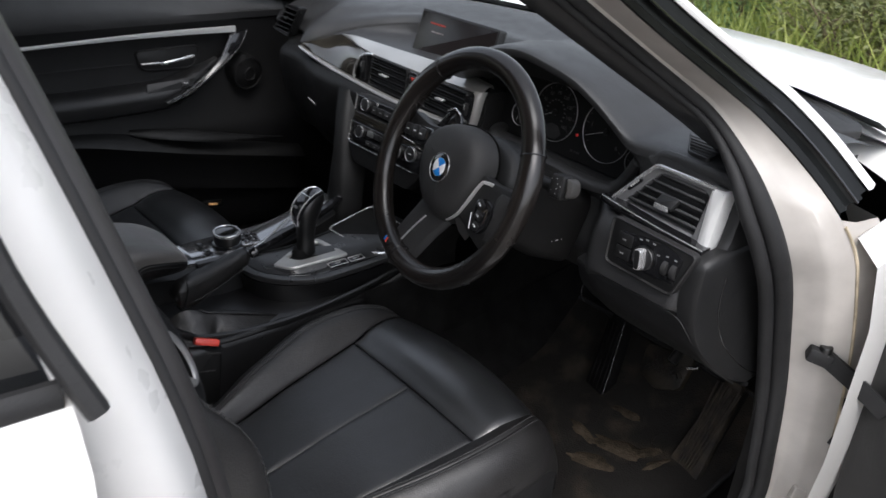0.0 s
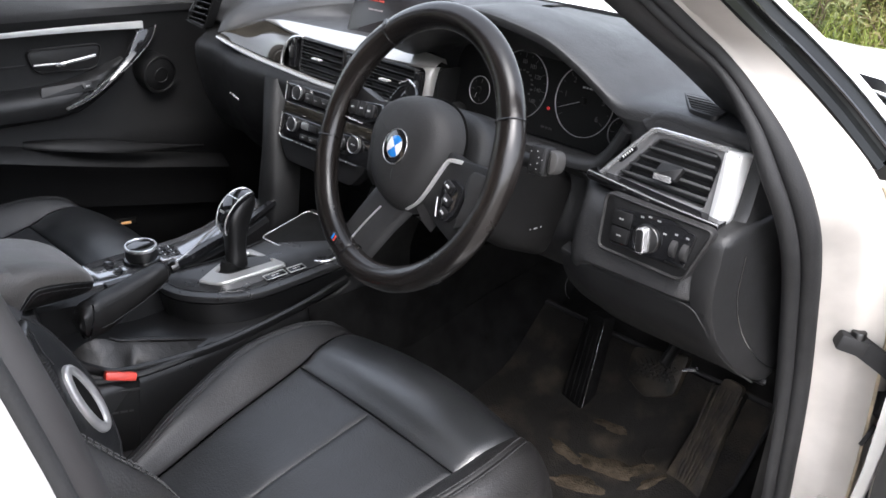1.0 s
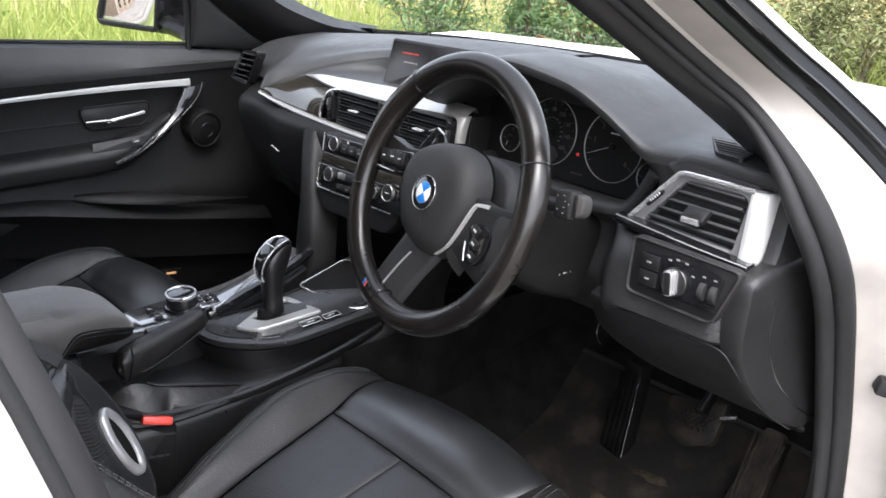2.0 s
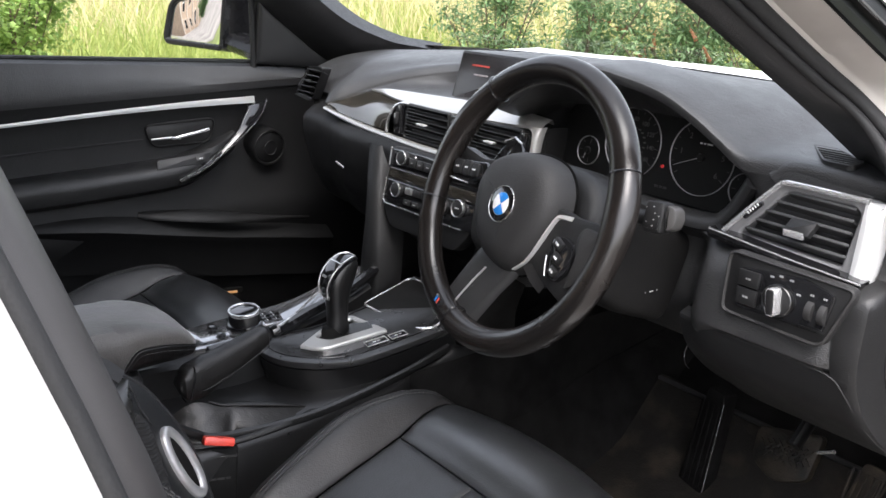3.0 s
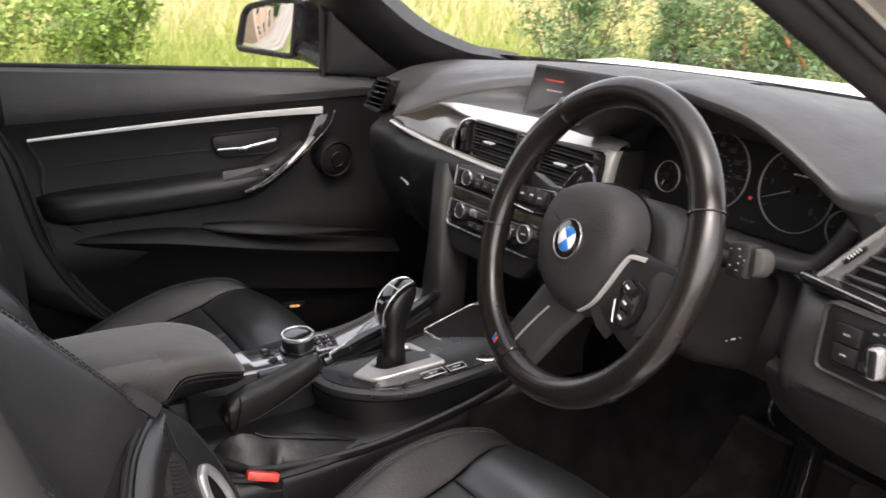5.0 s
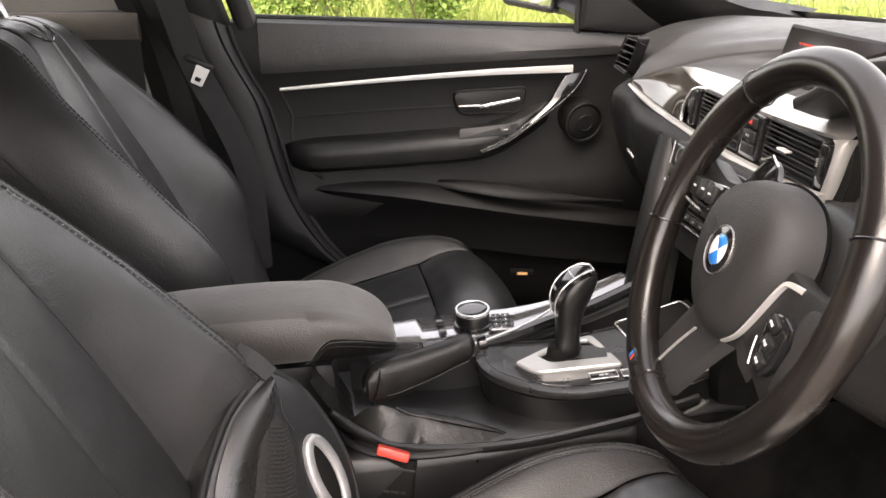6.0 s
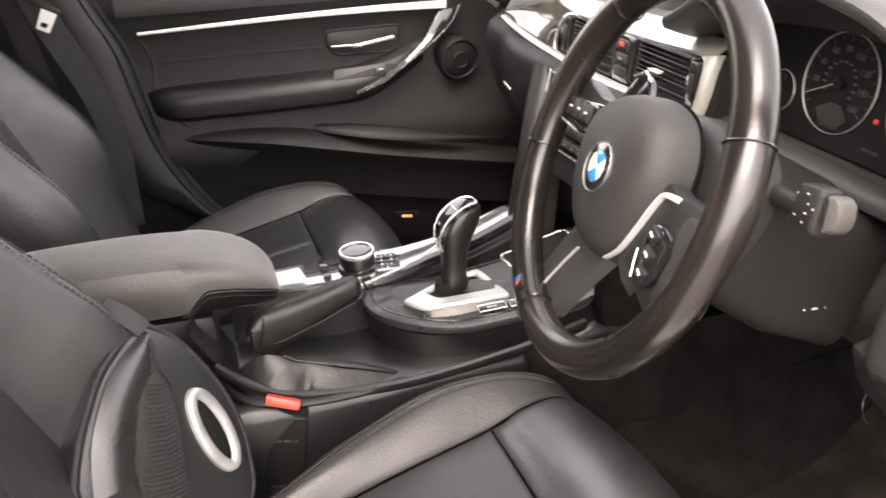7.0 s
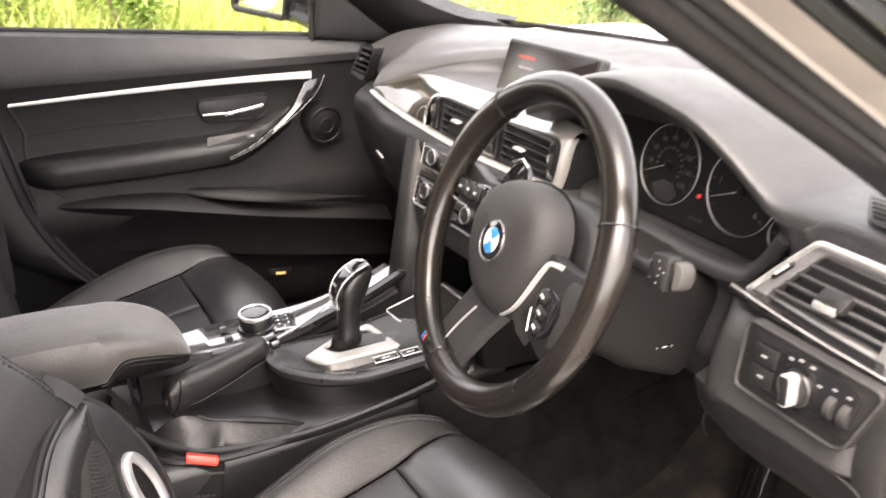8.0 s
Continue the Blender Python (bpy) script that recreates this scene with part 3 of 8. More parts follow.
def build_bonnet():
    hood = thing("bonnet", "white painted car bonnet with raised edges", "bonnet")
    rows = []
    for y, z in [(0.66, 0.912), (0.70, 0.935), (0.95, 0.938), (1.25, 0.905), (1.5, 0.85), (1.7, 0.78), (1.78, 0.70), (1.80, 0.45)]:
        w = 0.76 - 0.10 * max(0, (y - 0.9)) ** 1.5
        rows.append([(x * w, y + 0.16 * (1 - x * x) - 0.10, z - 0.035 * x ** 4 + 0.012 * math.exp(-((abs(x) - 0.72) / 0.08) ** 2)) for x in [i / 14 - 1 for i in range(29)]])
    part("bonnet_skin", loft(rows, False, False), PAINT, hood)
    for s in (-1, 1):
        wing = thing("front_wing", "white painted front wing of the car", "car wing", "front wings")
        rows = []
        for y, z, w in [(0.30, 0.885, 0.0), (0.42, 0.905, 0.0), (0.60, 0.915, 0.0), (0.95, 0.905, 0.015), (1.25, 0.86, 0.01), (1.5, 0.80, -0.03), (1.72, 0.70, -0.14)]:
            xi = 0.76 - 0.10 * max(0, (y - 0.9)) ** 1.5 + 0.004 + (0.075 if y < 0.5 else 0)
            rows.append([(s * xi, y, z - 0.02), (s * (xi + 0.004), y, z - 0.003), (s * (0.84 + w), y, z - 0.006), (s * (0.875 + w), y, z - 0.035), (s * (0.89 + w), y, z - 0.12), (s * (0.89 + w), y, 0.55), (s * (0.87 + w), y, 0.30)])
        part("wing_skin", loft(rows, False, False), PAINT, wing)
    cowl = thing("windscreen_cowl", "black plastic cowl below the windscreen", "cowl")
    rows = [[(x, 0.62 + 0.14 * (1 - (x / 0.72) ** 2) + dy, 0.915 + dz) for x in [0.72 * (i / 12 - 1) for i in range(25)]] for dy, dz in [(-0.06, 0.02), (-0.03, 0.012), (0.06, -0.02)]]
    part("cowl_panel", loft(rows, False, False), PLASTIC, cowl)
    part("cowl_end", plate(pose(0, 0, 0.9405), round_poly([(0.40, 0.758), (0.487, 0.722), (0.592, 0.660), (0.676, 0.604), (0.694, 0.566), (0.680, 0.520), (0.640, 0.522), (0.52, 0.63)], 0.010), 0.012, 0.003), PLASTIC_GREY, cowl, "grey plastic corner of the cowl")


build_bonnet()


def build_glass():
    ws = thing("windscreen", "clear curved windscreen glass", "windscreen", kind="structure")
    rows = []
    for t in [i / 8 for i in range(9)]:
        y, z, w = 0.66 - 0.80 * t, 0.93 + 0.40 * t, 0.70 - 0.12 * t
        rows.append([(x * w, y + 0.13 * (1 - x * x), z + 0.01 * (1 - x * x)) for x in [i / 10 - 1 for i in range(21)]])
    frit = []
    for t in (-0.03, 0.0, 0.025, 0.045):
        y, z, w = 0.656 - 0.80 * t, 0.928 + 0.40 * t, 0.70 - 0.12 * t
        frit.append([(x * w, y + 0.13 * (1 - x * x), z + 0.01 * (1 - x * x)) for x in [i / 10 - 1 for i in range(21)]])
    part("black_border", loft(frit, False, False), PLASTIC, ws, "black printed border along the glass foot")
    g = part("pane", loft(rows, False, False), GLASS, ws)
    g.visible_shadow = False


build_glass()

# ---- passenger door ----


def build_passenger_door():
    d = thing("passenger_door", "closed passenger door with black trim and silver strip", "car door")
    X = -0.74
    # panel skin: rows along y, columns down z, with the real relief
    ys = [-0.47, -0.42, -0.36, -0.25, -0.1, 0.05, 0.18, 0.28, 0.36, 0.46, 0.55]
    def col(y):
        f = (y + 0.42) / 0.9
        sill = 0.941 - 0.036 * (y + 0.4) / 0.65
        return [(X - 0.045, y, sill - 0.012), (X - 0.03, y, sill), (X - 0.012, y, sill - 0.006), (X - 0.004, y, sill - 0.03), (X + 0.006, y, 0.862 + 0.01 * f), (X, y, 0.838 + 0.02 * f),
                (X - 0.006, y, 0.815 + 0.02 * f), (X - 0.008, y, 0.78), (X - 0.008, y, 0.74), (X - 0.002, y, 0.70), (X + 0.006, y, 0.655), (X + 0.012, y, 0.63), (X + 0.018, y, 0.60), (X + 0.03, y, 0.565),
                (X + 0.018, y, 0.53), (X + 0.012, y, 0.48), (X + 0.012, y, 0.40), (X + 0.0, y, 0.30), (X - 0.04, y, 0.26)]
    part("door_panel", loft([col(y) for y in ys], False, False), DOOR_CARD, d, "black moulded door panel")
    part("upper_trim", loft([[(p[0] + 0.004, p[1], p[2] + 0.002) for p in col(y)[1:6]] for y in ys[1:9]], False, False), DASH, d, "soft black upper door trim")
    # silver strip tapering to the rear
    path = smooth_path([(X + 0.006, -0.386, 0.809), (X + 0.010, -0.15, 0.822), (X + 0.010, 0.05, 0.829), (X + 0.008, 0.219, 0.830)], 8)
    part("silver_strip", sweep(path, [(-0.002, -0.5), (0.003, -0.45), (0.004, 0.0), (0.003, 0.45), (-0.002, 0.5)], scale=lambda t: (1.0, 0.006 + 0.010 * t)), SILVER, d, "brushed silver trim strip")
    # armrest, blunt at its rear
    arm = []
    AW = lut((-0.385, 0.0), (-0.378, 0.014), (-0.365, 0.030), (-0.34, 0.044), (-0.30, 0.050), (-0.16, 0.055), (0.0, 0.056), (0.06, 0.048), (0.12, 0.030), (0.17, 0.008))
    AT = lut((-0.385, 0.684), (-0.365, 0.690), (-0.30, 0.695), (-0.16, 0.698), (0.0, 0.704), (0.06, 0.714), (0.12, 0.732), (0.17, 0.750))
    for k in range(38):
        y = -0.384 + 0.554 * k / 37
        w, zt = max(0.002, AW(y)), AT(y)
        b = zt - 0.020 - 0.035 * min(1.0, w / 0.05)
        arm.append([(X - 0.01, y, zt + 0.012), (X + w * 0.35, y, zt + 0.010), (X + w * 0.75, y, zt + 0.005), (X + w * 0.95, y, zt - 0.006), (X + w, y, zt - 0.018), (X + w * 0.90, y, b + 0.012), (X + w * 0.5, y, b), (X - 0.01, y, b - 0.012)])
    part("armrest", loft(arm, True, True), GLOVE, d, "black leather door armrest")
    # pull handle: a gloss blade, broad at the top, tapering into the armrest
    up_e = smooth_path([(X + 0.026, 0.199, 0.819), (X + 0.038, 0.178, 0.792), (X + 0.048, 0.158, 0.767), (X + 0.056, 0.108, 0.727), (X + 0.058, 0.060, 0.696), (X + 0.058, 0.013, 0.677)], 6)
    lo_e = smooth_path([(X + 0.018, 0.246, 0.829), (X + 0.034, 0.222, 0.797), (X + 0.048, 0.176, 0.762), (X + 0.058, 0.114, 0.721), (X + 0.060, 0.064, 0.690), (X + 0.060, 0.015, 0.673)], 6)
    blade = [[p, p.lerp(q, 0.5) + V(0.004, 0, 0), q, q + V(-0.012, 0.002, -0.003), p + V(-0.012, 0, 0)] for p, q in zip(up_e, lo_e)]
    part("pull_handle", loft(blade, True, True), GLOSS, d, "gloss black pull handle")
    for e in (up_e, lo_e):
        part("pull_handle_edge", sweep([p + V(0.001, 0, 0) for p in e], oval(0.0009, 0.0011, 6), up=(1, 0, 0.1)), DULL_CHROME, d, "thin silver edge")
    # release handle in its shallow recess
    m = axes((X + 0.0, 0.045, 0.766), (0, 1, 0.02), (0, 0, 1))
    outl = round_poly([(-0.082, 0.026), (0.086, 0.028), (0.068, -0.028), (-0.066, -0.026)], 0.022, 6)
    part("handle_recess", ring_plate(m, outl, inset(outl, 0.004), 0.010, 0.0018), DOOR_CARD, d, "black handle surround")
    part("recess_pan", plate(axes((X - 0.004, 0.045, 0.766), (0, 1, 0.02), (0, 0, 1)), inset(outl, 0.003), 0.002, 0.0005), PLASTIC, d)
    lv = smooth_path([(X + 0.003, -0.022, 0.759), (X + 0.008, 0.01, 0.760), (X + 0.010, 0.040, 0.759)], 5)
    part("release_lever", sweep(lv, oval(0.004, 0.0042, 10), up=(1, 0, 0), scale=lambda t: 0.55 + 0.5 * t), DULL_CHROME, d, "satin lever behind the handle")
    hp = smooth_path([(X + 0.008, 0.022, 0.757), (X + 0.013, 0.05, 0.763), (X + 0.014, 0.08, 0.768), (X + 0.011, 0.106, 0.772)], 6)
    part("release_handle", sweep(hp, oval(0.004, 0.0036, 10), up=(1, 0, 0), scale=lambda t: (1, 1.0 - 0.35 * t)), CHROME, d, "chrome door release handle")
    # window switch panel and switch, let into the armrest's top
    m = axes((X + 0.046, 0.034, 0.7135), (0, 1, 0.06), (-0.45, 0, 1))
    part("switch_panel", plate(m, round_poly([(-0.066, -0.010), (0.050, -0.010), (0.064, 0.012), (-0.06, 0.012)], 0.004), 0.008, 0.0015), PLASTIC, d)
    part("window_switch", box(m @ pose(0.034, 0.0, 0.001), (0.022, 0.012, 0.004), 0.0015), PLASTIC, d)
    part("switch_mark", bars(m @ pose(0.034, 0.0, 0.0036), [0.003, 0.003], 0.002), WHITE_MARK, d)
    # round speaker
    m = axes((X + 0.034, 0.243, 0.720), (-0.12, 1, 0), (0.12, 0, 1))
    sp = part("speaker", annulus(m, 0.038, 0.043, 0.05), DOOR_CARD, d, "round speaker cover")
    part("speaker_grille", disc(m @ pose(0, 0, -0.003), 0.036, 0.04, 0.001, crown=0.004), DOOR_CARD, sp)
    part("speaker_ring", annulus(m @ pose(0, 0, 0.003), 0.016, 0.0175, 0.0035), DOOR_CARD, sp)
    # map pocket ridges
    r1 = smooth_path([(X + 0.010, -0.36, 0.603), (X + 0.03, -0.28, 0.597), (X + 0.05, -0.16, 0.584), (X + 0.06, -0.05, 0.564), (X + 0.062, 0.12, 0.530), (X + 0.05, 0.40, 0.478)], 8)
    pocket = [[p + V(-0.030, 0, 0.030 * k) for p in r1] if f == 0 else [p + V(o, 0, z) for p in r1] for f, o, z, k in ((1, -0.050, 0.034, 0), (1, -0.024, 0.020, 0), (1, -0.006, 0.008, 0), (1, 0.0, 0.0, 0), (1, -0.003, -0.008, 0), (1, -0.016, -0.022, 0), (1, -0.022, -0.10, 0))]
    part("map_pocket", loft(pocket, False, False), DOOR_CARD, d, "map pocket moulded along the door foot")
    r2 = smooth_path([(X + 0.018, -0.07, 0.600), (X + 0.050, 0.04, 0.590), (X + 0.055, 0.166, 0.568), (X + 0.03, 0.34, 0.535)], 8)
    part("map_pocket_lip", sweep(r2, oval(0.016, 0.006, 12), up=(0.7, 0, 1), scale=lambda t: (0.2 + 1.0 * math.sin(math.pi * min(1, t + 0.1)), 1)), DOOR_CARD, d)
    # seams of the leather insert
    part("insert_seam", sweep(smooth_path([(X - 0.006, -0.366, 0.750), (X - 0.006, -0.20, 0.756), (X - 0.006, -0.036, 0.759)], 6), oval(0.0016, 0.0010, 6), up=(1, 0, 0)), RUBBER, d)
    part("insert_edge", sweep(smooth_path([(X - 0.004, -0.388, 0.806), (X - 0.004, -0.366, 0.754), (X - 0.001, -0.368, 0.705), (X + 0.010, -0.345, 0.650), (X + 0.014, -0.310, 0.622)], 6), oval(0.0030, 0.0022, 8), up=(1, 0, 0)), RUBBER, d)
    seal = smooth_path([(X + 0.006, -0.474, 0.935), (X + 0.010, -0.462, 0.893), (X + 0.010, -0.439, 0.84), (X + 0.010, -0.408, 0.774), (X + 0.012, -0.384, 0.671), (X + 0.016, -0.361, 0.587), (X + 0.020, -0.316, 0.497), (X + 0.020, -0.25, 0.42), (X + 0.010, -0.15, 0.37)], 6)
    part("door_edge_seal", sweep(seal, oval(0.005, 0.006, 10), up=(1, 0, 0)), RUBBER, d, "rubber seal along the door edge")
    jamb = [[p + V(o, q * 0.80, q * -0.35) for p in seal] for o, q in ((0.0, -0.004), (0.012, -0.012), (0.018, -0.026), (0.016, -0.034), (0.022, -0.050), (0.020, -0.12), (0.0, -0.20))]
    part("doorway_trim", loft(jamb, False, False), PLASTIC, car_body, "dark plastic trim round the passenger doorway")
    # lock pin
    part("lock_pin", sweep([(X - 0.022, -0.342, 0.930), (X - 0.022, -0.342, 0.955), (X - 0.022, -0.342, 0.956), (X - 0.022, -0.342, 0.962)], oval(0.0034, 0.0034, 10), scale=lambda t: 1.0 if t < 0.5 else 1.35), PLASTIC, d, "black lock pin")
    # outer skin and window frame
    skin = [[(-0.80, y, 0.935 - 0.03 * (y + 0.4) / 0.65), (-0.86, y, 0.90), (-0.90, y, 0.75), (-0.905, y, 0.55), (-0.88, y, 0.28)] for y in (-0.48, -0.2, 0.1, 0.4, 0.56)]
    part("outer_skin", loft(skin, False, False), PAINT, d)
    sealp = [(X - 0.035, -0.46, 0.948), (X - 0.035, 0.26, 0.909)]
    part("window_seal", sweep(sealp, oval(0.008, 0.006, 8)), RUBBER, d)
    fr = smooth_path([(X - 0.02, -0.44, 0.93), (X + 0.0, -0.475, 1.06), (X + 0.06, -0.53, 1.24), (X + 0.09, -0.58, 1.30)], 6)
    part("window_frame", sweep(fr, oval(0.022, 0.018, 8), up=(1, 0, 0)), PLASTIC, d)
    sail = [(X + 0.008, 0.232, 0.908), (X + 0.012, 0.50, 0.880), (X + 0.016, 0.37, 0.935), (X + 0.030, 0.235, 1.045)]
    part("sail_panel", pad(sail, 0.03, 0.004, 0.010, 10, 10), PLASTIC, d, "black mirror sail panel")
    part("front_frame", sweep([(X - 0.012, 0.232, 0.90), (X + 0.004, 0.226, 1.07), (X + 0.04, 0.10, 1.15)], oval(0.008, 0.007, 8), up=(1, 0, 0)), PLASTIC, d)
    g = part("side_window", loft([[(X - 0.02, -0.44, 0.94), (X - 0.02, 0.24, 0.905)], [(X + 0.06, -0.52, 1.22), (X + 0.06, 0.02, 1.20)]], False, False), GLASS, d, "clear side window glass")
    g.visible_shadow = False
    return d


build_passenger_door()

# ---- dashboard ----


hood_top = lut((0.10, 0.932), (0.13, 0.943), (0.16, 0.957), (0.20, 0.980), (0.24, 1.000), (0.303, 1.012), (0.367, 1.006), (0.427, 0.994), (0.476, 0.973), (0.514, 0.952), (0.547, 0.935), (0.575, 0.929), (0.65, 0.928), (0.80, 0.928))


far_top = lut((-0.75, 0.932), (-0.60, 0.940), (-0.46, 0.950), (-0.30, 0.961), (-0.10, 0.969), (0.13, 0.971))


# the pad's front lip runs from the silver strip up towards the screen; below it a ledge meets the brow
lip_y = lut((-0.65, 0.285), (-0.50, 0.278), (-0.45, 0.245), (-0.42, 0.226), (-0.385, 0.256), (-0.32, 0.303), (-0.27, 0.335), (-0.20, 0.378), (-0.10, 0.395), (0.13, 0.395))
lip_z = lut((-0.65, 0.872), (-0.50, 0.872), (-0.45, 0.866), (-0.42, 0.864), (-0.385, 0.883), (-0.32, 0.910), (-0.27, 0.925), (-0.20, 0.939), (-0.10, 0.944), (0.13, 0.944))
brow_y = lut((-0.65, 0.285), (-0.50, 0.278), (-0.42, 0.228), (-0.385, 0.256), (-0.335, 0.270), (-0.26, 0.264), (-0.195, 0.258), (0.13, 0.254))
brow_z = lut((-0.65, 0.866), (-0.50, 0.866), (-0.42, 0.859), (-0.385, 0.878), (-0.335, 0.895), (-0.26, 0.906), (-0.195, 0.910), (0.05, 0.919), (0.13, 0.918))


def dash_profile(x):
    """The dashboard's cut at x, from the windscreen back and down, as (y, z)."""
    a = 0.10 * (x / 0.7) ** 2
    if x < 0.13:
        e = 0.215 + 0.040 * ease((-0.28 - x) / 0.20)
        g = e + 0.11 * ease((-0.52 - x) / 0.11)
        f, ly, lz, by, bz = far_top(x), lip_y(x), lip_z(x), brow_y(x), brow_z(x)
        return [(0.68 - a, f - 0.014), (0.62 - a, f), (0.56 - a * 0.7, f + 0.003), (ly + 0.115, lz + 0.88 * (f - lz)), (ly + 0.060, lz + 0.62 * (f - lz)), (ly + 0.020, lz + 0.012 + 0.16 * (f - lz)), (ly + 0.003, lz + 0.003), (ly, lz - 0.004), (max(by, ly - 0.020) + 0.004, min(lz - 0.008, bz + 0.003)), (by + 0.006, bz - 0.005), (e + 0.034, min(0.875, bz - 0.010)), (e + 0.022, 0.848),
                (g - 0.006, 0.836), (g - 0.022, 0.822), (g - 0.024, 0.80), (g - 0.016, 0.76), (g + 0.005, 0.70), (g + 0.06, 0.63), (g + 0.30, 0.57)]
    t = hood_top(x)
    k = ease((x - 0.15) / 0.05) * ease((0.545 - x) / 0.06)
    ky = 0.06 * k
    mid = [(0.68 - a, 0.952), (0.62 - a, 0.968), (0.54 - a * 0.5, 0.969 + (t - 0.93) * 0.10), (0.45, 0.963 + (t - 0.93) * 0.30), (0.37, 0.953 + (t - 0.93) * 0.56), (0.29, 0.942 + (t - 0.93) * 0.86), (0.24, 0.935 + (t - 0.93) * 0.95), (0.205, t), (0.190, t - 0.005), (0.192, t - 0.016), (0.235, t - 0.030), (0.290, min(t - 0.035, 0.93)),
           (0.290, 0.846), (0.200, 0.838), (0.165 + ky, 0.815), (0.150 + ky, 0.76), (0.160 + ky, 0.72), (0.24 + ky, 0.645), (0.50, 0.60)]
    w = 0.05 * ease((x - 0.69) / 0.06)
    end = [(0.63 - a, 0.935), (0.57 - a, 0.950), (0.48 - a * 0.5, 0.954), (0.40, 0.951), (0.33 + w * 0.5, 0.947), (0.27 + w, 0.9425), (0.235 + w, 0.9405), (0.207 + w, 0.938), (0.194 + w, 0.931), (0.192 + w, 0.918), (0.195 + w, 0.90), (0.196 + w, 0.87),
           (0.196 + w, 0.845), (0.170 + w, 0.828), (0.148 + w, 0.80), (0.140 + w, 0.765), (0.1440 + w, 0.7435), (0.20 + w, 0.738), (0.45, 0.70)]
    f = ease((x - 0.515) / 0.06)
    return [(p[0] * (1 - f) + q[0] * f, p[1] * (1 - f) + q[1] * f) for p, q in zip(mid, end)]


def dash_rows(xs, cut_at, upper):
    """Smooth cuts through the dashboard: its upper pad or what lies below it."""
    rows = []
    for x in xs:
        pts = dash_profile(x)
        pts = pts[:cut_at + 1] if upper else pts[cut_at:]
        rows.append([(x, p.x, p.y) for p in smooth_path([(y, z, 0) for y, z in pts], 3)])
    return rows


def build_dashboard():
    d = thing("dashboard", "black moulded dashboard with silver trim and air vents", "dashboard")
    xs = [-0.64, -0.61, -0.56, -0.5, -0.45, -0.40, -0.35, -0.3, -0.26, -0.23, -0.2, -0.17, -0.14, -0.05, 0.04, 0.125]
    xs = sorted(set(xs + [-0.635 + 0.02 * i for i in range(38)]))
    part("dash_body", loft(dash_rows(xs, 9, True), False, False), DASH, d, "soft black dashboard top")
    # passenger side: darker than the driver's, shadow put into the colour
    part("dash_lower", loft(dash_rows(xs, 9, False), False, False), DOOR_CARD, d, "black lower dashboard")
    xs2 = [0.135 + 0.0085 * i for i in range(72)]
    part("instrument_hood", loft(dash_rows(xs2, 9, True), False, False), DASH, d, "grained soft black instrument hood")
    part("dash_lower", loft(dash_rows(xs2, 9, False), False, False), DASH, d, "black lower dashboard")
    return d


dashboard = build_dashboard()

# ---- steering wheel ----
WHEEL_N = Vector((-0.087, -0.9316, 0.3529)).normalized()
WHEEL_U = Vector((0.9957, -0.0930, 0.0)).normalized()
WHEEL = axes((0.3693, 0.0160, 0.8628), WHEEL_U, WHEEL_N.cross(WHEEL_U))


def rim_point(deg, r=0.1635, off=0.0):
    return WHEEL @ V(r * math.cos(radians(deg)), r * math.sin(radians(deg)), off)


SPOKE = material("dark_satin_metal", (0.055, 0.055, 0.056), 0.36, metal=0.4, stain=0.15)


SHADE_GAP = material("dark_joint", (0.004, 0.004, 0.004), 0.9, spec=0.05)


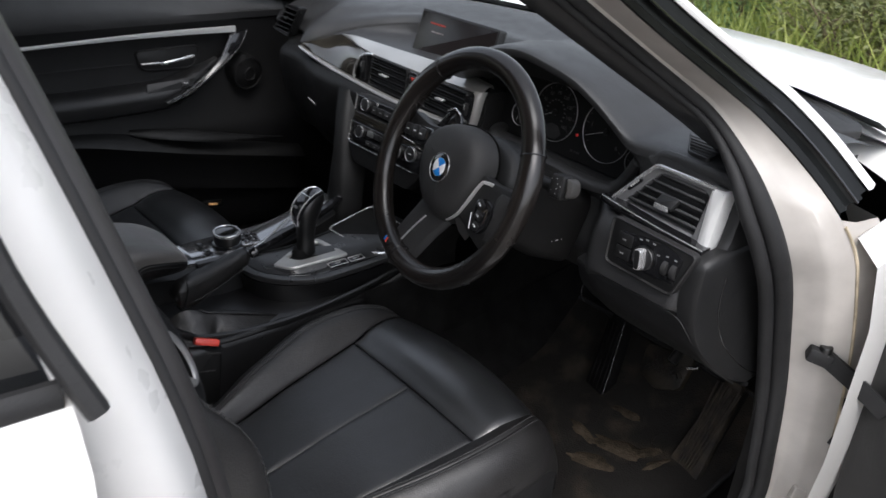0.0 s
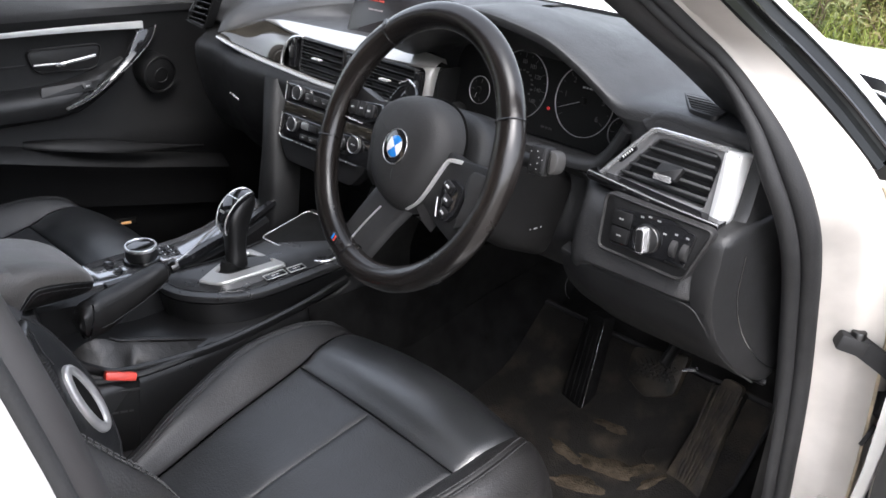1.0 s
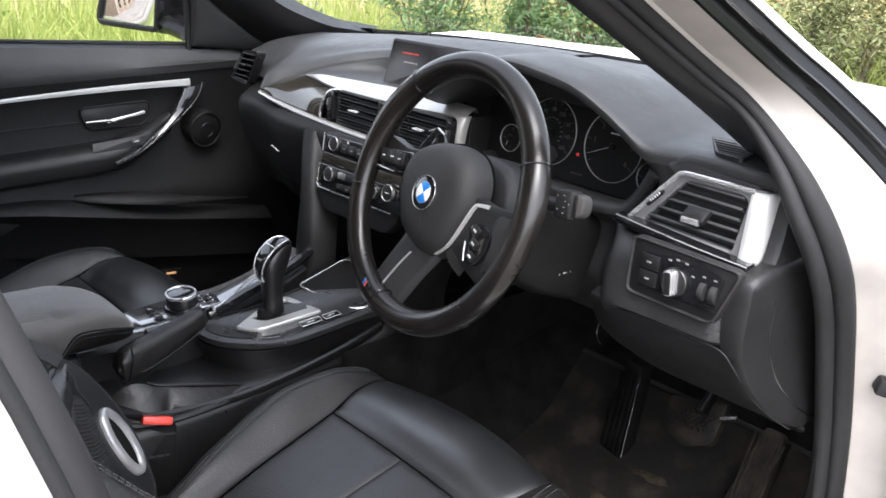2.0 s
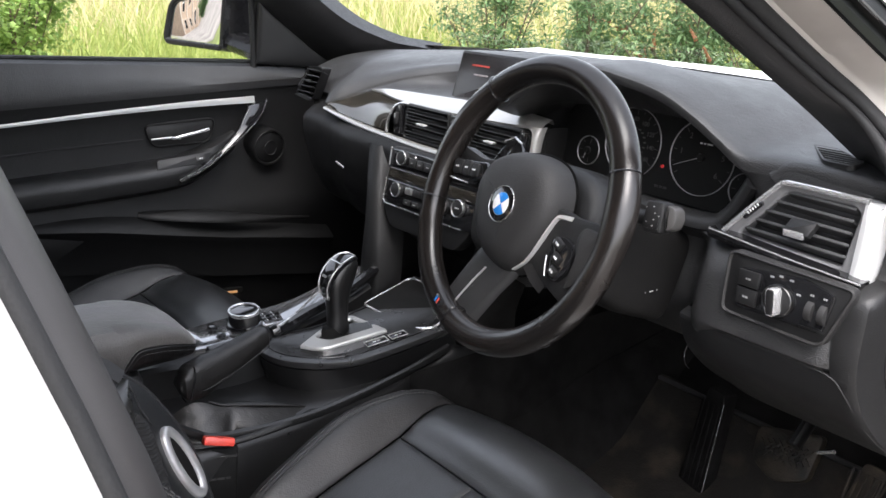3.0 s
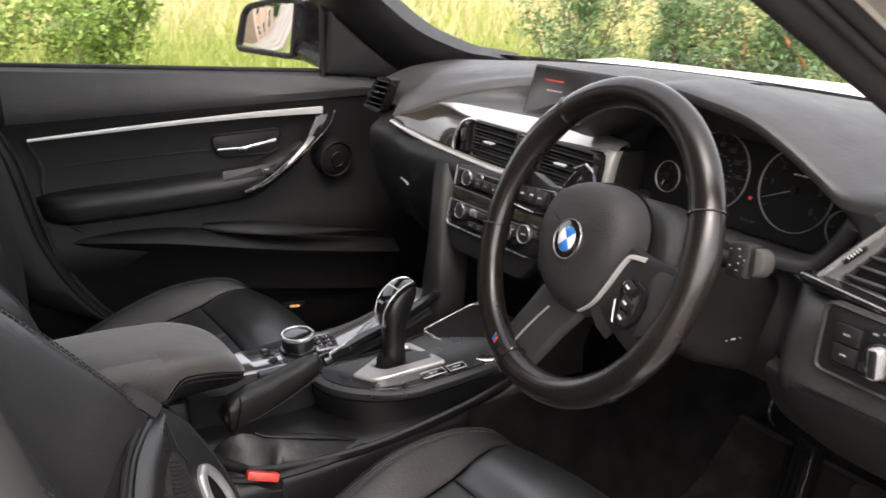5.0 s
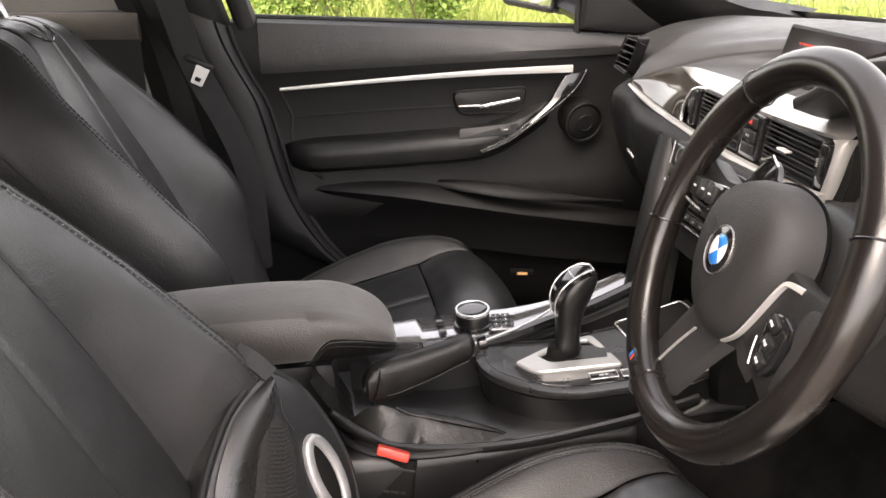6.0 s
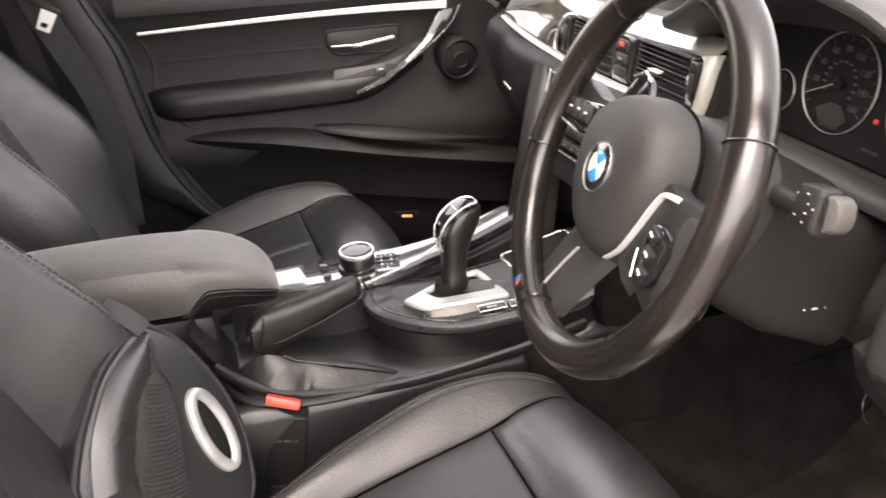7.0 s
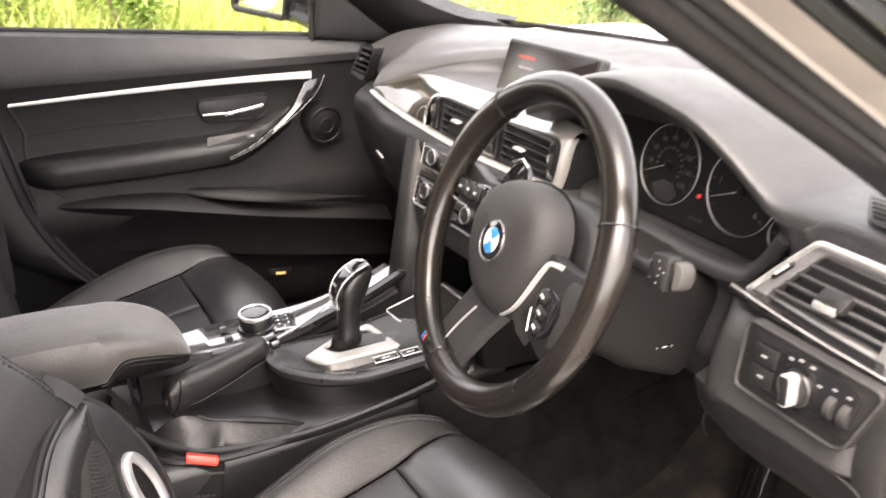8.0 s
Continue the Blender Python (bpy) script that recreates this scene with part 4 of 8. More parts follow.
def build_wheel():
    w = thing("steering_wheel", "black leather sports steering wheel with silver trim", "steering wheel")
    # rim, thicker at the thumb grips
    path = [rim_point(3.75 * i) for i in range(96)]

    def thick(t):
        a = 360 * t * 95 / 96
        bump = math.exp(-((a - 10) / 16) ** 2) + math.exp(-((a - 150) / 16) ** 2)
        return (1 + 0.10 * bump, 1 + 0.08 * bump)

    part("rim", sweep(path, oval(0.0165, 0.0160, 18), up=WHEEL_N, closed=True, scale=thick), WHEEL_LEATHER, w, "worn shiny black leather rim")
    for deg in (24.6, 129, 256, 190):
        ring = [rim_point(deg) + (rim_point(deg, 0.18) - rim_point(deg, 0.1635)).normalized() * 0.0169 * math.cos(q) * 1.06 + WHEEL_N * 0.0164 * math.sin(q) * 1.06 for q in [2 * math.pi * i / 24 for i in range(24)]]
        part("rim_seam", tube(ring, 0.0009, closed=True, n=6, up=(rim_point(deg + 2) - rim_point(deg))), GLOSS, w)
    for a0, a1 in ((140, 188), (196, 252), (262, 318), (330, 380), (30, 125)):
        bm = bmesh.new()
        for i in range(int((a1 - a0) / 1.6)):
            q = a0 + 1.6 * i
            for dd in (0.0, 0.8):
                p0, p1 = rim_point(q + dd, 0.1490, 0.004 - 0.006 * (dd > 0)), rim_point(q + 0.8 + dd, 0.1478, -0.002 + 0.006 * (dd > 0))
                stitches([p0, p1], (p1 - p0).length * 0.9, 1, 0.0007, WHEEL_N, bm)
        tagged(part("rim_stitching", bm, THREAD, w, "grey cross stitching on the inner rim"), kind="stuff")
    # airbag cover
    hub = [(p.x, p.y) for p in smooth_path([(-0.077, 0.000, 0), (-0.071, 0.034, 0), (-0.045, 0.054, 0), (-0.006, 0.061, 0), (0.032, 0.054, 0), (0.054, 0.032, 0), (0.059, 0.002, 0), (0.049, -0.034, 0), (0.030, -0.064, 0), (0.004, -0.075, 0), (-0.032, -0.066, 0), (-0.062, -0.038, 0)], 5, True)]
    rings = []
    for zz, dd in ((-0.030, -0.0052), (-0.024, -0.0045), (-0.012, -0.003), (-0.004, 0.0), (0.003, 0.004), (0.0085, 0.010), (0.0120, 0.018), (0.0145, 0.028), (0.0160, 0.040)):
        rings.append([WHEEL @ V(p[0], p[1], zz) for p in inset(hub, dd)])
    c2 = [WHEEL @ V(p[0] * 0.2, p[1] * 0.2, 0.0175) for p in hub]
    part("airbag_cover", loft(rings + [c2], True, True), PLASTIC_GREY, w, "grained black airbag cover")
    part("cover_gap", sweep([WHEEL @ V(p[0], p[1], -0.0315) for p in inset(hub, -0.0045)], oval(0.0030, 0.0018, 6), up=WHEEL_N, closed=True), SHADE_GAP, w)
    rear = [(p[0] * 1.04 + 0.027, p[1] * 1.0 + 0.004) for p in hub]
    rh = [[WHEEL @ V(p[0], p[1], zz) for p in inset(rear, dd)] for zz, dd in ((-0.090, -0.002), (-0.052, 0.0), (-0.044, 0.003), (-0.039, 0.010), (-0.036, 0.022))]
    part("rear_housing", loft(rh, True, True), PLASTIC, w, "grained plastic housing behind the airbag cover")
    # roundel
    R = WHEEL @ pose(-0.004, -0.0045, 0.0180, 0, 0, 42)
    ro = part("roundel", disc(R, 0.0215, 0.004, 0.001), GLOSS, w, "round badge in blue, white and black")
    part("badge_rim", annulus(R @ pose(0, 0, 0.0006), 0.0210, 0.0220, 0.004), DULL_CHROME, ro)
    part("badge_inner_rim", annulus(R @ pose(0, 0, 0.0005), 0.0134, 0.0139, 0.002), DULL_CHROME, ro)
    for k in range(4):
        arc = [(0, 0)] + [(0.0134 * math.cos(radians(90 * k + 6 * j)), 0.0134 * math.sin(radians(90 * k + 6 * j))) for j in range(16)]
        part("badge_quadrant", plate(R @ pose(0, 0, 0.0006), arc, 0.001, 0.0001), BLUE if k % 2 == 0 else WHITE, ro)
    # spokes
    def spoke(name, pts, mat, label="", thick=0.018, z=-0.010, bev=0.005):
        return part(name, plate(WHEEL @ pose(0, 0, z), round_poly(pts, 0.008), thick, bev, 0.001), mat, w, label)
    spoke("left_spoke", [(-0.045, 0.048), (-0.045, 0.002), (-0.110, 0.000), (-0.156, -0.004), (-0.152, 0.050), (-0.100, 0.040)], PLASTIC, "black left spoke")
    spoke("right_spoke", [(0.030, 0.018), (0.085, 0.010), (0.122, 0.012), (0.156, 0.010), (0.148, -0.062), (0.110, -0.085), (0.080, -0.075), (0.030, -0.050)], PLASTIC, "black right spoke")
    spoke("lower_spoke", [(-0.050, -0.060), (-0.078, -0.112), (-0.096, -0.150), (-0.076, -0.160), (-0.034, -0.162), (-0.004, -0.108), (0.024, -0.068)], SPOKE, "dark satin lower spoke", 0.016, -0.012)
    # silver trims
    t1 = smooth_path([WHEEL @ V(x, y, z) for x, y, z in [(0.088, 0.006, -0.012), (0.080, 0.0055, -0.011), (0.070, 0.004, -0.009), (0.0655, 0.000, -0.008), (0.060, -0.014, -0.007), (0.051, -0.038, -0.007), (0.040, -0.058, -0.008), (0.024, -0.072, -0.009)]], 3)
    part("silver_trim", sweep(t1, [(-0.006, -0.003), (0.006, -0.003), (0.006, 0.001), (0.004, 0.003), (-0.004, 0.003), (-0.006, 0.001)], up=WHEEL_N, scale=lambda t: (0.50 - 0.34 * t, 0.8)), SILVER, w, "bright silver spoke trim")
    web = [[WHEEL @ V(x, y, z) for x, y, z in row] for row in ([(0.092, 0.002, -0.016), (0.070, -0.001, -0.014), (0.062, -0.016, -0.012), (0.052, -0.042, -0.012), (0.036, -0.066, -0.013)], [(0.104, -0.010, -0.016), (0.082, -0.012, -0.012), (0.076, -0.026, -0.010), (0.070, -0.052, -0.011), (0.052, -0.078, -0.014)], [(0.112, -0.018, -0.022), (0.094, -0.020, -0.018), (0.084, -0.034, -0.016), (0.082, -0.060, -0.016), (0.066, -0.086, -0.020)])]
    part("spoke_web", loft([smooth_path(r, 4) for r in web], False, False), PLASTIC_GREY, w, "satin plastic web beside the silver trim")
    t2 = smooth_path([WHEEL @ V(x, y, z) for x, y, z in [(-0.068, -0.158, -0.009), (-0.058, -0.138, -0.0085), (-0.041, -0.110, -0.008), (-0.022, -0.084, -0.007)]], 6)
    part("silver_trim", sweep(t2, oval(0.0011, 0.0016, 8), up=WHEEL_N), SILVER, w)
    # right buttons
    rb = part("button_block", plate(WHEEL @ pose(0, 0, -0.002), round_poly([(0.074, -0.020), (0.092, -0.013), (0.112, -0.020), (0.112, -0.050), (0.098, -0.066), (0.084, -0.062), (0.078, -0.040)], 0.006), 0.012, 0.003, 0.001), GLOSS, w, "gloss black button block")
    for x, y, wd, h, rz in [(0.090, -0.024, 0.015, 0.011, -22), (0.094, -0.039, 0.015, 0.011, -22), (0.095, -0.054, 0.013, 0.010, -22)]:
        part("button", box(WHEEL @ pose(x, y, -0.001, 0, 0, rz), (wd, h, 0.006), 0.002), PLASTIC, rb)
        part("button_mark", bars(WHEEL @ pose(x, y, 0.0024, 0, 0, rz), [0.002, 0.003], 0.0025, 0.001), WHITE_MARK, rb)
    e1 = [WHEEL @ V(0.079, -0.040, 0.001), WHEEL @ V(0.082, -0.052, 0.001), WHEEL @ V(0.086, -0.062, 0.001)]
    part("button_edge", sweep(e1, oval(0.0007, 0.0007, 6), up=WHEEL_N), SILVER, rb)
    part("thumb_rest", plate(WHEEL @ pose(0, 0, -0.004), round_poly([(0.112, 0.004), (0.140, 0.002), (0.142, -0.05), (0.112, -0.07), (0.116, -0.034), (0.106, -0.014)], 0.008), 0.012, 0.004, 0.003), PLASTIC_GREY, w)
    # left buttons
    lb = part("button_block", plate(WHEEL @ pose(0, 0, -0.002), round_poly([(-0.148, 0.030), (-0.080, 0.036), (-0.072, 0.018), (-0.100, 0.004), (-0.138, 0.004)], 0.006), 0.012, 0.003, 0.001), GLOSS, w, "gloss black button block")
    for x, y, wd, h in [(-0.132, 0.020, 0.018, 0.018), (-0.113, 0.022, 0.014, 0.020), (-0.096, 0.022, 0.014, 0.018)]:
        part("button", box(WHEEL @ pose(x, y, -0.001, 0, 0, 6), (wd, h, 0.006), 0.002), PLASTIC, lb)
        part("button_mark", bars(WHEEL @ pose(x, y, 0.0024, 0, 0, 6), [0.003, 0.002], 0.002, 0.001), WHITE_MARK, lb)
    part("button_edge", sweep([WHEEL @ V(-0.142, 0.004, 0.0), WHEEL @ V(-0.120, 0.004, 0.002), WHEEL @ V(-0.100, 0.004, 0.002)], oval(0.0013, 0.0013, 6), up=WHEEL_N), CHROME, lb)
    # shift paddle behind the left spoke
    pd = round_poly([(-0.110, 0.038), (-0.092, 0.068), (-0.076, 0.076), (-0.060, 0.070), (-0.052, 0.054), (-0.058, 0.036)], 0.008)
    pdl = part("shift_paddle", plate(WHEEL @ pose(0, 0, -0.030), pd, 0.006, 0.002), GLOSS, w, "gloss black shift paddle")
    part("paddle_edge", sweep([WHEEL @ V(-0.094, 0.069, -0.029), WHEEL @ V(-0.077, 0.077, -0.029), WHEEL @ V(-0.060, 0.071, -0.029)], oval(0.0014, 0.0014, 6), up=WHEEL_N), CHROME, pdl)
    # coloured tab at the foot of the lower spoke
    B = axes(rim_point(247.5, 0.1560, 0.0155), rim_point(262, 0.15) - rim_point(240, 0.15), rim_point(247, 0.10) - rim_point(247, 0.15))
    tb = part("badge_tab", box(B, (0.016, 0.010, 0.004), 0.001), GLOSS, w)
    for i, mt in enumerate((BLUE, RED)):
        part("tab_stripe", box(B @ pose(-0.004 + 0.0045 * i, 0, 0.0021), (0.0028, 0.008, 0.0006), 0.0002), mt, tb)
    return w


steering_wheel = build_wheel()


# ---- dashboard fittings ----
YUP = (0, 0.06, 1)


def vent_slats(parent, m, x0, x1, z0, z1, n, mat=PLASTIC, slope=0.0, lean=-25, depth=0.024, thin=0.0022):
    """Slats across an opening of the frame m; slope moves the left end in as they rise."""
    for i in range(n):
        f = (i + 0.5) / n
        z = z0 + (z1 - z0) * f
        a = x0 + slope * f
        part("slat", box(m @ pose((a + x1) / 2, z, -0.006, lean, 0, 0), (x1 - a, thin, depth), 0.0008), mat, parent)


# matt black parts, and near-black that paints shade into shallow recesses
SHADE = material("matt_black_and_shade", (0.006, 0.006, 0.006), 0.7, spec=0.15, grain=0.3, grain_size=700)


def build_fascia():
    # dark gloss panel: a leaf between the lower strip and the dashboard pad, ending at the vents
    lo = smooth_path([(-0.416, 0.226, 0.856), (-0.36, 0.220, 0.853), (-0.29, 0.216, 0.849), (-0.22, 0.213, 0.846), (-0.178, 0.212, 0.845)], 6)
    hi = smooth_path([(-0.414, 0.230, 0.861), (-0.385, 0.256, 0.880), (-0.335, 0.270, 0.894), (-0.26, 0.254, 0.903), (-0.155, 0.218, 0.899)], 6)
    leaf = [[p.lerp(q, f) + V(0, -0.007 * math.sin(math.pi * f), 0.003 * math.sin(math.pi * f)) for p, q in zip(lo, hi)] for f in (0.0, 0.15, 0.3, 0.5, 0.7, 0.85, 1.0)]
    part("fascia_panel", loft(leaf, False, False), DARK_WOOD, dashboard, "dark gloss fascia panel with faint grain")
    low = smooth_path([(-0.422, 0.226, 0.853), (-0.36, 0.219, 0.847), (-0.282, 0.214, 0.841), (-0.17, 0.210, 0.836), (-0.046, 0.206, 0.833), (0.10, 0.203, 0.836), (0.195, 0.203, 0.843)], 8)
    part("lower_silver_strip", sweep(low, [(-0.004, -0.006), (0.004, -0.005), (0.006, 0.0), (0.004, 0.0055), (-0.004, 0.006)], scale=lambda t: (1, 0.45 + 0.40 * min(1, t * 4))), FASCIA_SILVER, dashboard, "satin silver trim strip")
    # silver brow above the vents, from a point on the passenger side to a square corner by the dials
    ut = smooth_path([(-0.320, 0.271, 0.8985), (-0.26, 0.264, 0.908), (-0.195, 0.258, 0.912), (-0.095, 0.255, 0.916), (0.052, 0.254, 0.921), (0.130, 0.253, 0.920), (0.190, 0.252, 0.916)], 6)
    ul = smooth_path([(-0.318, 0.269, 0.8975), (-0.25, 0.246, 0.904), (-0.195, 0.228, 0.9045), (-0.13, 0.221, 0.902), (0.03, 0.218, 0.902), (0.130, 0.218, 0.905), (0.200, 0.222, 0.908)], 6)
    brow = [[p + V(0, 0.004, -0.008) for p in ut], ut, [p.lerp(q, 0.35) + V(0, 0, 0.0015) for p, q in zip(ut, ul)], [p.lerp(q, 0.7) + V(0, -0.001, 0.0012) for p, q in zip(ut, ul)], ul, [p + V(0, 0.001, -0.004) for p in ul], [p + V(0, 0.012, -0.006) for p in ul]]
    part("upper_silver_strip", loft(brow, False, False), FASCIA_SILVER, dashboard, "satin silver brow above the vents")
    back = [[(x, y, z) for x in (-0.185, -0.10, 0.0, 0.10, 0.200)] for y, z in ((0.240, 0.905), (0.232, 0.900), (0.230, 0.86), (0.224, 0.838))]
    part("vent_housing", loft(back, False, False), PLASTIC, dashboard, "black housing behind the air vents")
    side = smooth_path([(0.180, 0.2150, 0.9040), (0.187, 0.2135, 0.900), (0.1890, 0.2115, 0.888), (0.1885, 0.2085, 0.868), (0.186, 0.2065, 0.850), (0.184, 0.205, 0.841)], 6)
    bin_edge = smooth_path([(0.200, 0.2210, 0.9085), (0.1985, 0.2185, 0.900), (0.1975, 0.2155, 0.888), (0.1965, 0.212, 0.868), (0.1945, 0.2085, 0.850), (0.193, 0.206, 0.841)], 6)
    part("vent_edge", loft([[p + V(-0.002, 0.006, -0.001) for p in side], side, [p.lerp(q, 0.3) + V(0, -0.0022, 0) for p, q in zip(side, bin_edge)], [p.lerp(q, 0.8) + V(0, -0.0018, 0) for p, q in zip(side, bin_edge)], bin_edge, [p + V(0.0015, 0.010, 0) for p in bin_edge]], False, False), FASCIA_SILVER, dashboard, "silver frame beside the vents")
    cheek = [[(x, y + 0.02 * ease((z - 0.885) / 0.03), z) for z in (0.838, 0.85, 0.86, 0.875, 0.89, 0.905)] for x, y in ((0.180, 0.214), (0.190, 0.2165), (0.1965, 0.226), (0.201, 0.245), (0.206, 0.275))]
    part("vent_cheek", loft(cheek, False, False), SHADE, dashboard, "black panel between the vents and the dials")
    left = smooth_path([(-0.184, 0.2115, 0.843), (-0.181, 0.2115, 0.858), (-0.173, 0.212, 0.876), (-0.160, 0.214, 0.892), (-0.146, 0.216, 0.899), (-0.125, 0.217, 0.902)], 6)
    part("vent_edge", sweep(left, oval(0.0024, 0.003, 8), up=(0, 1, 0)), CHROME, dashboard)
    # middle vents
    for x0, x1, name in ((-0.132, -0.012, "centre_vent"), (0.046, 0.162, "centre_vent")):
        M = axes(((x0 + x1) / 2, 0.2135, 0.8715), (1, -0.03, 0), YUP)
        w = (x1 - x0) / 2
        outer = round_poly([(-w - 0.006, -0.031), (w + 0.004, -0.031), (w + 0.006, 0.030), (-w + 0.004, 0.030)], 0.006)
        inner = round_poly([(-w, -0.028), (w, -0.028), (w, 0.027), (-w + 0.008, 0.027)], 0.006)
        v = part(name, ring_plate(M, outer, inner, 0.022, 0.0012), PLASTIC, dashboard, "black slatted air vent")
        part("vent_back", plate(M @ pose(0, 0, -0.020), inner, 0.003, 0.0005), CARPET, v)
        vent_slats(v, M @ pose(0, 0, -0.004), -w, w, -0.028, 0.028, 5, PLASTIC)
        for i in range(5):
            z = -0.028 + 0.056 * (i + 0.5) / 5
            part("slat_edge", box(M @ pose(0.002, z - 0.0006, 0.002), (2 * w - 0.008, 0.0008, 0.001), 0.0003), DARK_METAL, v)
        part("vent_tab", box(M @ pose(-0.004, 0.000, 0.004), (0.022, 0.0035, 0.010), 0.0014), SILVER, v)
    for x in (-0.150, 0.172):
        W = axes((x, 0.2115, 0.873), (1, -0.03, 0), (-0.10 if x > 0 else 0.45, 0.06, 1))
        tw = part("thumbwheel_panel", plate(W, round_poly([(-0.009, -0.027), (0.009, -0.027), (0.009, 0.024), (-0.008, 0.024)], 0.004), 0.010, 0.001), GLOSS, dashboard)
        part("thumbwheel", box(W @ pose(0, 0.0, 0.002), (0.008, 0.022, 0.008), 0.003), PLASTIC, tw)
        part("thumbwheel_mark", bars(W @ pose(0.0, 0.004, 0.0064, 0, 0, 90), [0.0012] * 4, 0.004, 0.0013), SOFT_MARK, tw)
    # buttons between the vents
    M = axes((0.017, 0.211, 0.870), (1, -0.03, 0), YUP)
    hb = part("hazard_panel", plate(M, round_poly([(-0.022, -0.029), (0.022, -0.029), (0.024, 0.029), (-0.019, 0.029)], 0.004), 0.010, 0.001), GLOSS, dashboard, "gloss black button panel")
    for z, mt in ((0.017, PLASTIC), (0.0, PLASTIC), (-0.017, PLASTIC)):
        part("button", box(M @ pose(0.001, z, 0.001), (0.028, 0.013, 0.005), 0.002), mt, hb)
    part("hazard_mark", box(M @ pose(0.002, 0.018, 0.0040), (0.010, 0.006, 0.0006), 0.0002), RED, hb)
    part("button_mark", bars(M @ pose(0.001, 0.0, 0.0040), [0.004, 0.003], 0.003, 0.002), SOFT_MARK, hb)
    # passenger end vent
    P = axes((-0.525, 0.263, 0.890), (1, -0.02, 0), (0, 0.04, 1))
    po = round_poly([(-0.029, 0.030), (0.034, 0.034), (-0.014, -0.042), (-0.086, -0.036)], 0.010)
    pv = part("end_vent", ring_plate(P, po, inset(po, 0.006), 0.02, 0.002), PLASTIC, dashboard, "black slatted end air vent")
    part("vent_back", plate(P @ pose(0, 0, -0.016), inset(po, 0.005), 0.003, 0.0005), CARPET, pv)
    for i in range(5):
        f = (i + 0.5) / 5
        part("slat", box(P @ pose(-0.051 + 0.054 * f, -0.034 + 0.062 * f, -0.006, -25, 0, 0), (0.060, 0.0022, 0.018), 0.0008), PLASTIC, pv)
    part("vent_tab", box(P @ pose(-0.022, 0.000, 0.003), (0.016, 0.006, 0.008), 0.002), DARK_METAL, pv)
    part("vent_edge", sweep([P @ V(p[0], p[1], 0.001) for p in po], oval(0.0015, 0.0015, 6), up=(0, 1, 0.1), closed=True), DARK_METAL, pv)
    # glovebox face, handle and shut line
    lid = []
    for i in range(20):
        x = -0.560 + 0.0185 * i
        face = smooth_path([(x, y, z) for y, z in dash_profile(x)[13:18]], 5)
        lid.append([p + V(0, -0.002, -0.001) for p in face[3:-2]])
    gl = part("glovebox_lid", loft(lid, False, False), DOOR_CARD, dashboard, "black glovebox lid with shade in its colour")
    part("glovebox_handle", box(axes((-0.300, 0.184, 0.764), (1, 0, -0.25), (0, 0.1, 1)), (0.030, 0.0035, 0.003), 0.001), CHROME, gl)
    # side cheek of the centre stack
    outer = smooth_path([(-0.210, 0.192, 0.822), (-0.185, 0.172, 0.785), (-0.158, 0.152, 0.745), (-0.143, 0.138, 0.70), (-0.137, 0.127, 0.65), (-0.136, 0.119, 0.58), (-0.136, 0.112, 0.51)], 5)
    inner = smooth_path([(-0.168, 0.190, 0.822), (-0.148, 0.174, 0.785), (-0.126, 0.158, 0.745), (-0.108, 0.144, 0.70), (-0.092, 0.131, 0.65), (-0.088, 0.123, 0.58), (-0.088, 0.116, 0.51)], 5)
    ck = [[p + V(-0.012, 0.16, 0) for p in outer], [p + V(-0.006, 0.020, 0) for p in outer], [p + V(-0.002, 0.005, 0) for p in outer]] + [[p.lerp(q, f) + V(0, -0.005 * math.sin(math.pi * f), 0) for p, q in zip(outer, inner)] for f in (0.08, 0.3, 0.5, 0.7, 0.92)] + [[p + V(0.002, 0.006, 0) for p in inner], [p + V(0.006, 0.05, 0) for p in inner]]
    part("stack_cheek", loft(ck, False, False), DOOR_CARD, dashboard, "black side cheek of the centre stack")
    ck2 = [[(0.140 + a, 0.205 + b, 0.835), (0.140 + a, 0.175 + b, 0.76), (0.135 + a, 0.145 + b, 0.66), (0.118 + a, 0.14 + b, 0.60), (0.108 + a, 0.15 + b, 0.55)] for a, b in ((0.030, 0.10), (0.028, 0.03), (0.018, 0.004), (0.0, 0.0), (-0.012, 0.006), (-0.018, 0.05))]
    part("stack_cheek", loft([smooth_path(c, 5) for c in ck2], False, False), CARPET, dashboard)


build_fascia()


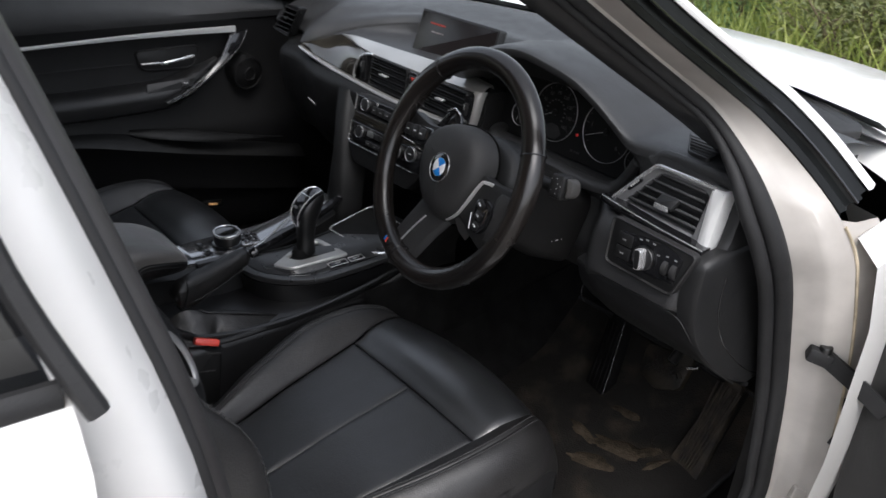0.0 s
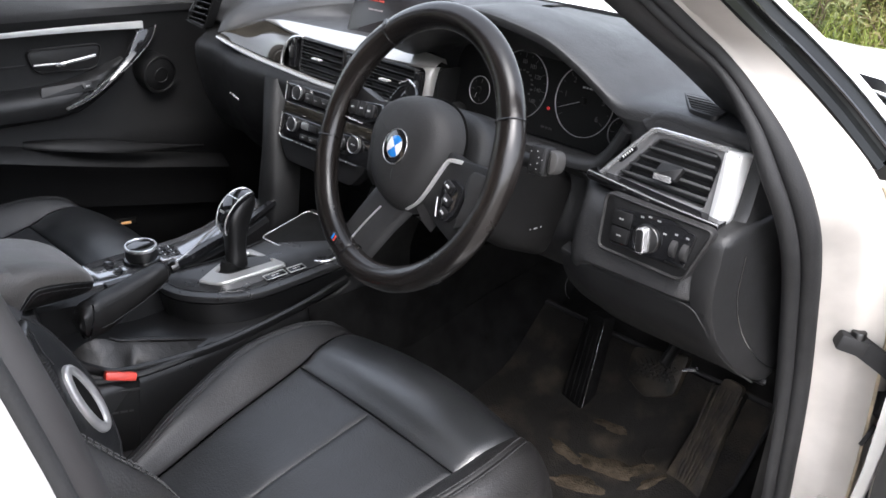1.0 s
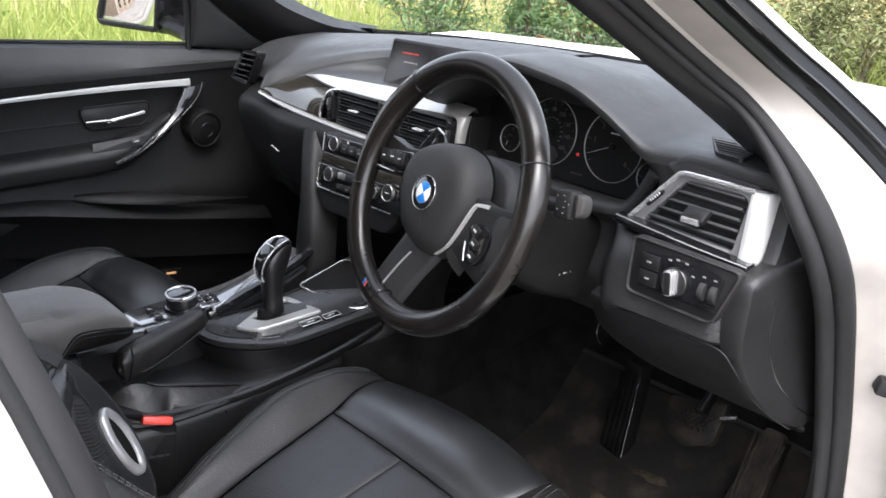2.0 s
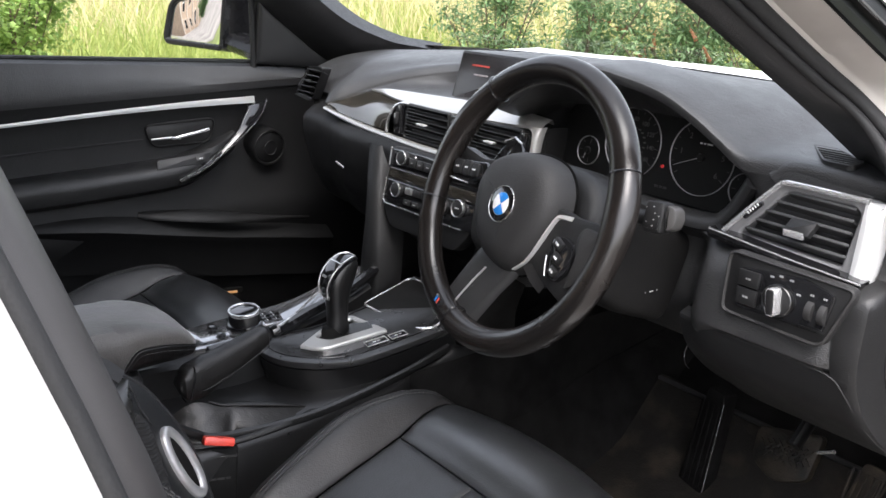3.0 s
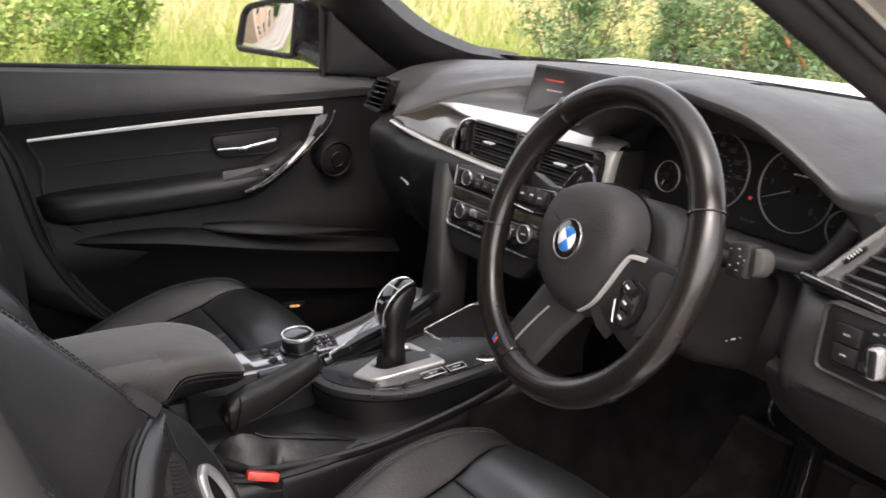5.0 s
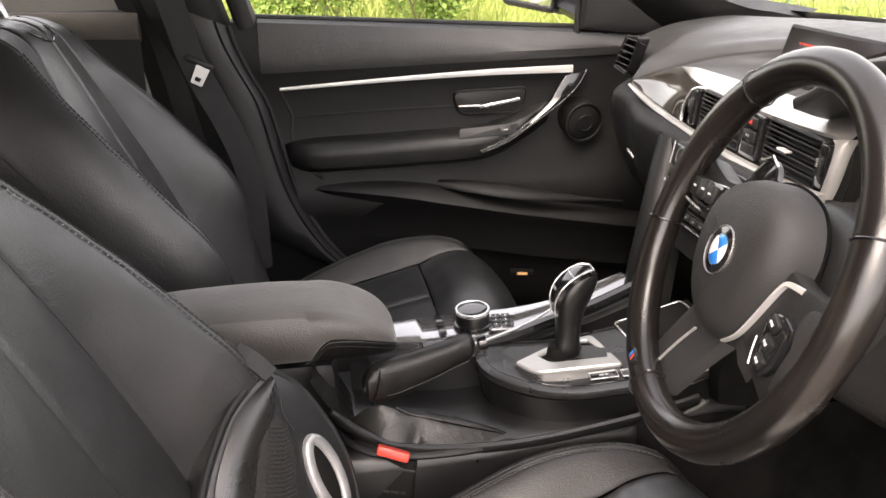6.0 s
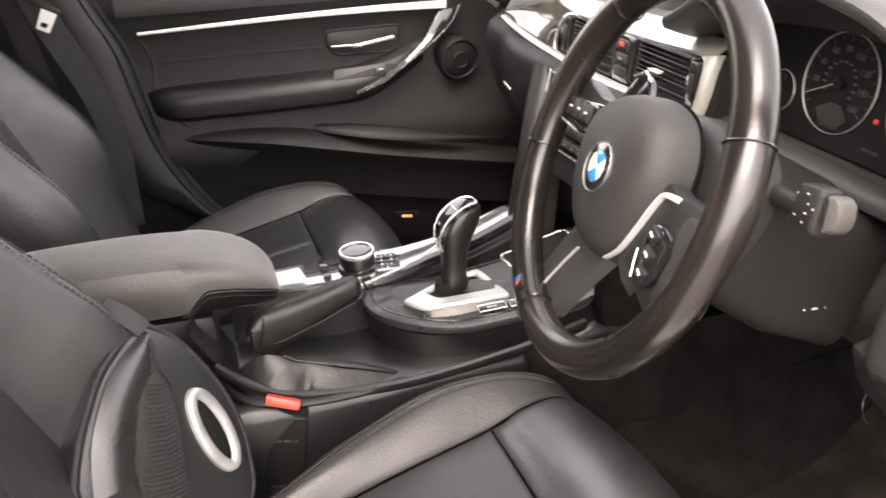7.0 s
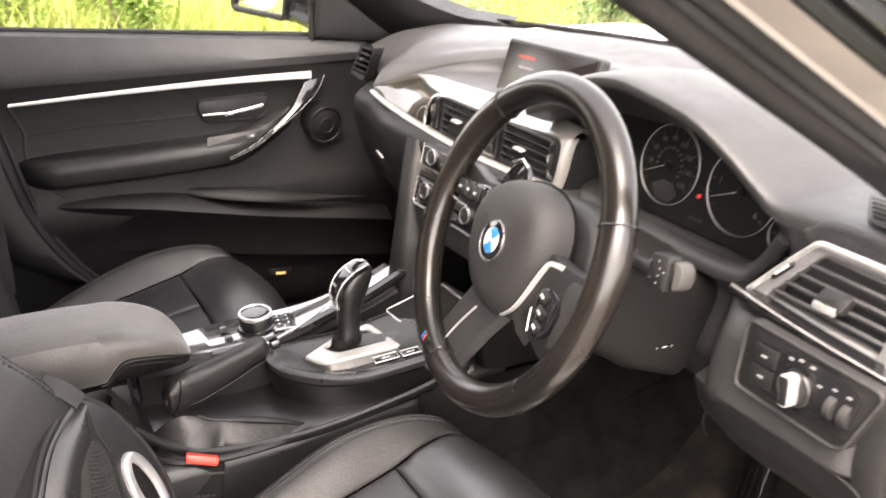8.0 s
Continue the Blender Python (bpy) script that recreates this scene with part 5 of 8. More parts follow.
def build_stack():
    st = thing("radio_and_climate_panel", "gloss black radio and climate control panel", "control panel")
    S = axes((0.0, 0.168, 0.788), (1, 0.02, 0), (0, 0.20, 1))
    part("panel_base", plate(S, round_poly([(-0.112, 0.048), (0.125, 0.054), (0.118, -0.055), (0.09, -0.088), (-0.085, -0.088), (-0.114, -0.052)], 0.012), 0.02, 0.004), PLASTIC, st)
    radio = part("radio_panel", plate(S @ pose(0.012, 0.028, 0.003), round_poly([(-0.118, -0.014), (0.118, -0.014), (0.118, 0.020), (-0.118, 0.016)], 0.004), 0.006, 0.002), GLOSS, st, "gloss black radio strip")
    trim = part("panel_trim", plate(S @ pose(0.012, 0.003, 0.003), round_poly([(-0.118, -0.008), (0.118, -0.008), (0.118, 0.009), (-0.118, 0.009)], 0.003), 0.004, 0.001), DARK_WOOD, st, "dark gloss trim strip")
    clim = part("climate_panel", plate(S @ pose(0.012, -0.028, 0.003), round_poly([(-0.120, -0.022), (0.114, -0.022), (0.116, 0.020), (-0.120, 0.020)], 0.006), 0.006, 0.002), GLOSS, st, "gloss black climate panel")
    for x, y, par in ((-0.068, 0.032, radio), (-0.070, -0.022, clim), (0.052, -0.024, clim)):
        kn = part("knob", disc(S @ pose(x, y, 0.012), 0.0125, 0.012, 0.002), PLASTIC, par, "round control knob")
        part("knob_ring", annulus(S @ pose(x, y, 0.0125), 0.0105, 0.0127, 0.003), DULL_CHROME, kn)
    for i, x in enumerate((-0.042, -0.021, 0.0, 0.021, 0.042, 0.063, 0.084)):
        part("button", box(S @ pose(x, 0.028, 0.005), (0.018, 0.015, 0.005), 0.0015), PLASTIC, radio)
        part("button_mark", bars(S @ pose(x, 0.028, 0.0079), [0.006], 0.0012), SOFT_MARK, radio)
    for x in (-0.040, -0.018, 0.004, 0.024):
        part("button", box(S @ pose(x, -0.019, 0.005), (0.018, 0.011, 0.004), 0.0012), DULL_CHROME if x < -0.035 else PLASTIC, clim)
        part("button", box(S @ pose(x, -0.038, 0.005), (0.018, 0.009, 0.004), 0.0012), PLASTIC, clim)
        part("button_mark", bars(S @ pose(x, -0.038, 0.0074), [0.005], 0.0012), SOFT_MARK, clim)
    part("panel_edge", sweep([S @ V(-0.106, 0.014, 0.004), S @ V(-0.107, 0.046, 0.004)], oval(0.0013, 0.0013, 6), up=(0, 1, 0)), DULL_CHROME, st)
    part("panel_edge", sweep([S @ V(-0.108, -0.008, 0.004), S @ V(-0.108, -0.045, 0.004), S @ V(-0.101, -0.051, 0.004), S @ V(0.0, -0.051, 0.004), S @ V(0.10, -0.051, 0.004)], oval(0.0011, 0.0011, 6), up=(0, 1, 0)), DULL_CHROME, st)
    # start button in its own small panel
    B = axes((0.090, 0.166, 0.770), (1, 0.02, 0), (0, 0.2, 1))
    sb = thing("start_button", "round engine start button with chrome ring", "button")
    part("button_cap", disc(B @ pose(0, 0, 0.010), 0.0135, 0.012, 0.002), PLASTIC, sb)
    part("button_ring", annulus(B @ pose(0, 0, 0.0108), 0.0122, 0.0142, 0.006), DULL_CHROME, sb)
    part("button_mark", bars(B @ pose(0, 0, 0.0104), [0.005, 0.003], 0.0018, 0.001), WHITE_MARK, sb)


build_stack()


def build_screen():
    s = thing("display_screen", "black display screen in a slim bezel", "screen")
    D = axes((-0.006, 0.322, 0.947), (1, 0.03, 0), (0, 0.27, 1))
    o = round_poly([(-0.116, -0.046), (0.112, -0.046), (0.112, 0.044), (-0.112, 0.044)], 0.006)
    part("bezel", plate(D, o, 0.018, 0.003), PLASTIC, s, "slim black bezel")
    part("screen_pane", plate(D @ pose(0, 0, 0.0012), inset(o, 0.005), 0.003, 0.0006), SCREEN, s)
    RL = glow("screen_red", (0.30, 0.03, 0.02), 0.05)
    part("screen_text", bars(D @ pose(-0.055, 0.020, 0.0018), [0.006, 0.020, 0.014], 0.003), RL, s, "red line of unreadable text")
    part("screen_text", bars(D @ pose(-0.050, 0.004, 0.0018), [0.012, 0.014, 0.006], 0.0025), glow("screen_grey", (0.18, 0.16, 0.16), 0.08), s)
    part("screen_text", bars(D @ pose(0.045, -0.030, 0.0018), [0.006, 0.010, 0.008, 0.004, 0.010], 0.003), glow("screen_white", (0.5, 0.5, 0.5), 0.12), s)
    part("screen_foot", box(D @ pose(0, -0.056, -0.012), (0.18, 0.02, 0.03), 0.004), PLASTIC, s)


build_screen()


DIAL_RING = material("dial_ring", (0.30, 0.30, 0.30), 0.4, metal=0.6)
DIAL_MARK = material("dial_print", (0.065, 0.064, 0.062), 0.7)
DIAL_FACE = material("dial_black", (0.008, 0.008, 0.008), 0.55, spec=0.2)


def build_cluster():
    c = thing("instrument_cluster", "round instrument dials behind the steering wheel", "instrument cluster")
    C = axes((0.385, 0.268, 0.900), (1, -0.02, 0), (0, 0.16, 1))
    part("dial_face", plate(C, round_poly([(-0.19, -0.060), (0.150, -0.060), (0.172, -0.030), (0.165, 0.02), (0.10, 0.062), (-0.02, 0.088), (-0.14, 0.070), (-0.19, 0.03)], 0.02), 0.012, 0.002), DIAL_FACE, c, "black dial face")
    # lower sill of the binnacle
    lip = smooth_path([(0.212, 0.262, 0.846), (0.245, 0.226, 0.844), (0.36, 0.206, 0.845), (0.49, 0.208, 0.842), (0.525, 0.212, 0.856), (0.556, 0.206, 0.905)], 8)
    part("binnacle_lip", sweep(lip, oval(0.016, 0.009, 10), up=(0, -0.4, 1)), PLASTIC, c, "black binnacle lip")
    def dial(x, z, r, marks, labels, needle, minor=5, size=0.010, a0=215, a1=-35):
        M = C @ pose(x, z, 0.001)
        d = part("dial", annulus(M @ pose(0, 0, 0.0012), r - 0.0010, r, 0.002), DIAL_RING, c, "dial with a silver ring")
        bm = bmesh.new()
        n = (marks - 1) * minor
        for i in range(n + 1):
            a = radians(a0 + (a1 - a0) * i / n)
            L = 0.006 if i % minor == 0 else 0.003
            plate(M @ pose((r - 0.004 - L / 2) * math.cos(a), (r - 0.004 - L / 2) * math.sin(a), 0.0006, 0, 0, math.degrees(a)), [(-L / 2, -0.0004), (L / 2, -0.0004), (L / 2, 0.0004), (-L / 2, 0.0004)], 0.0004, 0.0001, 0, bm)
        part("dial_ticks", bm, DIAL_MARK, d)
        for i, t in enumerate(labels):
            a = radians(a0 + (a1 - a0) * i / (len(labels) - 1))
            if t:
                letters("dial_figure", t, M @ pose((r - 0.017) * math.cos(a), (r - 0.016) * math.sin(a), 0.0008), size, DIAL_MARK, d)
        a = radians(needle)
        part("needle", sweep([M @ V(0, 0, 0.004), M @ V((r - 0.008) * math.cos(a), (r - 0.008) * math.sin(a), 0.004)], oval(0.0008, 0.0006, 6), scale=lambda t: 1.1 - 0.5 * t), SOFT_MARK, d, "white needle")
        part("needle_cap", disc(M @ pose(0, 0, 0.0050), 0.0052, 0.005, 0.002), DIAL_FACE, d)
        return d
    dial(-0.057, 0.004, 0.0485, 9, ["", "20", "40", "60", "80", "100", "120", "140", "160"], 205, 2, 0.0085)
    dial(0.057, 0.004, 0.0490, 7, ["", "1", "2", "3", "4", "5", "6"], 203, 2, 0.0105)
    dial(-0.134, -0.020, 0.0210, 3, ["", "", ""], 255, 2, 0.005, 280, 80)
    dial(0.126, -0.024, 0.0215, 3, ["", "", ""], 250, 2, 0.005, 280, 80)
    part("dial_text", bars(C @ pose(0.060, 0.022, 0.0016), [0.004, 0.003, 0.008], 0.002), WHITE_MARK, c)
    part("dial_display", plate(C @ pose(-0.057, -0.028, 0.0014), round_poly([(-0.021, 0.004), (-0.004, 0.013), (0.012, 0.012), (0.022, 0.000), (0.012, -0.011), (-0.011, -0.011)], 0.002), 0.001, 0.0002), PLASTIC_GREY, c, "dark grey dial display")
    bm = bmesh.new()
    for i in range(13):  # small inner scale of the speedometer
        b = radians(205 - 235 * i / 12)
        plate(C @ pose(-0.057 + 0.0205 * math.cos(b), 0.004 + 0.0205 * math.sin(b), 0.0014), [(-0.0022, -0.0011), (0.0022, -0.0011), (0.0022, 0.0011), (-0.0022, 0.0011)], 0.0003, 0.0001, 0, bm)
    part("inner_scale", bm, DIAL_MARK, c)
    part("dial_text", bars(C @ pose(0.004, -0.045, 0.0016), [0.006, 0.004, 0.006], 0.003), PLASTIC_GREY, c)
    part("warning_lamp", disc(C @ pose(0.0, -0.018, 0.002), 0.0024, 0.002, 0.0005, 12), glow("red_lamp", (0.5, 0.03, 0.03), 0.06), c, "lit red warning lamp")


build_cluster()


SLAT = material("vent_slat", (0.045, 0.045, 0.046), 0.42, stain=0.1)


def build_driver_vent():
    V0 = axes((0.625, 0.182, 0.880), (1, -0.03, 0), (0, 0.10, 1))
    outer = round_poly([(-0.086, -0.036), (-0.022, 0.037), (0.082, 0.038), (0.090, 0.036), (0.080, -0.044)], [0.004, 0.016, 0.004, 0.006, 0.006])
    inner = round_poly([(-0.064, -0.031), (-0.015, 0.028), (0.058, 0.028), (0.066, 0.022), (0.058, -0.036)], [0.004, 0.012, 0.004, 0.004, 0.004])
    v = part("driver_vent", ring_plate(V0, outer, inner, 0.030, 0.002), SATIN_GREY, dashboard, "slatted side air vent in a silver surround")
    part("vent_back", plate(V0 @ pose(0, 0, -0.026), inner, 0.003, 0.0005), CARPET, v)
    for i in range(5):
        f = (i + 0.5) / 5
        z = -0.034 + 0.062 * f
        x0 = -0.064 + 0.052 * f
        part("slat", box(V0 @ pose((x0 + 0.060) / 2, z, -0.010, -28, 0, -1.0), (0.060 - x0, 0.0035, 0.020), 0.001), SLAT, v)
    tab = part("vent_tab", plate(V0 @ pose(0.006, -0.004, 0.006, -25, 0, 0), round_poly([(-0.015, -0.010), (0.015, -0.010), (0.020, 0.008), (-0.010, 0.008)], 0.003), 0.008, 0.002), PLASTIC, v)
    part("tab_edge", box(V0 @ pose(0.005, -0.014, 0.008), (0.024, 0.008, 0.004), 0.0015), CHROME, v)
    # silver outline: thin bevel on the slant and top, wide bright bar outboard
    line = [V0 @ V(-0.084, -0.034, 0.002), V0 @ V(-0.030, 0.028, 0.002), V0 @ V(-0.020, 0.035, 0.002), V0 @ V(-0.008, 0.0365, 0.002), V0 @ V(0.074, 0.036, 0.002)]
    part("silver_edge", sweep(smooth_path(line, 5), oval(0.0032, 0.0030, 8), up=(0, 1, 0)), CHROME, v)
    part("silver_bar", plate(V0 @ pose(0, 0, 0.004), round_poly([(0.068, 0.036), (0.092, 0.037), (0.087, -0.058), (0.068, -0.050)], 0.005), 0.03, 0.005, 0.002), BAR, v, "bright satin silver bar")
    up = smooth_path([V0 @ V(-0.040, 0.036, -0.010), V0 @ V(-0.022, 0.048, -0.012), V0 @ V(0.03, 0.049, -0.012), V0 @ V(0.092, 0.047, -0.012)], 6)
    part("vent_brow", sweep(up, oval(0.010, 0.007, 10), up=(0, 1, 0.2)), DASH, v, "dark brow above the vent")
    low = smooth_path([(0.528, 0.180, 0.844), (0.58, 0.170, 0.843), (0.64, 0.166, 0.839), (0.714, 0.166, 0.834)], 6)
    part("lower_strip", sweep(low, [(-0.010, -0.006), (0.006, -0.006), (0.009, 0.0), (0.006, 0.006), (-0.010, 0.006)]), GLOSS, v, "gloss dark strip below the vent")
    part("lower_strip_edge", sweep([p + V(0, -0.008, 0.0045) for p in low], oval(0.0012, 0.0012, 6)), CHROME, v)
    W = V0 @ pose(-0.052, 0.000, 0.001, 0, 0, 48)
    tw = part("thumbwheel", box(W, (0.030, 0.009, 0.006), 0.003), GLOSS, v)
    part("thumbwheel_mark", bars(W @ pose(0.002, 0, 0.0033), [0.0015] * 5, 0.005, 0.0022), WHITE_MARK, tw)


build_driver_vent()


def build_light_panel():
    lp = thing("light_switch_panel", "black headlight switch panel with chrome knob", "switch panel")
    M = axes((0.650, 0.139, 0.808), (1, -0.02, 0), (0, 0.06, 1))
    o = round_poly([(-0.072, 0.036), (0.074, 0.032), (0.048, -0.038), (-0.072, -0.036)], 0.012)
    part("bezel", ring_plate(M @ pose(0, 0, 0.004), o, inset(o, 0.004), 0.012, 0.0018), PLASTIC_GREY, lp, "grey plastic bezel")
    part("recess", plate(M @ pose(0, 0, 0.001), inset(o, 0.003), 0.008, 0.001), PLASTIC, lp)
    inn = round_poly([(-0.054, 0.020), (0.018, 0.028), (0.054, 0.020), (0.046, -0.023), (-0.054, -0.025)], 0.006)
    face = part("switch_face", plate(M @ pose(0, 0, 0.004), inn, 0.005, 0.002), GLOSS, lp)
    for y in (0.010, -0.010):
        b = part("push_button", box(M @ pose(-0.041, y, 0.005), (0.025, 0.018, 0.004), 0.0015), PLASTIC, lp)
        part("button_mark", bars(M @ pose(-0.041, y, 0.0074), [0.002, 0.003], 0.002, 0.001), SOFT_MARK, b)
    for x, y in ((-0.016, 0.020), (-0.006, 0.023), (0.006, 0.022), (0.016, 0.010)):
        part("switch_mark", bars(M @ pose(x, y, 0.0046), [0.0016, 0.0022], 0.002, 0.0006), SOFT_MARK, lp)
    kn = part("rotary_knob", disc(M @ pose(-0.004, -0.002, 0.010), 0.0165, 0.012, 0.003), PLASTIC, lp, "chrome rotary light switch")
    part("knob_ring", annulus(M @ pose(-0.004, -0.002, 0.0105), 0.0155, 0.0170, 0.006), DARK_METAL, kn)
    part("knob_grip", plate(M @ pose(-0.004, -0.002, 0.022, 0, 0, 8), round_poly([(-0.0055, -0.015), (0.0055, -0.015), (0.006, 0.015), (-0.006, 0.015)], 0.005), 0.012, 0.002), CHROME, kn, "chrome knob grip")
    part("grip_face", plate(M @ pose(-0.004, -0.002, 0.0225, 0, 0, 8), round_poly([(-0.0042, -0.013), (0.0042, -0.013), (0.0045, 0.013), (-0.0045, 0.013)], 0.003), 0.003, 0.001), PLASTIC, kn)
    for x in (0.030, 0.044):
        w = part("dimmer_wheel", disc(axes(M @ V(x, -0.003, 0.0), M.col[1].xyz, M.col[2].xyz) @ pose(0, 0, 0.004), 0.011, 0.007, 0.001, 20), PLASTIC_GREY, lp, "ribbed dimmer wheel")
        part("switch_mark", bars(M @ pose(x, 0.014, 0.0046), [0.0016, 0.0016], 0.002, 0.0006), SOFT_MARK, lp)
    part("panel_lip", box(M @ pose(0.036, -0.020, 0.005), (0.028, 0.0020, 0.003), 0.001), DARK_METAL, lp)


build_light_panel()


SHROUD = material("matt_black_plastic", (0.0075, 0.0073, 0.0072), 0.60, grain=0.3, grain_size=700, stain=0.15, spec=0.2)


def build_column():
    c = thing("steering_column", "black plastic steering column shroud with stalk", "steering column")
    rows = []
    for d, w, h, dz in ((-0.040, 0.058, 0.050, -0.002), (-0.065, 0.074, 0.060, -0.006), (-0.10, 0.084, 0.066, -0.012), (-0.15, 0.088, 0.070, -0.018), (-0.22, 0.085, 0.066, -0.022)):
        m = WHEEL @ pose(0.0, dz, d)
        rows.append([m @ V(p[0], p[1], 0) for p in round_poly([(-w, -h), (w, -h), (w, h * 0.75), (w * 0.5, h), (-w * 0.5, h), (-w, h * 0.75)], 0.03, 5)])
    part("shroud", loft(rows, True, True), SHROUD, c, "black plastic column shroud")
    # wiper stalk on the outboard side
    st = part("stalk", sweep(smooth_path([(0.43, 0.112, 0.858), (0.49, 0.098, 0.864), (0.512, 0.094, 0.867)], 5), oval(0.009, 0.009, 12)), PLASTIC, c, "black control stalk")
    K = axes((0.512, 0.084, 0.872), (0.94, 0.10, 0.10), (0, 0.2, 1))
    part("stalk_head", plate(K, round_poly([(-0.012, -0.017), (0.014, -0.019), (0.016, 0.017), (-0.009, 0.018)], 0.006), 0.020, 0.005), PLASTIC, st)
    part("stalk_end", plate(K @ pose(0, 0, -0.002), round_poly([(0.015, -0.016), (0.027, -0.012), (0.031, 0.0), (0.028, 0.012), (0.015, 0.015)], 0.006), 0.018, 0.005), material("stalk_grey", (0.060, 0.058, 0.056), 0.42, metal=0.1), st, "pale grey stalk end")
    for dx, dz, wd in ((-0.006, 0.010, 0.0012), (-0.005, -0.006, 0.0012), (0.003, 0.011, 0.0020), (0.005, 0.004, 0.0016), (0.004, -0.003, 0.0020), (0.003, -0.010, 0.0016), (0.010, 0.001, 0.0014)):
        part("stalk_mark", bars(K @ pose(dx, dz, 0.0004), [wd], 0.0014), SOFT_MARK, st)
    part("column_mark", bars(axes((0.4745, 0.150, 0.758), (0.10, 1, 0.0), (0, 0, 1)), [0.0015, 0.006, 0.0015], 0.0018, 0.006), SOFT_MARK, c)


build_column()


def build_knee_panel():
    k = thing("knee_panel", "black lower dashboard panel above the footwell", "dash panel")
    prof = [(0.165, 0.745), (0.1485, 0.740), (0.1515, 0.727), (0.162, 0.704), (0.182, 0.680), (0.214, 0.652), (0.254, 0.624), (0.292, 0.602), (0.300, 0.606)]
    rows = []
    for i in range(12):
        x = 0.510 + 0.0195 * i
        w = 0.014 * ease((0.56 - x) / 0.05)
        rows.append([(x + 0.03 * ease((0.72 - z) / 0.12) * ease((x - 0.5) / 0.2), y + w, z) for y, z in prof])
    rows.insert(0, [(x - 0.004, y + 0.05, z + 0.01) for x, y, z in rows[0]])
    part("panel_skin", loft([smooth_path(r, 3) for r in rows], False, False), PLASTIC, k)
    ed = smooth_path([(0.575, 0.1475, 0.742), (0.62, 0.1450, 0.7425), (0.680, 0.1450, 0.7425), (0.708, 0.146, 0.739), (0.722, 0.152, 0.722), (0.734, 0.176, 0.686), (0.745, 0.214, 0.650), (0.753, 0.256, 0.620)], 6)
    part("panel_seam", sweep(ed, oval(0.0010, 0.0010, 6)), PLASTIC_GREY, k)
    # outer cheek: a strip beside the panel, a rounded crease, then the side facing the door
    rows = []
    for z, y in ((0.940, 0.205), (0.850, 0.190), (0.838, 0.172), (0.826, 0.147), (0.80, 0.143), (0.765, 0.142), (0.745, 0.145), (0.725, 0.151), (0.70, 0.163), (0.676, 0.183), (0.650, 0.211), (0.626, 0.246), (0.612, 0.278)):
        lean = 0.020 * ease((0.76 - z) / 0.15)
        x = 0.716 if z > 0.83 else 0.704 + 1.5 * lean
        p = [(x, y + 0.0015, z), (0.724 + lean, y + 0.001, z), (0.731 + lean, y + 0.004, z), (0.735 + lean, y + 0.013, z), (0.739 + lean * 0.8, y + 0.045, z + 0.004), (0.743 + lean * 0.6, y + 0.065, z + 0.008), (0.752, 0.44, max(z, 0.63))]
        rows.append([V(*q) for q in p])
    cols = [smooth_path([r[i] for r in rows], 3) for i in range(7)]
    part("end_panel", loft([[c[j] for c in cols] for j in range(len(cols[0]))], False, False), PLASTIC, k, "grained black end panel")
    jn = [rows[i][4] + V(0.0006, 0, 0) for i in range(4, 13)]
    part("end_seam", sweep(smooth_path(jn, 3), oval(0.0008, 0.0008, 6), up=(1, 0, 0)), GLOSS, k)
    part("end_foot", loft([[c[-1] for c in cols], [c[-1] + V(-0.004, 0.006, 0.004) for c in cols], [c[-1] + V(-0.010, 0.06, 0.02) for c in cols]], False, False), PLASTIC, k)
    dm = thing("demister_grille", "slotted side window demister grille in the dash", "grille")
    D = pose(0, 0, 0.9425)
    o = round_poly([(0.565, 0.300), (0.630, 0.207), (0.667, 0.203), (0.662, 0.238), (0.602, 0.287)], 0.010)
    part("grille_rim", ring_plate(D @ pose(0, 0, 0.001), o, inset(o, 0.0025), 0.012, 0.001), PLASTIC, dm)
    inn = inset(o, 0.002)
    part("grille_back", plate(D @ pose(0, 0, -0.003), inn, 0.006, 0.0005), CARPET, dm)
    for k in range(7):
        y = 0.214 + 0.011 * k
        xs = []
        for p, q in zip(inn, inn[1:] + inn[:1]):
            if (p[1] - y) * (q[1] - y) < 0:
                xs.append(p[0] + (q[0] - p[0]) * (y - p[1]) / (q[1] - p[1]))
        if len(xs) == 2 and abs(xs[0] - xs[1]) > 0.006:
            part("slat", box(D @ pose(sum(xs) / 2, y, -0.001), (abs(xs[0] - xs[1]), 0.0016, 0.004), 0.0005), PLASTIC_GREY, dm)


build_knee_panel()

# ---- centre console ----
SILVER_GLOSS = material("polished_grey_trim", (0.40, 0.40, 0.41), 0.10, metal=0.85, coat=0.4, stain=0.08, rough_var=0.05)


DECK = material("satin_black_deck", (0.020, 0.020, 0.0205), 0.30, grain=0.10, grain_size=800, stain=0.15, spec=0.7)
CONSOLE = material("smooth_black_plastic", (0.0085, 0.0085, 0.0088), 0.30, grain=0.06, grain_size=800, stain=0.15, spec=0.5, rough_var=0.06)


PLATE = material("brushed_plate", (0.52, 0.52, 0.51), 0.36, metal=0.6, stain=0.08, rough_var=0.06)


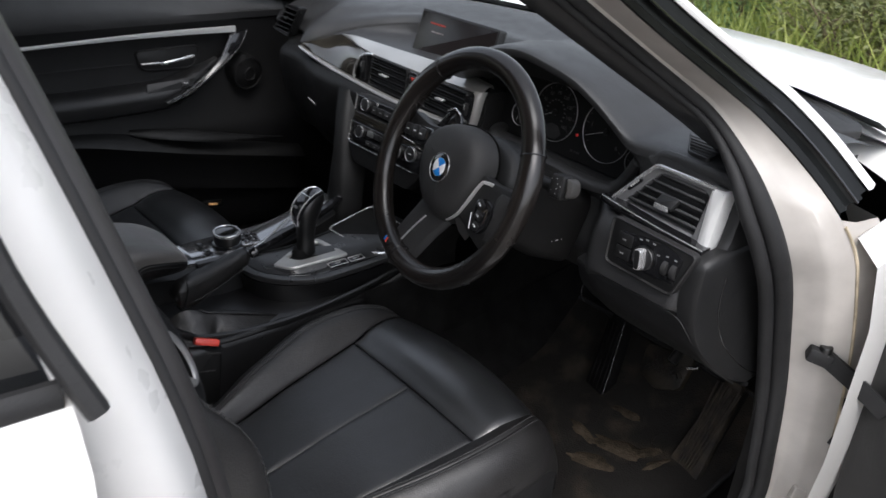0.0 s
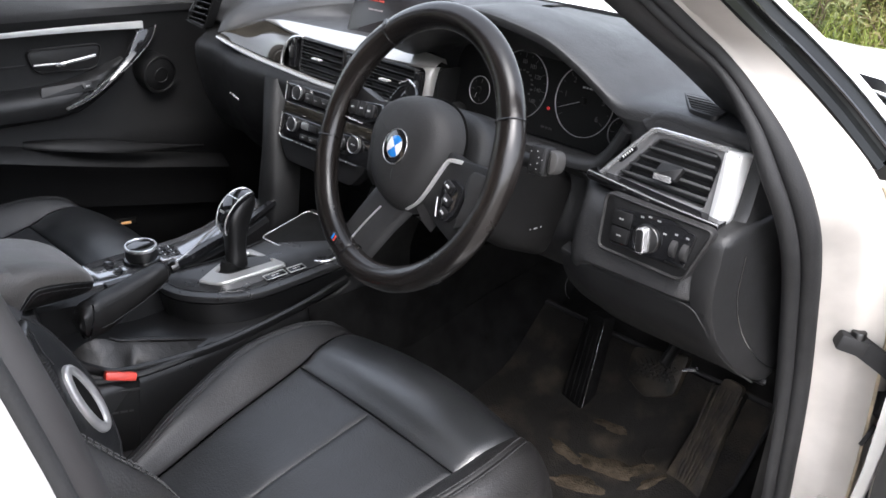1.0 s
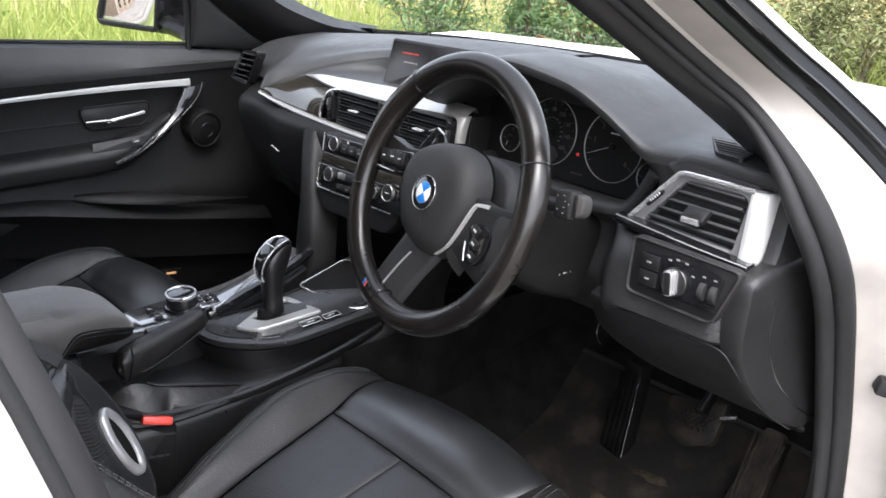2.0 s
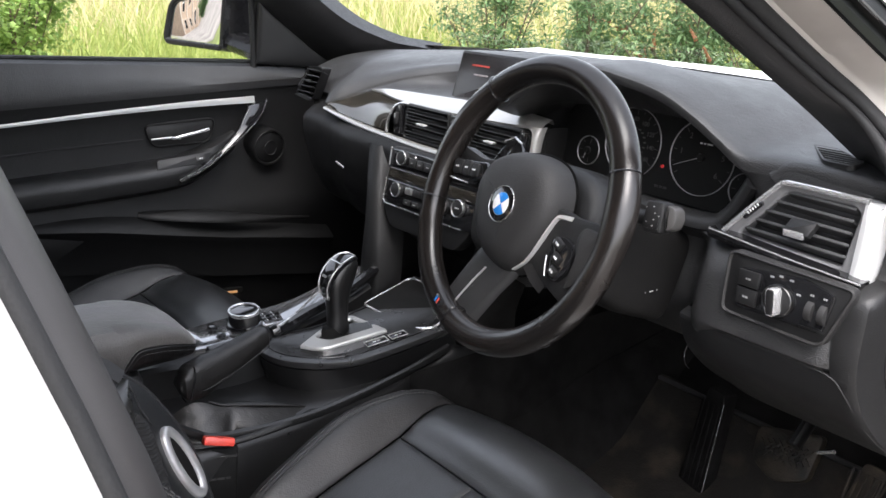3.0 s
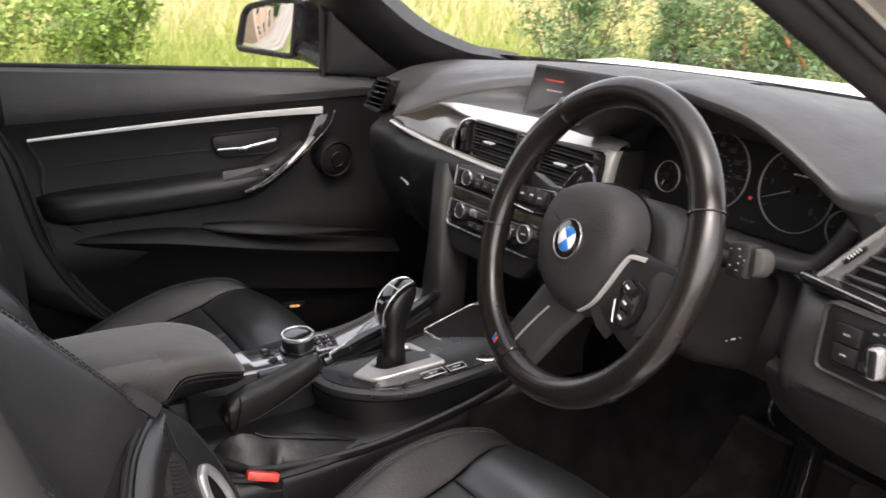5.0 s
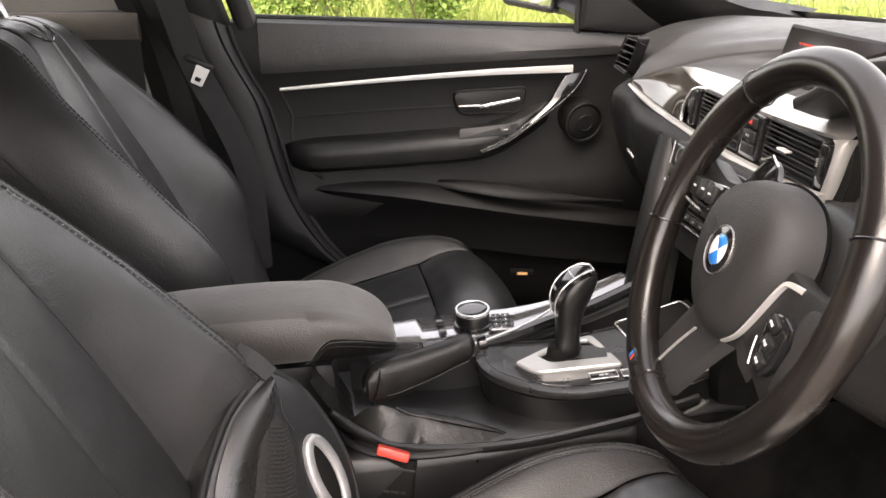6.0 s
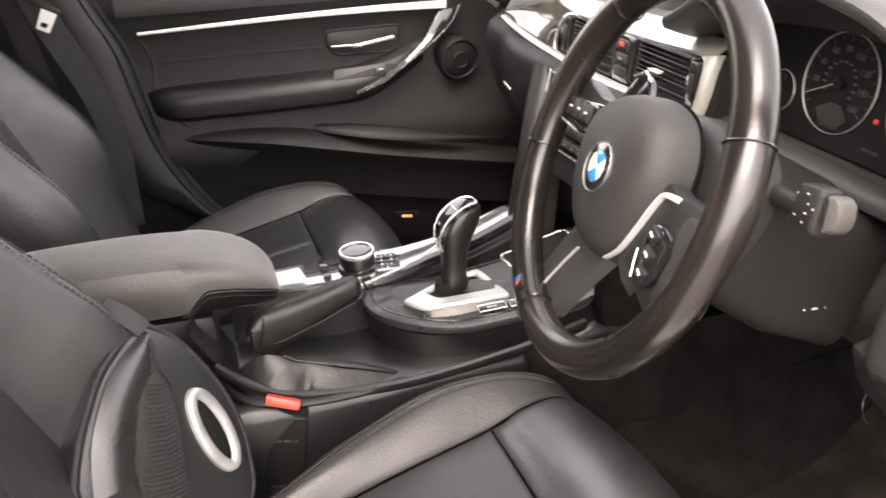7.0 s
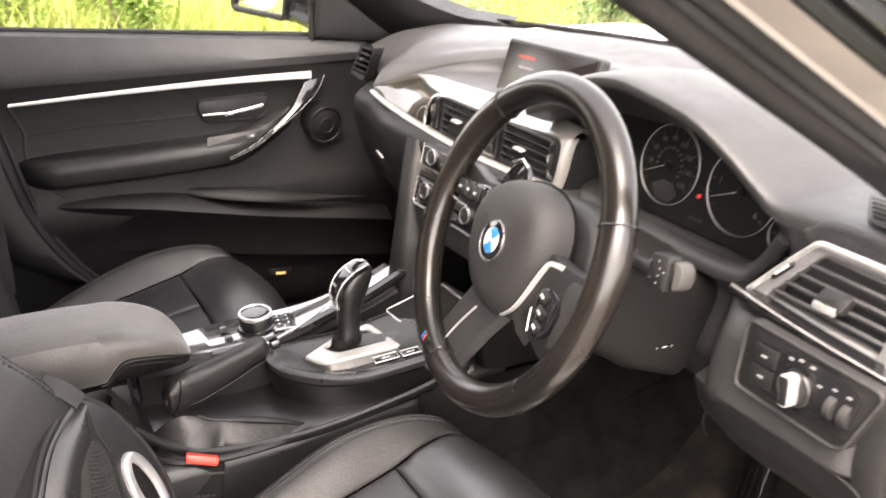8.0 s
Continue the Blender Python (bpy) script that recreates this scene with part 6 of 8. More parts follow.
def build_console():
    c = thing("centre_console", "black centre console with gear selector plate and silver trim", "console")
    # tunnel body with its side walls
    rows = []
    for y, z in [(-0.62, 0.50), (-0.34, 0.505), (-0.25, 0.505), (-0.12, 0.505), (0.03, 0.515), (0.12, 0.525), (0.20, 0.56)]:
        rows.append([(-0.135, y, 0.28), (-0.130, y, z - 0.02), (-0.120, y, z), (0.0, y, z + 0.012), (0.095, y, z + 0.006), (0.106, y, z - 0.002), (0.112, y, z - 0.014), (0.125, y, 0.28)])
    part("console_body", loft(rows, False, False), CONSOLE, c, "black plastic tunnel cover")
    edge = smooth_path([(0.086, -0.335, 0.565), (0.091, -0.29, 0.530), (0.098, -0.244, 0.512), (0.108, -0.115, 0.508), (0.106, 0.032, 0.524), (0.100, 0.14, 0.545)], 8)
    part("side_rail", sweep(edge, oval(0.006, 0.007, 8)), CONSOLE, c, "rounded side rail")
    # raised gear selector surround, rounded at its rear
    out = [(-0.062, 0.19), (-0.060, 0.10), (-0.052, 0.0), (-0.056, -0.095), (-0.046, -0.122), (-0.010, -0.132), (0.030, -0.122), (0.066, -0.090), (0.090, -0.045), (0.100, 0.02), (0.104, 0.10), (0.108, 0.20)]
    out = [(p.x, p.y) for p in smooth_path([(x, y, 0) for x, y in out], 4)]
    slope = lambda y: 0.568 + 0.10 * max(0.0, y + 0.02) + 0.35 * max(0.0, y - 0.13)
    lv = lambda pts, dz: [V(p[0], p[1], slope(p[1]) + dz) for p in pts]
    body = [lv(inset(out, 0.016), -0.07), lv(inset(out, 0.008), -0.045), lv(inset(out, 0.002), -0.018), lv(out, -0.014)]
    part("selector_surround", loft(body, True, True), CONSOLE, c, "deep black surround of the gear selector")
    top = [lv(inset(out, 0.001), -0.012), lv(inset(out, -0.001), -0.008), lv(out, -0.002), lv(inset(out, 0.004), 0.0), lv(inset(out, 0.016), 0.001), lv(inset(out, 0.018), 0.0005)]
    part("selector_deck", loft(top, True, True), DECK, c, "satin black deck round the gear selector")
    seam = lv(inset(out, 0.012), 0.0012)
    part("deck_seam", sweep(seam[4:-3], oval(0.0006, 0.0006, 6)), GLOSS, c)
    # silver gear plate with an opening
    G = axes((0.0, 0.005, 0.5825), (1, 0, 0.02), (0, 1, 0.06))
    po = round_poly([(0.021, -0.092), (0.056, -0.074), (0.065, 0.042), (-0.026, 0.030), (-0.014, -0.030)], [0.005, 0.022, 0.006, 0.012, 0.05], 6)
    pi_ = round_poly([(0.012, -0.058), (0.036, -0.047), (0.041, 0.031), (-0.013, 0.020), (-0.004, -0.024)], [0.004, 0.010, 0.004, 0.008, 0.02], 6)
    part("gear_plate", ring_plate(G, po, pi_, 0.005, 0.0020), PLATE, c, "satin silver gear plate")
    foot = [[G @ V(p[0], p[1], z) for p in inset(po, d)] for d, z in ((0.0015, -0.004), (-0.0005, -0.006), (-0.004, -0.010), (-0.009, -0.0135), (-0.012, -0.016))]
    part("plate_base", loft(foot, True, False), DECK, c, "black moulding below the gear plate")
    # near-black floor: the shade inside the well is put into its colour
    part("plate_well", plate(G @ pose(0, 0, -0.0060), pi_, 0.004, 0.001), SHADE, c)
    # mode buttons beside the plate
    for i, (x, y) in enumerate(((0.074, 0.018), (0.079, 0.055))):
        B = axes((x, y, slope(y) + 0.003), (0.10, 1.0, 0.10), (-1.0, 0.10, 0.04))
        b = part("mode_button", box(B, (0.034 if i == 0 else 0.026, 0.013, 0.005), 0.002), GLOSS, c)
        part("button_rim", sweep([B @ V(u * (0.018 if i == 0 else 0.014), v * 0.0075, 0.002) for u, v in ((-1, -1), (1, -1), (1, 1), (-1, 1))], oval(0.0008, 0.0008, 6), closed=True), SILVER, b)
        part("button_mark", bars(B @ pose(0, 0, 0.0027), [0.006, 0.004], 0.002), WHITE_MARK, b)
    # tray with a chrome rim ahead of the selector; a flat dark sheet paints its shaded depth
    tr = [(-0.060, 0.079), (0.074, 0.086), (0.094, 0.105), (0.094, 0.180), (-0.060, 0.180)]
    tro = round_poly(tr, 0.014)
    rim = [V(p[0], p[1], slope(p[1]) + 0.003) for p in tro]
    part("tray_rim", sweep(rim, oval(0.0022, 0.0022, 8), closed=True), CHROME, c, "thin chrome tray rim")
    pan = [[V(p[0], p[1], slope(p[1]) + 0.0035) for p in inset(tro, 0.001)], [V(p[0], p[1], slope(p[1]) + 0.0022) for p in inset(tro, 0.005)], [V(p[0], p[1], slope(p[1]) + 0.0018) for p in inset(tro, 0.02)]]
    part("tray_pan", loft(pan, True, True), SHADE, c, "flat near-black sheet for the tray's shaded depth")
    # polished panel with the rotary controller, running along the passenger side
    sl = [(-0.105, -0.30, 0.572), (-0.100, -0.20, 0.575), (-0.104, -0.10, 0.579), (-0.118, 0.01, 0.586), (-0.148, 0.135, 0.610)]
    path = smooth_path(sl, 8)
    wide = lambda t: (1.0 + 0.7 * math.exp(-((t - 0.35) / 0.22) ** 2), 1)
    part("controller_panel", sweep(path, [(-0.024, -0.012), (0.026, -0.014), (0.027, -0.002), (0.024, 0.0), (-0.022, 0.0), (-0.025, -0.004)], scale=wide), SILVER_GLOSS, c, "polished grey trim panel")
    bead = smooth_path([(-0.010, -0.165, 0.584), (-0.031, -0.108, 0.587), (-0.062, -0.050, 0.589), (-0.104, 0.006, 0.592), (-0.124, 0.042, 0.596)], 8)
    part("panel_bead", sweep(bead, oval(0.0022, 0.0022, 8)), CHROME, c, "thin chrome edge of the trim panel")
    low = [p + V(0.012, 0.0, -0.016) for p in path]
    part("panel_skirt", sweep(low, [(-0.04, -0.05), (0.036, -0.05), (0.036, 0.0), (0.03, 0.006), (-0.034, 0.006), (-0.04, 0.0)], scale=wide), PLASTIC, c)
    sk = smooth_path([(-0.052, -0.20, 0.568), (-0.052, -0.10, 0.572), (-0.060, -0.02, 0.590), (-0.074, 0.05, 0.602), (-0.10, 0.14, 0.624)], 8)
    part("panel_edge", sweep(sk, oval(0.009, 0.010, 8)), GLOSS, c, "gloss black flowing edge")
    # rear of the console below the armrest
    part("armrest_base", box(pose(-0.03, -0.46, 0.555), (0.125, 0.28, 0.10), 0.02), PLASTIC, c)
    return c


centre_console = build_console()


# base colour lightened to paint in part of the window sheen on the pad
ARMREST = material("grained_leatherette", (0.070, 0.064, 0.058), 0.50, grain=0.4, grain_size=500, stain=0.15, stain_size=10, spec=0.8)
ARMREST.node_tree.nodes["Principled BSDF"].inputs["Sheen Weight"].default_value = 0.35


GRIP_LEATHER = material("dull_black_leather", (0.0085, 0.0080, 0.0078), 0.42, grain=0.16, spec=0.5, crease=0.40, grain_size=500, stain=0.3, stain_size=14)


def build_armrest():
    a = part("armrest_hinge", box(pose(-0.022, -0.62, 0.612), (0.10, 0.04, 0.05), 0.01), PLASTIC, centre_console)
    cx = -0.022
    half = lut((-0.64, 0.064), (-0.50, 0.067), (-0.36, 0.068), (-0.30, 0.066), (-0.27, 0.060), (-0.252, 0.050), (-0.243, 0.036))
    top = lut((-0.64, 0.668), (-0.50, 0.678), (-0.40, 0.680), (-0.34, 0.676), (-0.30, 0.667), (-0.27, 0.653), (-0.252, 0.638), (-0.243, 0.624))
    low = lut((-0.64, 0.612), (-0.365, 0.614), (-0.350, 0.620), (-0.338, 0.634), (-0.325, 0.640), (-0.29, 0.636), (-0.26, 0.626), (-0.243, 0.616))
    ys = [-0.64 + 0.02 * i for i in range(14)] + [-0.365 + 0.0061 * i for i in range(21)]
    rings = []
    for y in ys:
        w, zt, zb = half(y), top(y), low(y)
        h = zt - zb
        rings.append([V(cx + w * x, y, zb + h * z) for x, z in ((-0.90, 0.0), (-0.98, 0.12), (-1.0, 0.45), (-0.965, 0.74), (-0.86, 0.91), (-0.62, 0.985), (-0.25, 1.01), (0.25, 1.01), (0.62, 0.985), (0.86, 0.91), (0.965, 0.74), (1.0, 0.45), (0.98, 0.12), (0.90, 0.0))])
    part("armrest_pad", loft(rings, True, True), ARMREST, a, "grained leatherette pad, lightened to grey for sheen")
    # dark leather lower half of the nose, set in under the pad
    rows = []
    for y in [-0.352 + 0.0055 * i for i in range(20)]:
        w, zt = half(y) * 0.985, low(y) + 0.003
        zb = 0.612 - 0.004 * max(0.0, (y + 0.30) / 0.06)
        rows.append([V(cx + w * x, y + 0.001, zb + (zt - zb) * z) for x, z in ((-0.86, 0.0), (-0.97, 0.35), (-1.0, 1.0), (1.0, 1.0), (0.97, 0.35), (0.86, 0.0))])
    part("armrest_nose", loft(rows, True, True), GRIP_LEATHER, a, "dark leather underside of the nose")
    seam = [V(cx + half(y) * 1.0 + 0.0006, y, low(y) + 0.001) for y in [-0.36 + 0.0058 * i for i in range(21)]]
    part("armrest_seam", sweep(seam, oval(0.0011, 0.0011, 6)), PLASTIC, a)
    part("seam_stitching", stitches([p + V(0.0004, 0.0, -0.006) for p in seam], 0.004, 0.002, 0.0005), THREAD, a)
    return a


build_armrest()


def build_selector():
    g = thing("gear_selector", "black and chrome automatic gear selector lever", "gear lever")
    spine = [((0.008, -0.010, 0.572), (0, 1, 0), 0.0150, 0.0185), ((0.008, -0.011, 0.595), (0, 1, 0), 0.0140, 0.0165), ((0.007, -0.011, 0.620), (0, 1, 0.05), 0.0145, 0.0170), ((0.006, -0.010, 0.640), (0, 1, -0.10), 0.0165, 0.0195), ((0.005, -0.007, 0.656), (0, 0.94, -0.34), 0.0180, 0.0215), ((0.004, 0.001, 0.670), (0, 0.85, -0.53), 0.0185, 0.0205), ((0.003, 0.010, 0.681), (0, 0.75, -0.66), 0.0180, 0.0165), ((0.003, 0.018, 0.688), (0, 0.66, -0.75), 0.0150, 0.0105), ((0.003, 0.022, 0.691), (0, 0.66, -0.75), 0.0080, 0.0050)]
    rings = []
    keys = [(V(*p), V(*d).normalized(), V(w, t, 0)) for p, d, w, t in spine]
    tracks = [smooth_path([k[i] for k in keys], 4) for i in range(3)]
    for p, d, q in zip(*tracks):
        d = d.normalized()
        rings.append([p + V(1, 0, 0) * u * q.x + d * v * q.y for u, v in oval(1.0, 1.0, 24, 0.80)])
    part("lever", loft(rings, True, True), CONSOLE, g, "smooth black lever")
    # long face on the back of the head, framed in chrome
    fp = smooth_path([(-0.0305, 0.636), (-0.0335, 0.655), (-0.0270, 0.674), (-0.0130, 0.689), (0.0040, 0.6975), (0.0180, 0.6985)], 5)
    fw = lut((0.0, 0.0085), (0.25, 0.0130), (0.5, 0.0155), (0.8, 0.0150), (1.0, 0.0095))
    n = len(fp) - 1
    edge_r = [V(0.004 + fw(i / n), p.x, p.y) for i, p in enumerate(fp)]
    edge_l = [V(0.004 - fw(i / n), p.x, p.y) for i, p in enumerate(fp)]
    bow = [V(0.004, p.x - 0.0018, p.y + 0.0018) for p in fp]
    part("lever_face", loft([[p + V(0, 0.006, -0.006) for p in edge_l], edge_l, bow, edge_r, [p + V(0, 0.006, -0.006) for p in edge_r]], False, False), GLOSS, g, "gloss black lever face")
    part("cap_rim", sweep(edge_r + edge_l[::-1], oval(0.0013, 0.0013, 8), closed=True, up=(0, -0.7, 0.7)), CHROME, g, "chrome rim of the lever top")
    k = int(n * 0.66)
    part("face_divider", sweep([edge_l[k], bow[k], edge_r[k]], oval(0.0010, 0.0010, 6), up=(0, -0.7, 0.7)), CHROME, g)
    face = axes(bow[int(n * 0.36)] + V(0, -0.0004, 0.0004), (1, 0, 0), fp[int(n * 0.42)].to_3d().zxy - fp[int(n * 0.30)].to_3d().zxy)
    part("lever_mark", bars(face, [0.002, 0.003, 0.002], 0.004), SOFT_MARK, g)
    part("lever_boot", loft([[V(0.006 + r * math.cos(a) * 1.0, -0.014 + r * math.sin(a) * 1.5, z) for a in [2 * math.pi * i / 20 for i in range(20)]] for r, z in ((0.0185, 0.570), (0.0165, 0.579), (0.0155, 0.584), (0.0145, 0.588))], True, True), SHADE, g, "black leather gaiter")
    d = thing("rotary_controller", "chrome-rimmed rotary menu controller knob", "knob")
    D = pose(-0.092, -0.121, 0.580, 3, 3, 0)
    part("collar", disc(D @ pose(0, 0, 0.006), 0.0285, 0.012, 0.003), GLOSS, d)
    part("knob_side", disc(D @ pose(0, 0, 0.025), 0.0243, 0.022, 0.003), DARK_METAL, d, "ribbed dark metal knob side")
    part("knob_rim", annulus(D @ pose(0, 0, 0.0268), 0.0214, 0.0249, 0.005), CHROME, d)
    part("knob_face", disc(D @ pose(0, 0, 0.0262), 0.0214, 0.004, 0.001, crown=0.0006), GLOSS, d, "gloss black touch face")
    k = thing("controller_buttons", "gloss black menu buttons beside the controller", "button pad")
    B = axes((-0.086, -0.078, 0.5845), (0.92, -0.16, 0.02), (0.10, 1, 0.05))
    part("button_frame", plate(B, round_poly([(-0.024, -0.017), (0.026, -0.022), (0.026, 0.014), (-0.020, 0.018)], 0.005), 0.006, 0.0015), SILVER_GLOSS, k)
    for i in range(3):
        for j in range(2):
            b = part("menu_button", box(B @ pose(-0.014 + 0.014 * i, -0.010 + 0.014 * j, 0.001), (0.012, 0.012, 0.004), 0.001), GLOSS, k)
            part("button_mark", bars(B @ pose(-0.014 + 0.014 * i, -0.010 + 0.014 * j, 0.0032), [0.005], 0.0012), WHITE_MARK, b)
    B2 = axes((-0.094, -0.168, 0.5805), (1, 0, 0.0), (0, 1, 0.03))
    for i in (-1, 1):
        part("menu_button", box(B2 @ pose(0.016 * i, 0, 0.0), (0.020, 0.010, 0.005), 0.001), GLOSS, k)


build_selector()


def build_handbrake():
    h = thing("handbrake", "black leather handbrake lever with a loose gaiter", "handbrake")
    mid = lut((-0.296, 0.064), (-0.25, 0.057), (-0.20, 0.050), (-0.150, 0.043))
    top = lut((-0.292, 0.592), (-0.287, 0.604), (-0.278, 0.612), (-0.262, 0.617), (-0.23, 0.621), (-0.19, 0.628), (-0.165, 0.633), (-0.152, 0.632), (-0.147, 0.626))
    low = lut((-0.292, 0.584), (-0.288, 0.572), (-0.280, 0.564), (-0.268, 0.560), (-0.250, 0.562), (-0.23, 0.571), (-0.20, 0.584), (-0.175, 0.596), (-0.152, 0.605), (-0.147, 0.611))
    ys = [-0.292 + 0.00302 * i for i in range(49)]
    rings = []
    for y in ys:
        zt, zb = top(y), low(y)
        w = 0.0185 - 0.0045 * (y + 0.296) / 0.149
        w *= 1.0 if -0.288 < y < -0.153 else 0.72
        # sleeve creases near the heel
        k = 0.0012 * math.exp(-((y + 0.272) / 0.018) ** 2)
        rings.append([V(mid(y) + w * p[0] + k * math.sin(9 * p[1] + 260 * y), y, (zt + zb) / 2 + (zt - zb) / 2 * p[1]) for p in oval(1.0, 1.0, 24, 0.72)])
    part("grip", loft(rings, True, True), GRIP_LEATHER, h, "stitched leather grip")
    part("grip_button", disc(axes((0.0425, -0.143, 0.620), (1, 0, 0), (0, -0.25, 1)) @ pose(0, 0, 0.0), 0.0095, 0.012, 0.003, 18), GLOSS, h, "gloss black release button")
    at = lambda y, f: V(mid(y) + (0.0185 - 0.0045 * (y + 0.296) / 0.149) * 1.0, y, low(y) + (top(y) - low(y)) * f)
    part("grip_seam", sweep([at(-0.262 + 0.0055 * i, 0.30 - 0.012 * i) for i in range(20)], oval(0.0008, 0.0008, 6)), PLASTIC_GREY, h, "edge seam of the leather sleeve")
    part("grip_stitching", stitches([at(-0.268 + 0.003 * i, 0.80) for i in range(32)], 0.004, 0.002, 0.0005), THREAD, h)
    band = [V(mid(-0.276) + 0.0192 * p[0], -0.276 + 0.006 * p[1], (top(-0.276) + low(-0.276)) / 2 + (top(-0.276) - low(-0.276)) / 2 * 1.03 * p[1]) for p in oval(1.0, 1.0, 28, 0.72)]
    part("heel_seam", sweep(band, oval(0.0011, 0.0011, 6), closed=True, up=(0, 1, 0)), GLOSS, h)
    # gaiter: loose leather drawn up to the grip's heel, falling to a folded ridge that runs forward
    ridge_x = lut((-0.330, 0.050), (-0.300, 0.058), (-0.262, 0.068), (-0.235, 0.074), (-0.20, 0.079), (-0.16, 0.084), (-0.13, 0.087), (-0.104, 0.088))
    ridge_z = lut((-0.330, 0.518), (-0.310, 0.535), (-0.290, 0.553), (-0.272, 0.560), (-0.255, 0.556), (-0.235, 0.547), (-0.20, 0.539), (-0.16, 0.528), (-0.13, 0.518), (-0.104, 0.507))
    inner_x = lut((-0.330, 0.040), (-0.30, 0.030), (-0.25, 0.026), (-0.20, 0.034), (-0.15, 0.052), (-0.104, 0.080))
    outer_x = lut((-0.330, 0.058), (-0.30, 0.088), (-0.26, 0.106), (-0.20, 0.112), (-0.15, 0.108), (-0.104, 0.094))
    rings = []
    for i in range(65):
        y = -0.330 + 0.226 * i / 64
        rx, rz, xi, xo = ridge_x(y), ridge_z(y), inner_x(y), outer_x(y)
        ring = []
        for j in range(33):
            f = abs(j - 16) / 16
            x = rx + ((xi if j < 16 else xo) - rx) * f
            g = (1 - f) ** 1.35 if j > 16 else (1 - f) ** 0.8
            round_top = -0.0025 * math.exp(-(f / 0.06) ** 2)
            fold = 0.0035 * math.sin(math.pi * min(1.0, f)) * math.sin(70 * y + 3.0 * f + 0.5) * math.exp(-((y + 0.235) / 0.05) ** 2)
            dent = -0.006 * math.exp(-((y + 0.222 + 0.02 * f) / 0.007) ** 2) * math.sin(math.pi * f) if j > 16 else 0.0
            ring.append(V(x, y, 0.505 + (rz - 0.505) * g + round_top + fold + dent))
        rings.append(ring)
    part("gaiter", loft(rings, False, False), GRIP_LEATHER, h, "creased leather gaiter")
    fold = [V(ridge_x(y) - 0.002, y, ridge_z(y) + 0.0002) for y in [-0.252 + 0.0036 * i for i in range(41)]]
    part("gaiter_fold", sweep(fold, oval(0.0062, 0.0026, 12), scale=lambda t: math.sin(math.pi * (0.10 + 0.85 * t)) ** 0.7), GRIP_LEATHER, h, "folded edge of the gaiter")
    side = smooth_path([(0.052, -0.325, 0.530), (0.075, -0.318, 0.520), (0.096, -0.29, 0.511), (0.108, -0.24, 0.507), (0.110, -0.18, 0.507), (0.104, -0.13, 0.507), (0.092, -0.100, 0.506)], 6)
    part("gaiter_frame", sweep(side, oval(0.005, 0.005, 8)), PLASTIC, h, "black plastic gaiter frame")
    sheet = []
    for j in range(9):
        t = j / 8
        sheet.append([V(-0.030 + 0.0045 * i + 0.010 * t, -0.354 + 0.050 * t + 0.0050 * math.sin(1.25 * i + 1.5 * t) * math.sin(math.pi * (0.15 + 0.85 * t)), 0.608 - 0.082 * t) for i in range(25)])
    part("gaiter_pleats", loft(sheet, False, False), GRIP_LEATHER, h, "pleated leather behind the lever")
    return h


build_handbrake()


def build_buckle():
    b = thing("seat_belt_buckle", "black seat belt buckle with a red release button", "belt buckle")
    M = axes((0.116, -0.262, 0.462), (0.18, 1.0, -0.12), (-0.20, 0.10, 1))
    part("buckle_body", plate(M, round_poly([(-0.024, -0.06), (0.024, -0.06), (0.025, 0.044), (-0.025, 0.044)], 0.006), 0.020, 0.004), SHADE, b)
    part("release_button", box(axes((0.1175, -0.262, 0.5205), (0.25, 0.93, -0.25), (-0.35, 0.20, 0.90)), (0.041, 0.012, 0.018), 0.003), RED, b, "red release button")
    part("buckle_lip", box(M @ pose(0.0, 0.030, 0.0005), (0.046, 0.003, 0.003), 0.001), PLASTIC_GREY, b)
    part("stalk_cover", plate(M @ pose(0, -0.10, -0.002), round_poly([(-0.018, -0.06), (0.018, -0.06), (0.020, 0.045), (-0.020, 0.045)], 0.008), 0.018, 0.005), PLASTIC, b)
    part("buckle_mark", bars(M @ pose(0, 0.0, 0.0006), [0.008, 0.010, 0.006], 0.003), PLASTIC_GREY, b)


build_buckle()

# ---- seats ----


CUSHION_Z = lut((-0.48, 0.405), (-0.30, 0.436), (-0.17, 0.470), (-0.037, 0.497), (0.0, 0.511), (0.045, 0.516), (0.070, 0.510), (0.088, 0.492), (0.098, 0.460))
CREST_Z = lut((-0.48, 0.425), (-0.33, 0.456), (-0.23, 0.490), (-0.15, 0.512), (-0.084, 0.527), (-0.013, 0.533), (0.030, 0.530), (0.060, 0.520), (0.084, 0.494), (0.098, 0.455))
PANEL_W = lut((-0.48, 0.112), (-0.30, 0.126), (-0.17, 0.142), (-0.037, 0.160), (0.05, 0.172), (0.098, 0.160))
CREST_W = lut((-0.48, 0.124), (-0.33, 0.139), (-0.23, 0.170), (-0.15, 0.195), (-0.084, 0.208), (-0.013, 0.208), (0.045, 0.196), (0.098, 0.176))
BACK_CREST = lut((-0.05, 0.030), (0.0, 0.042), (0.10, 0.066), (0.19, 0.090), (0.25, 0.090), (0.30, 0.077), (0.36, 0.061), (0.45, 0.034), (0.53, 0.010), (0.64, -0.012))
BACK_CREST_W = lut((-0.05, 0.180), (0.10, 0.190), (0.25, 0.192), (0.36, 0.186), (0.45, 0.172), (0.53, 0.150), (0.60, 0.122), (0.64, 0.100))
BACK_PANEL_W = lut((-0.05, 0.105), (0.10, 0.116), (0.25, 0.122), (0.36, 0.118), (0.45, 0.104), (0.53, 0.084), (0.64, 0.060))


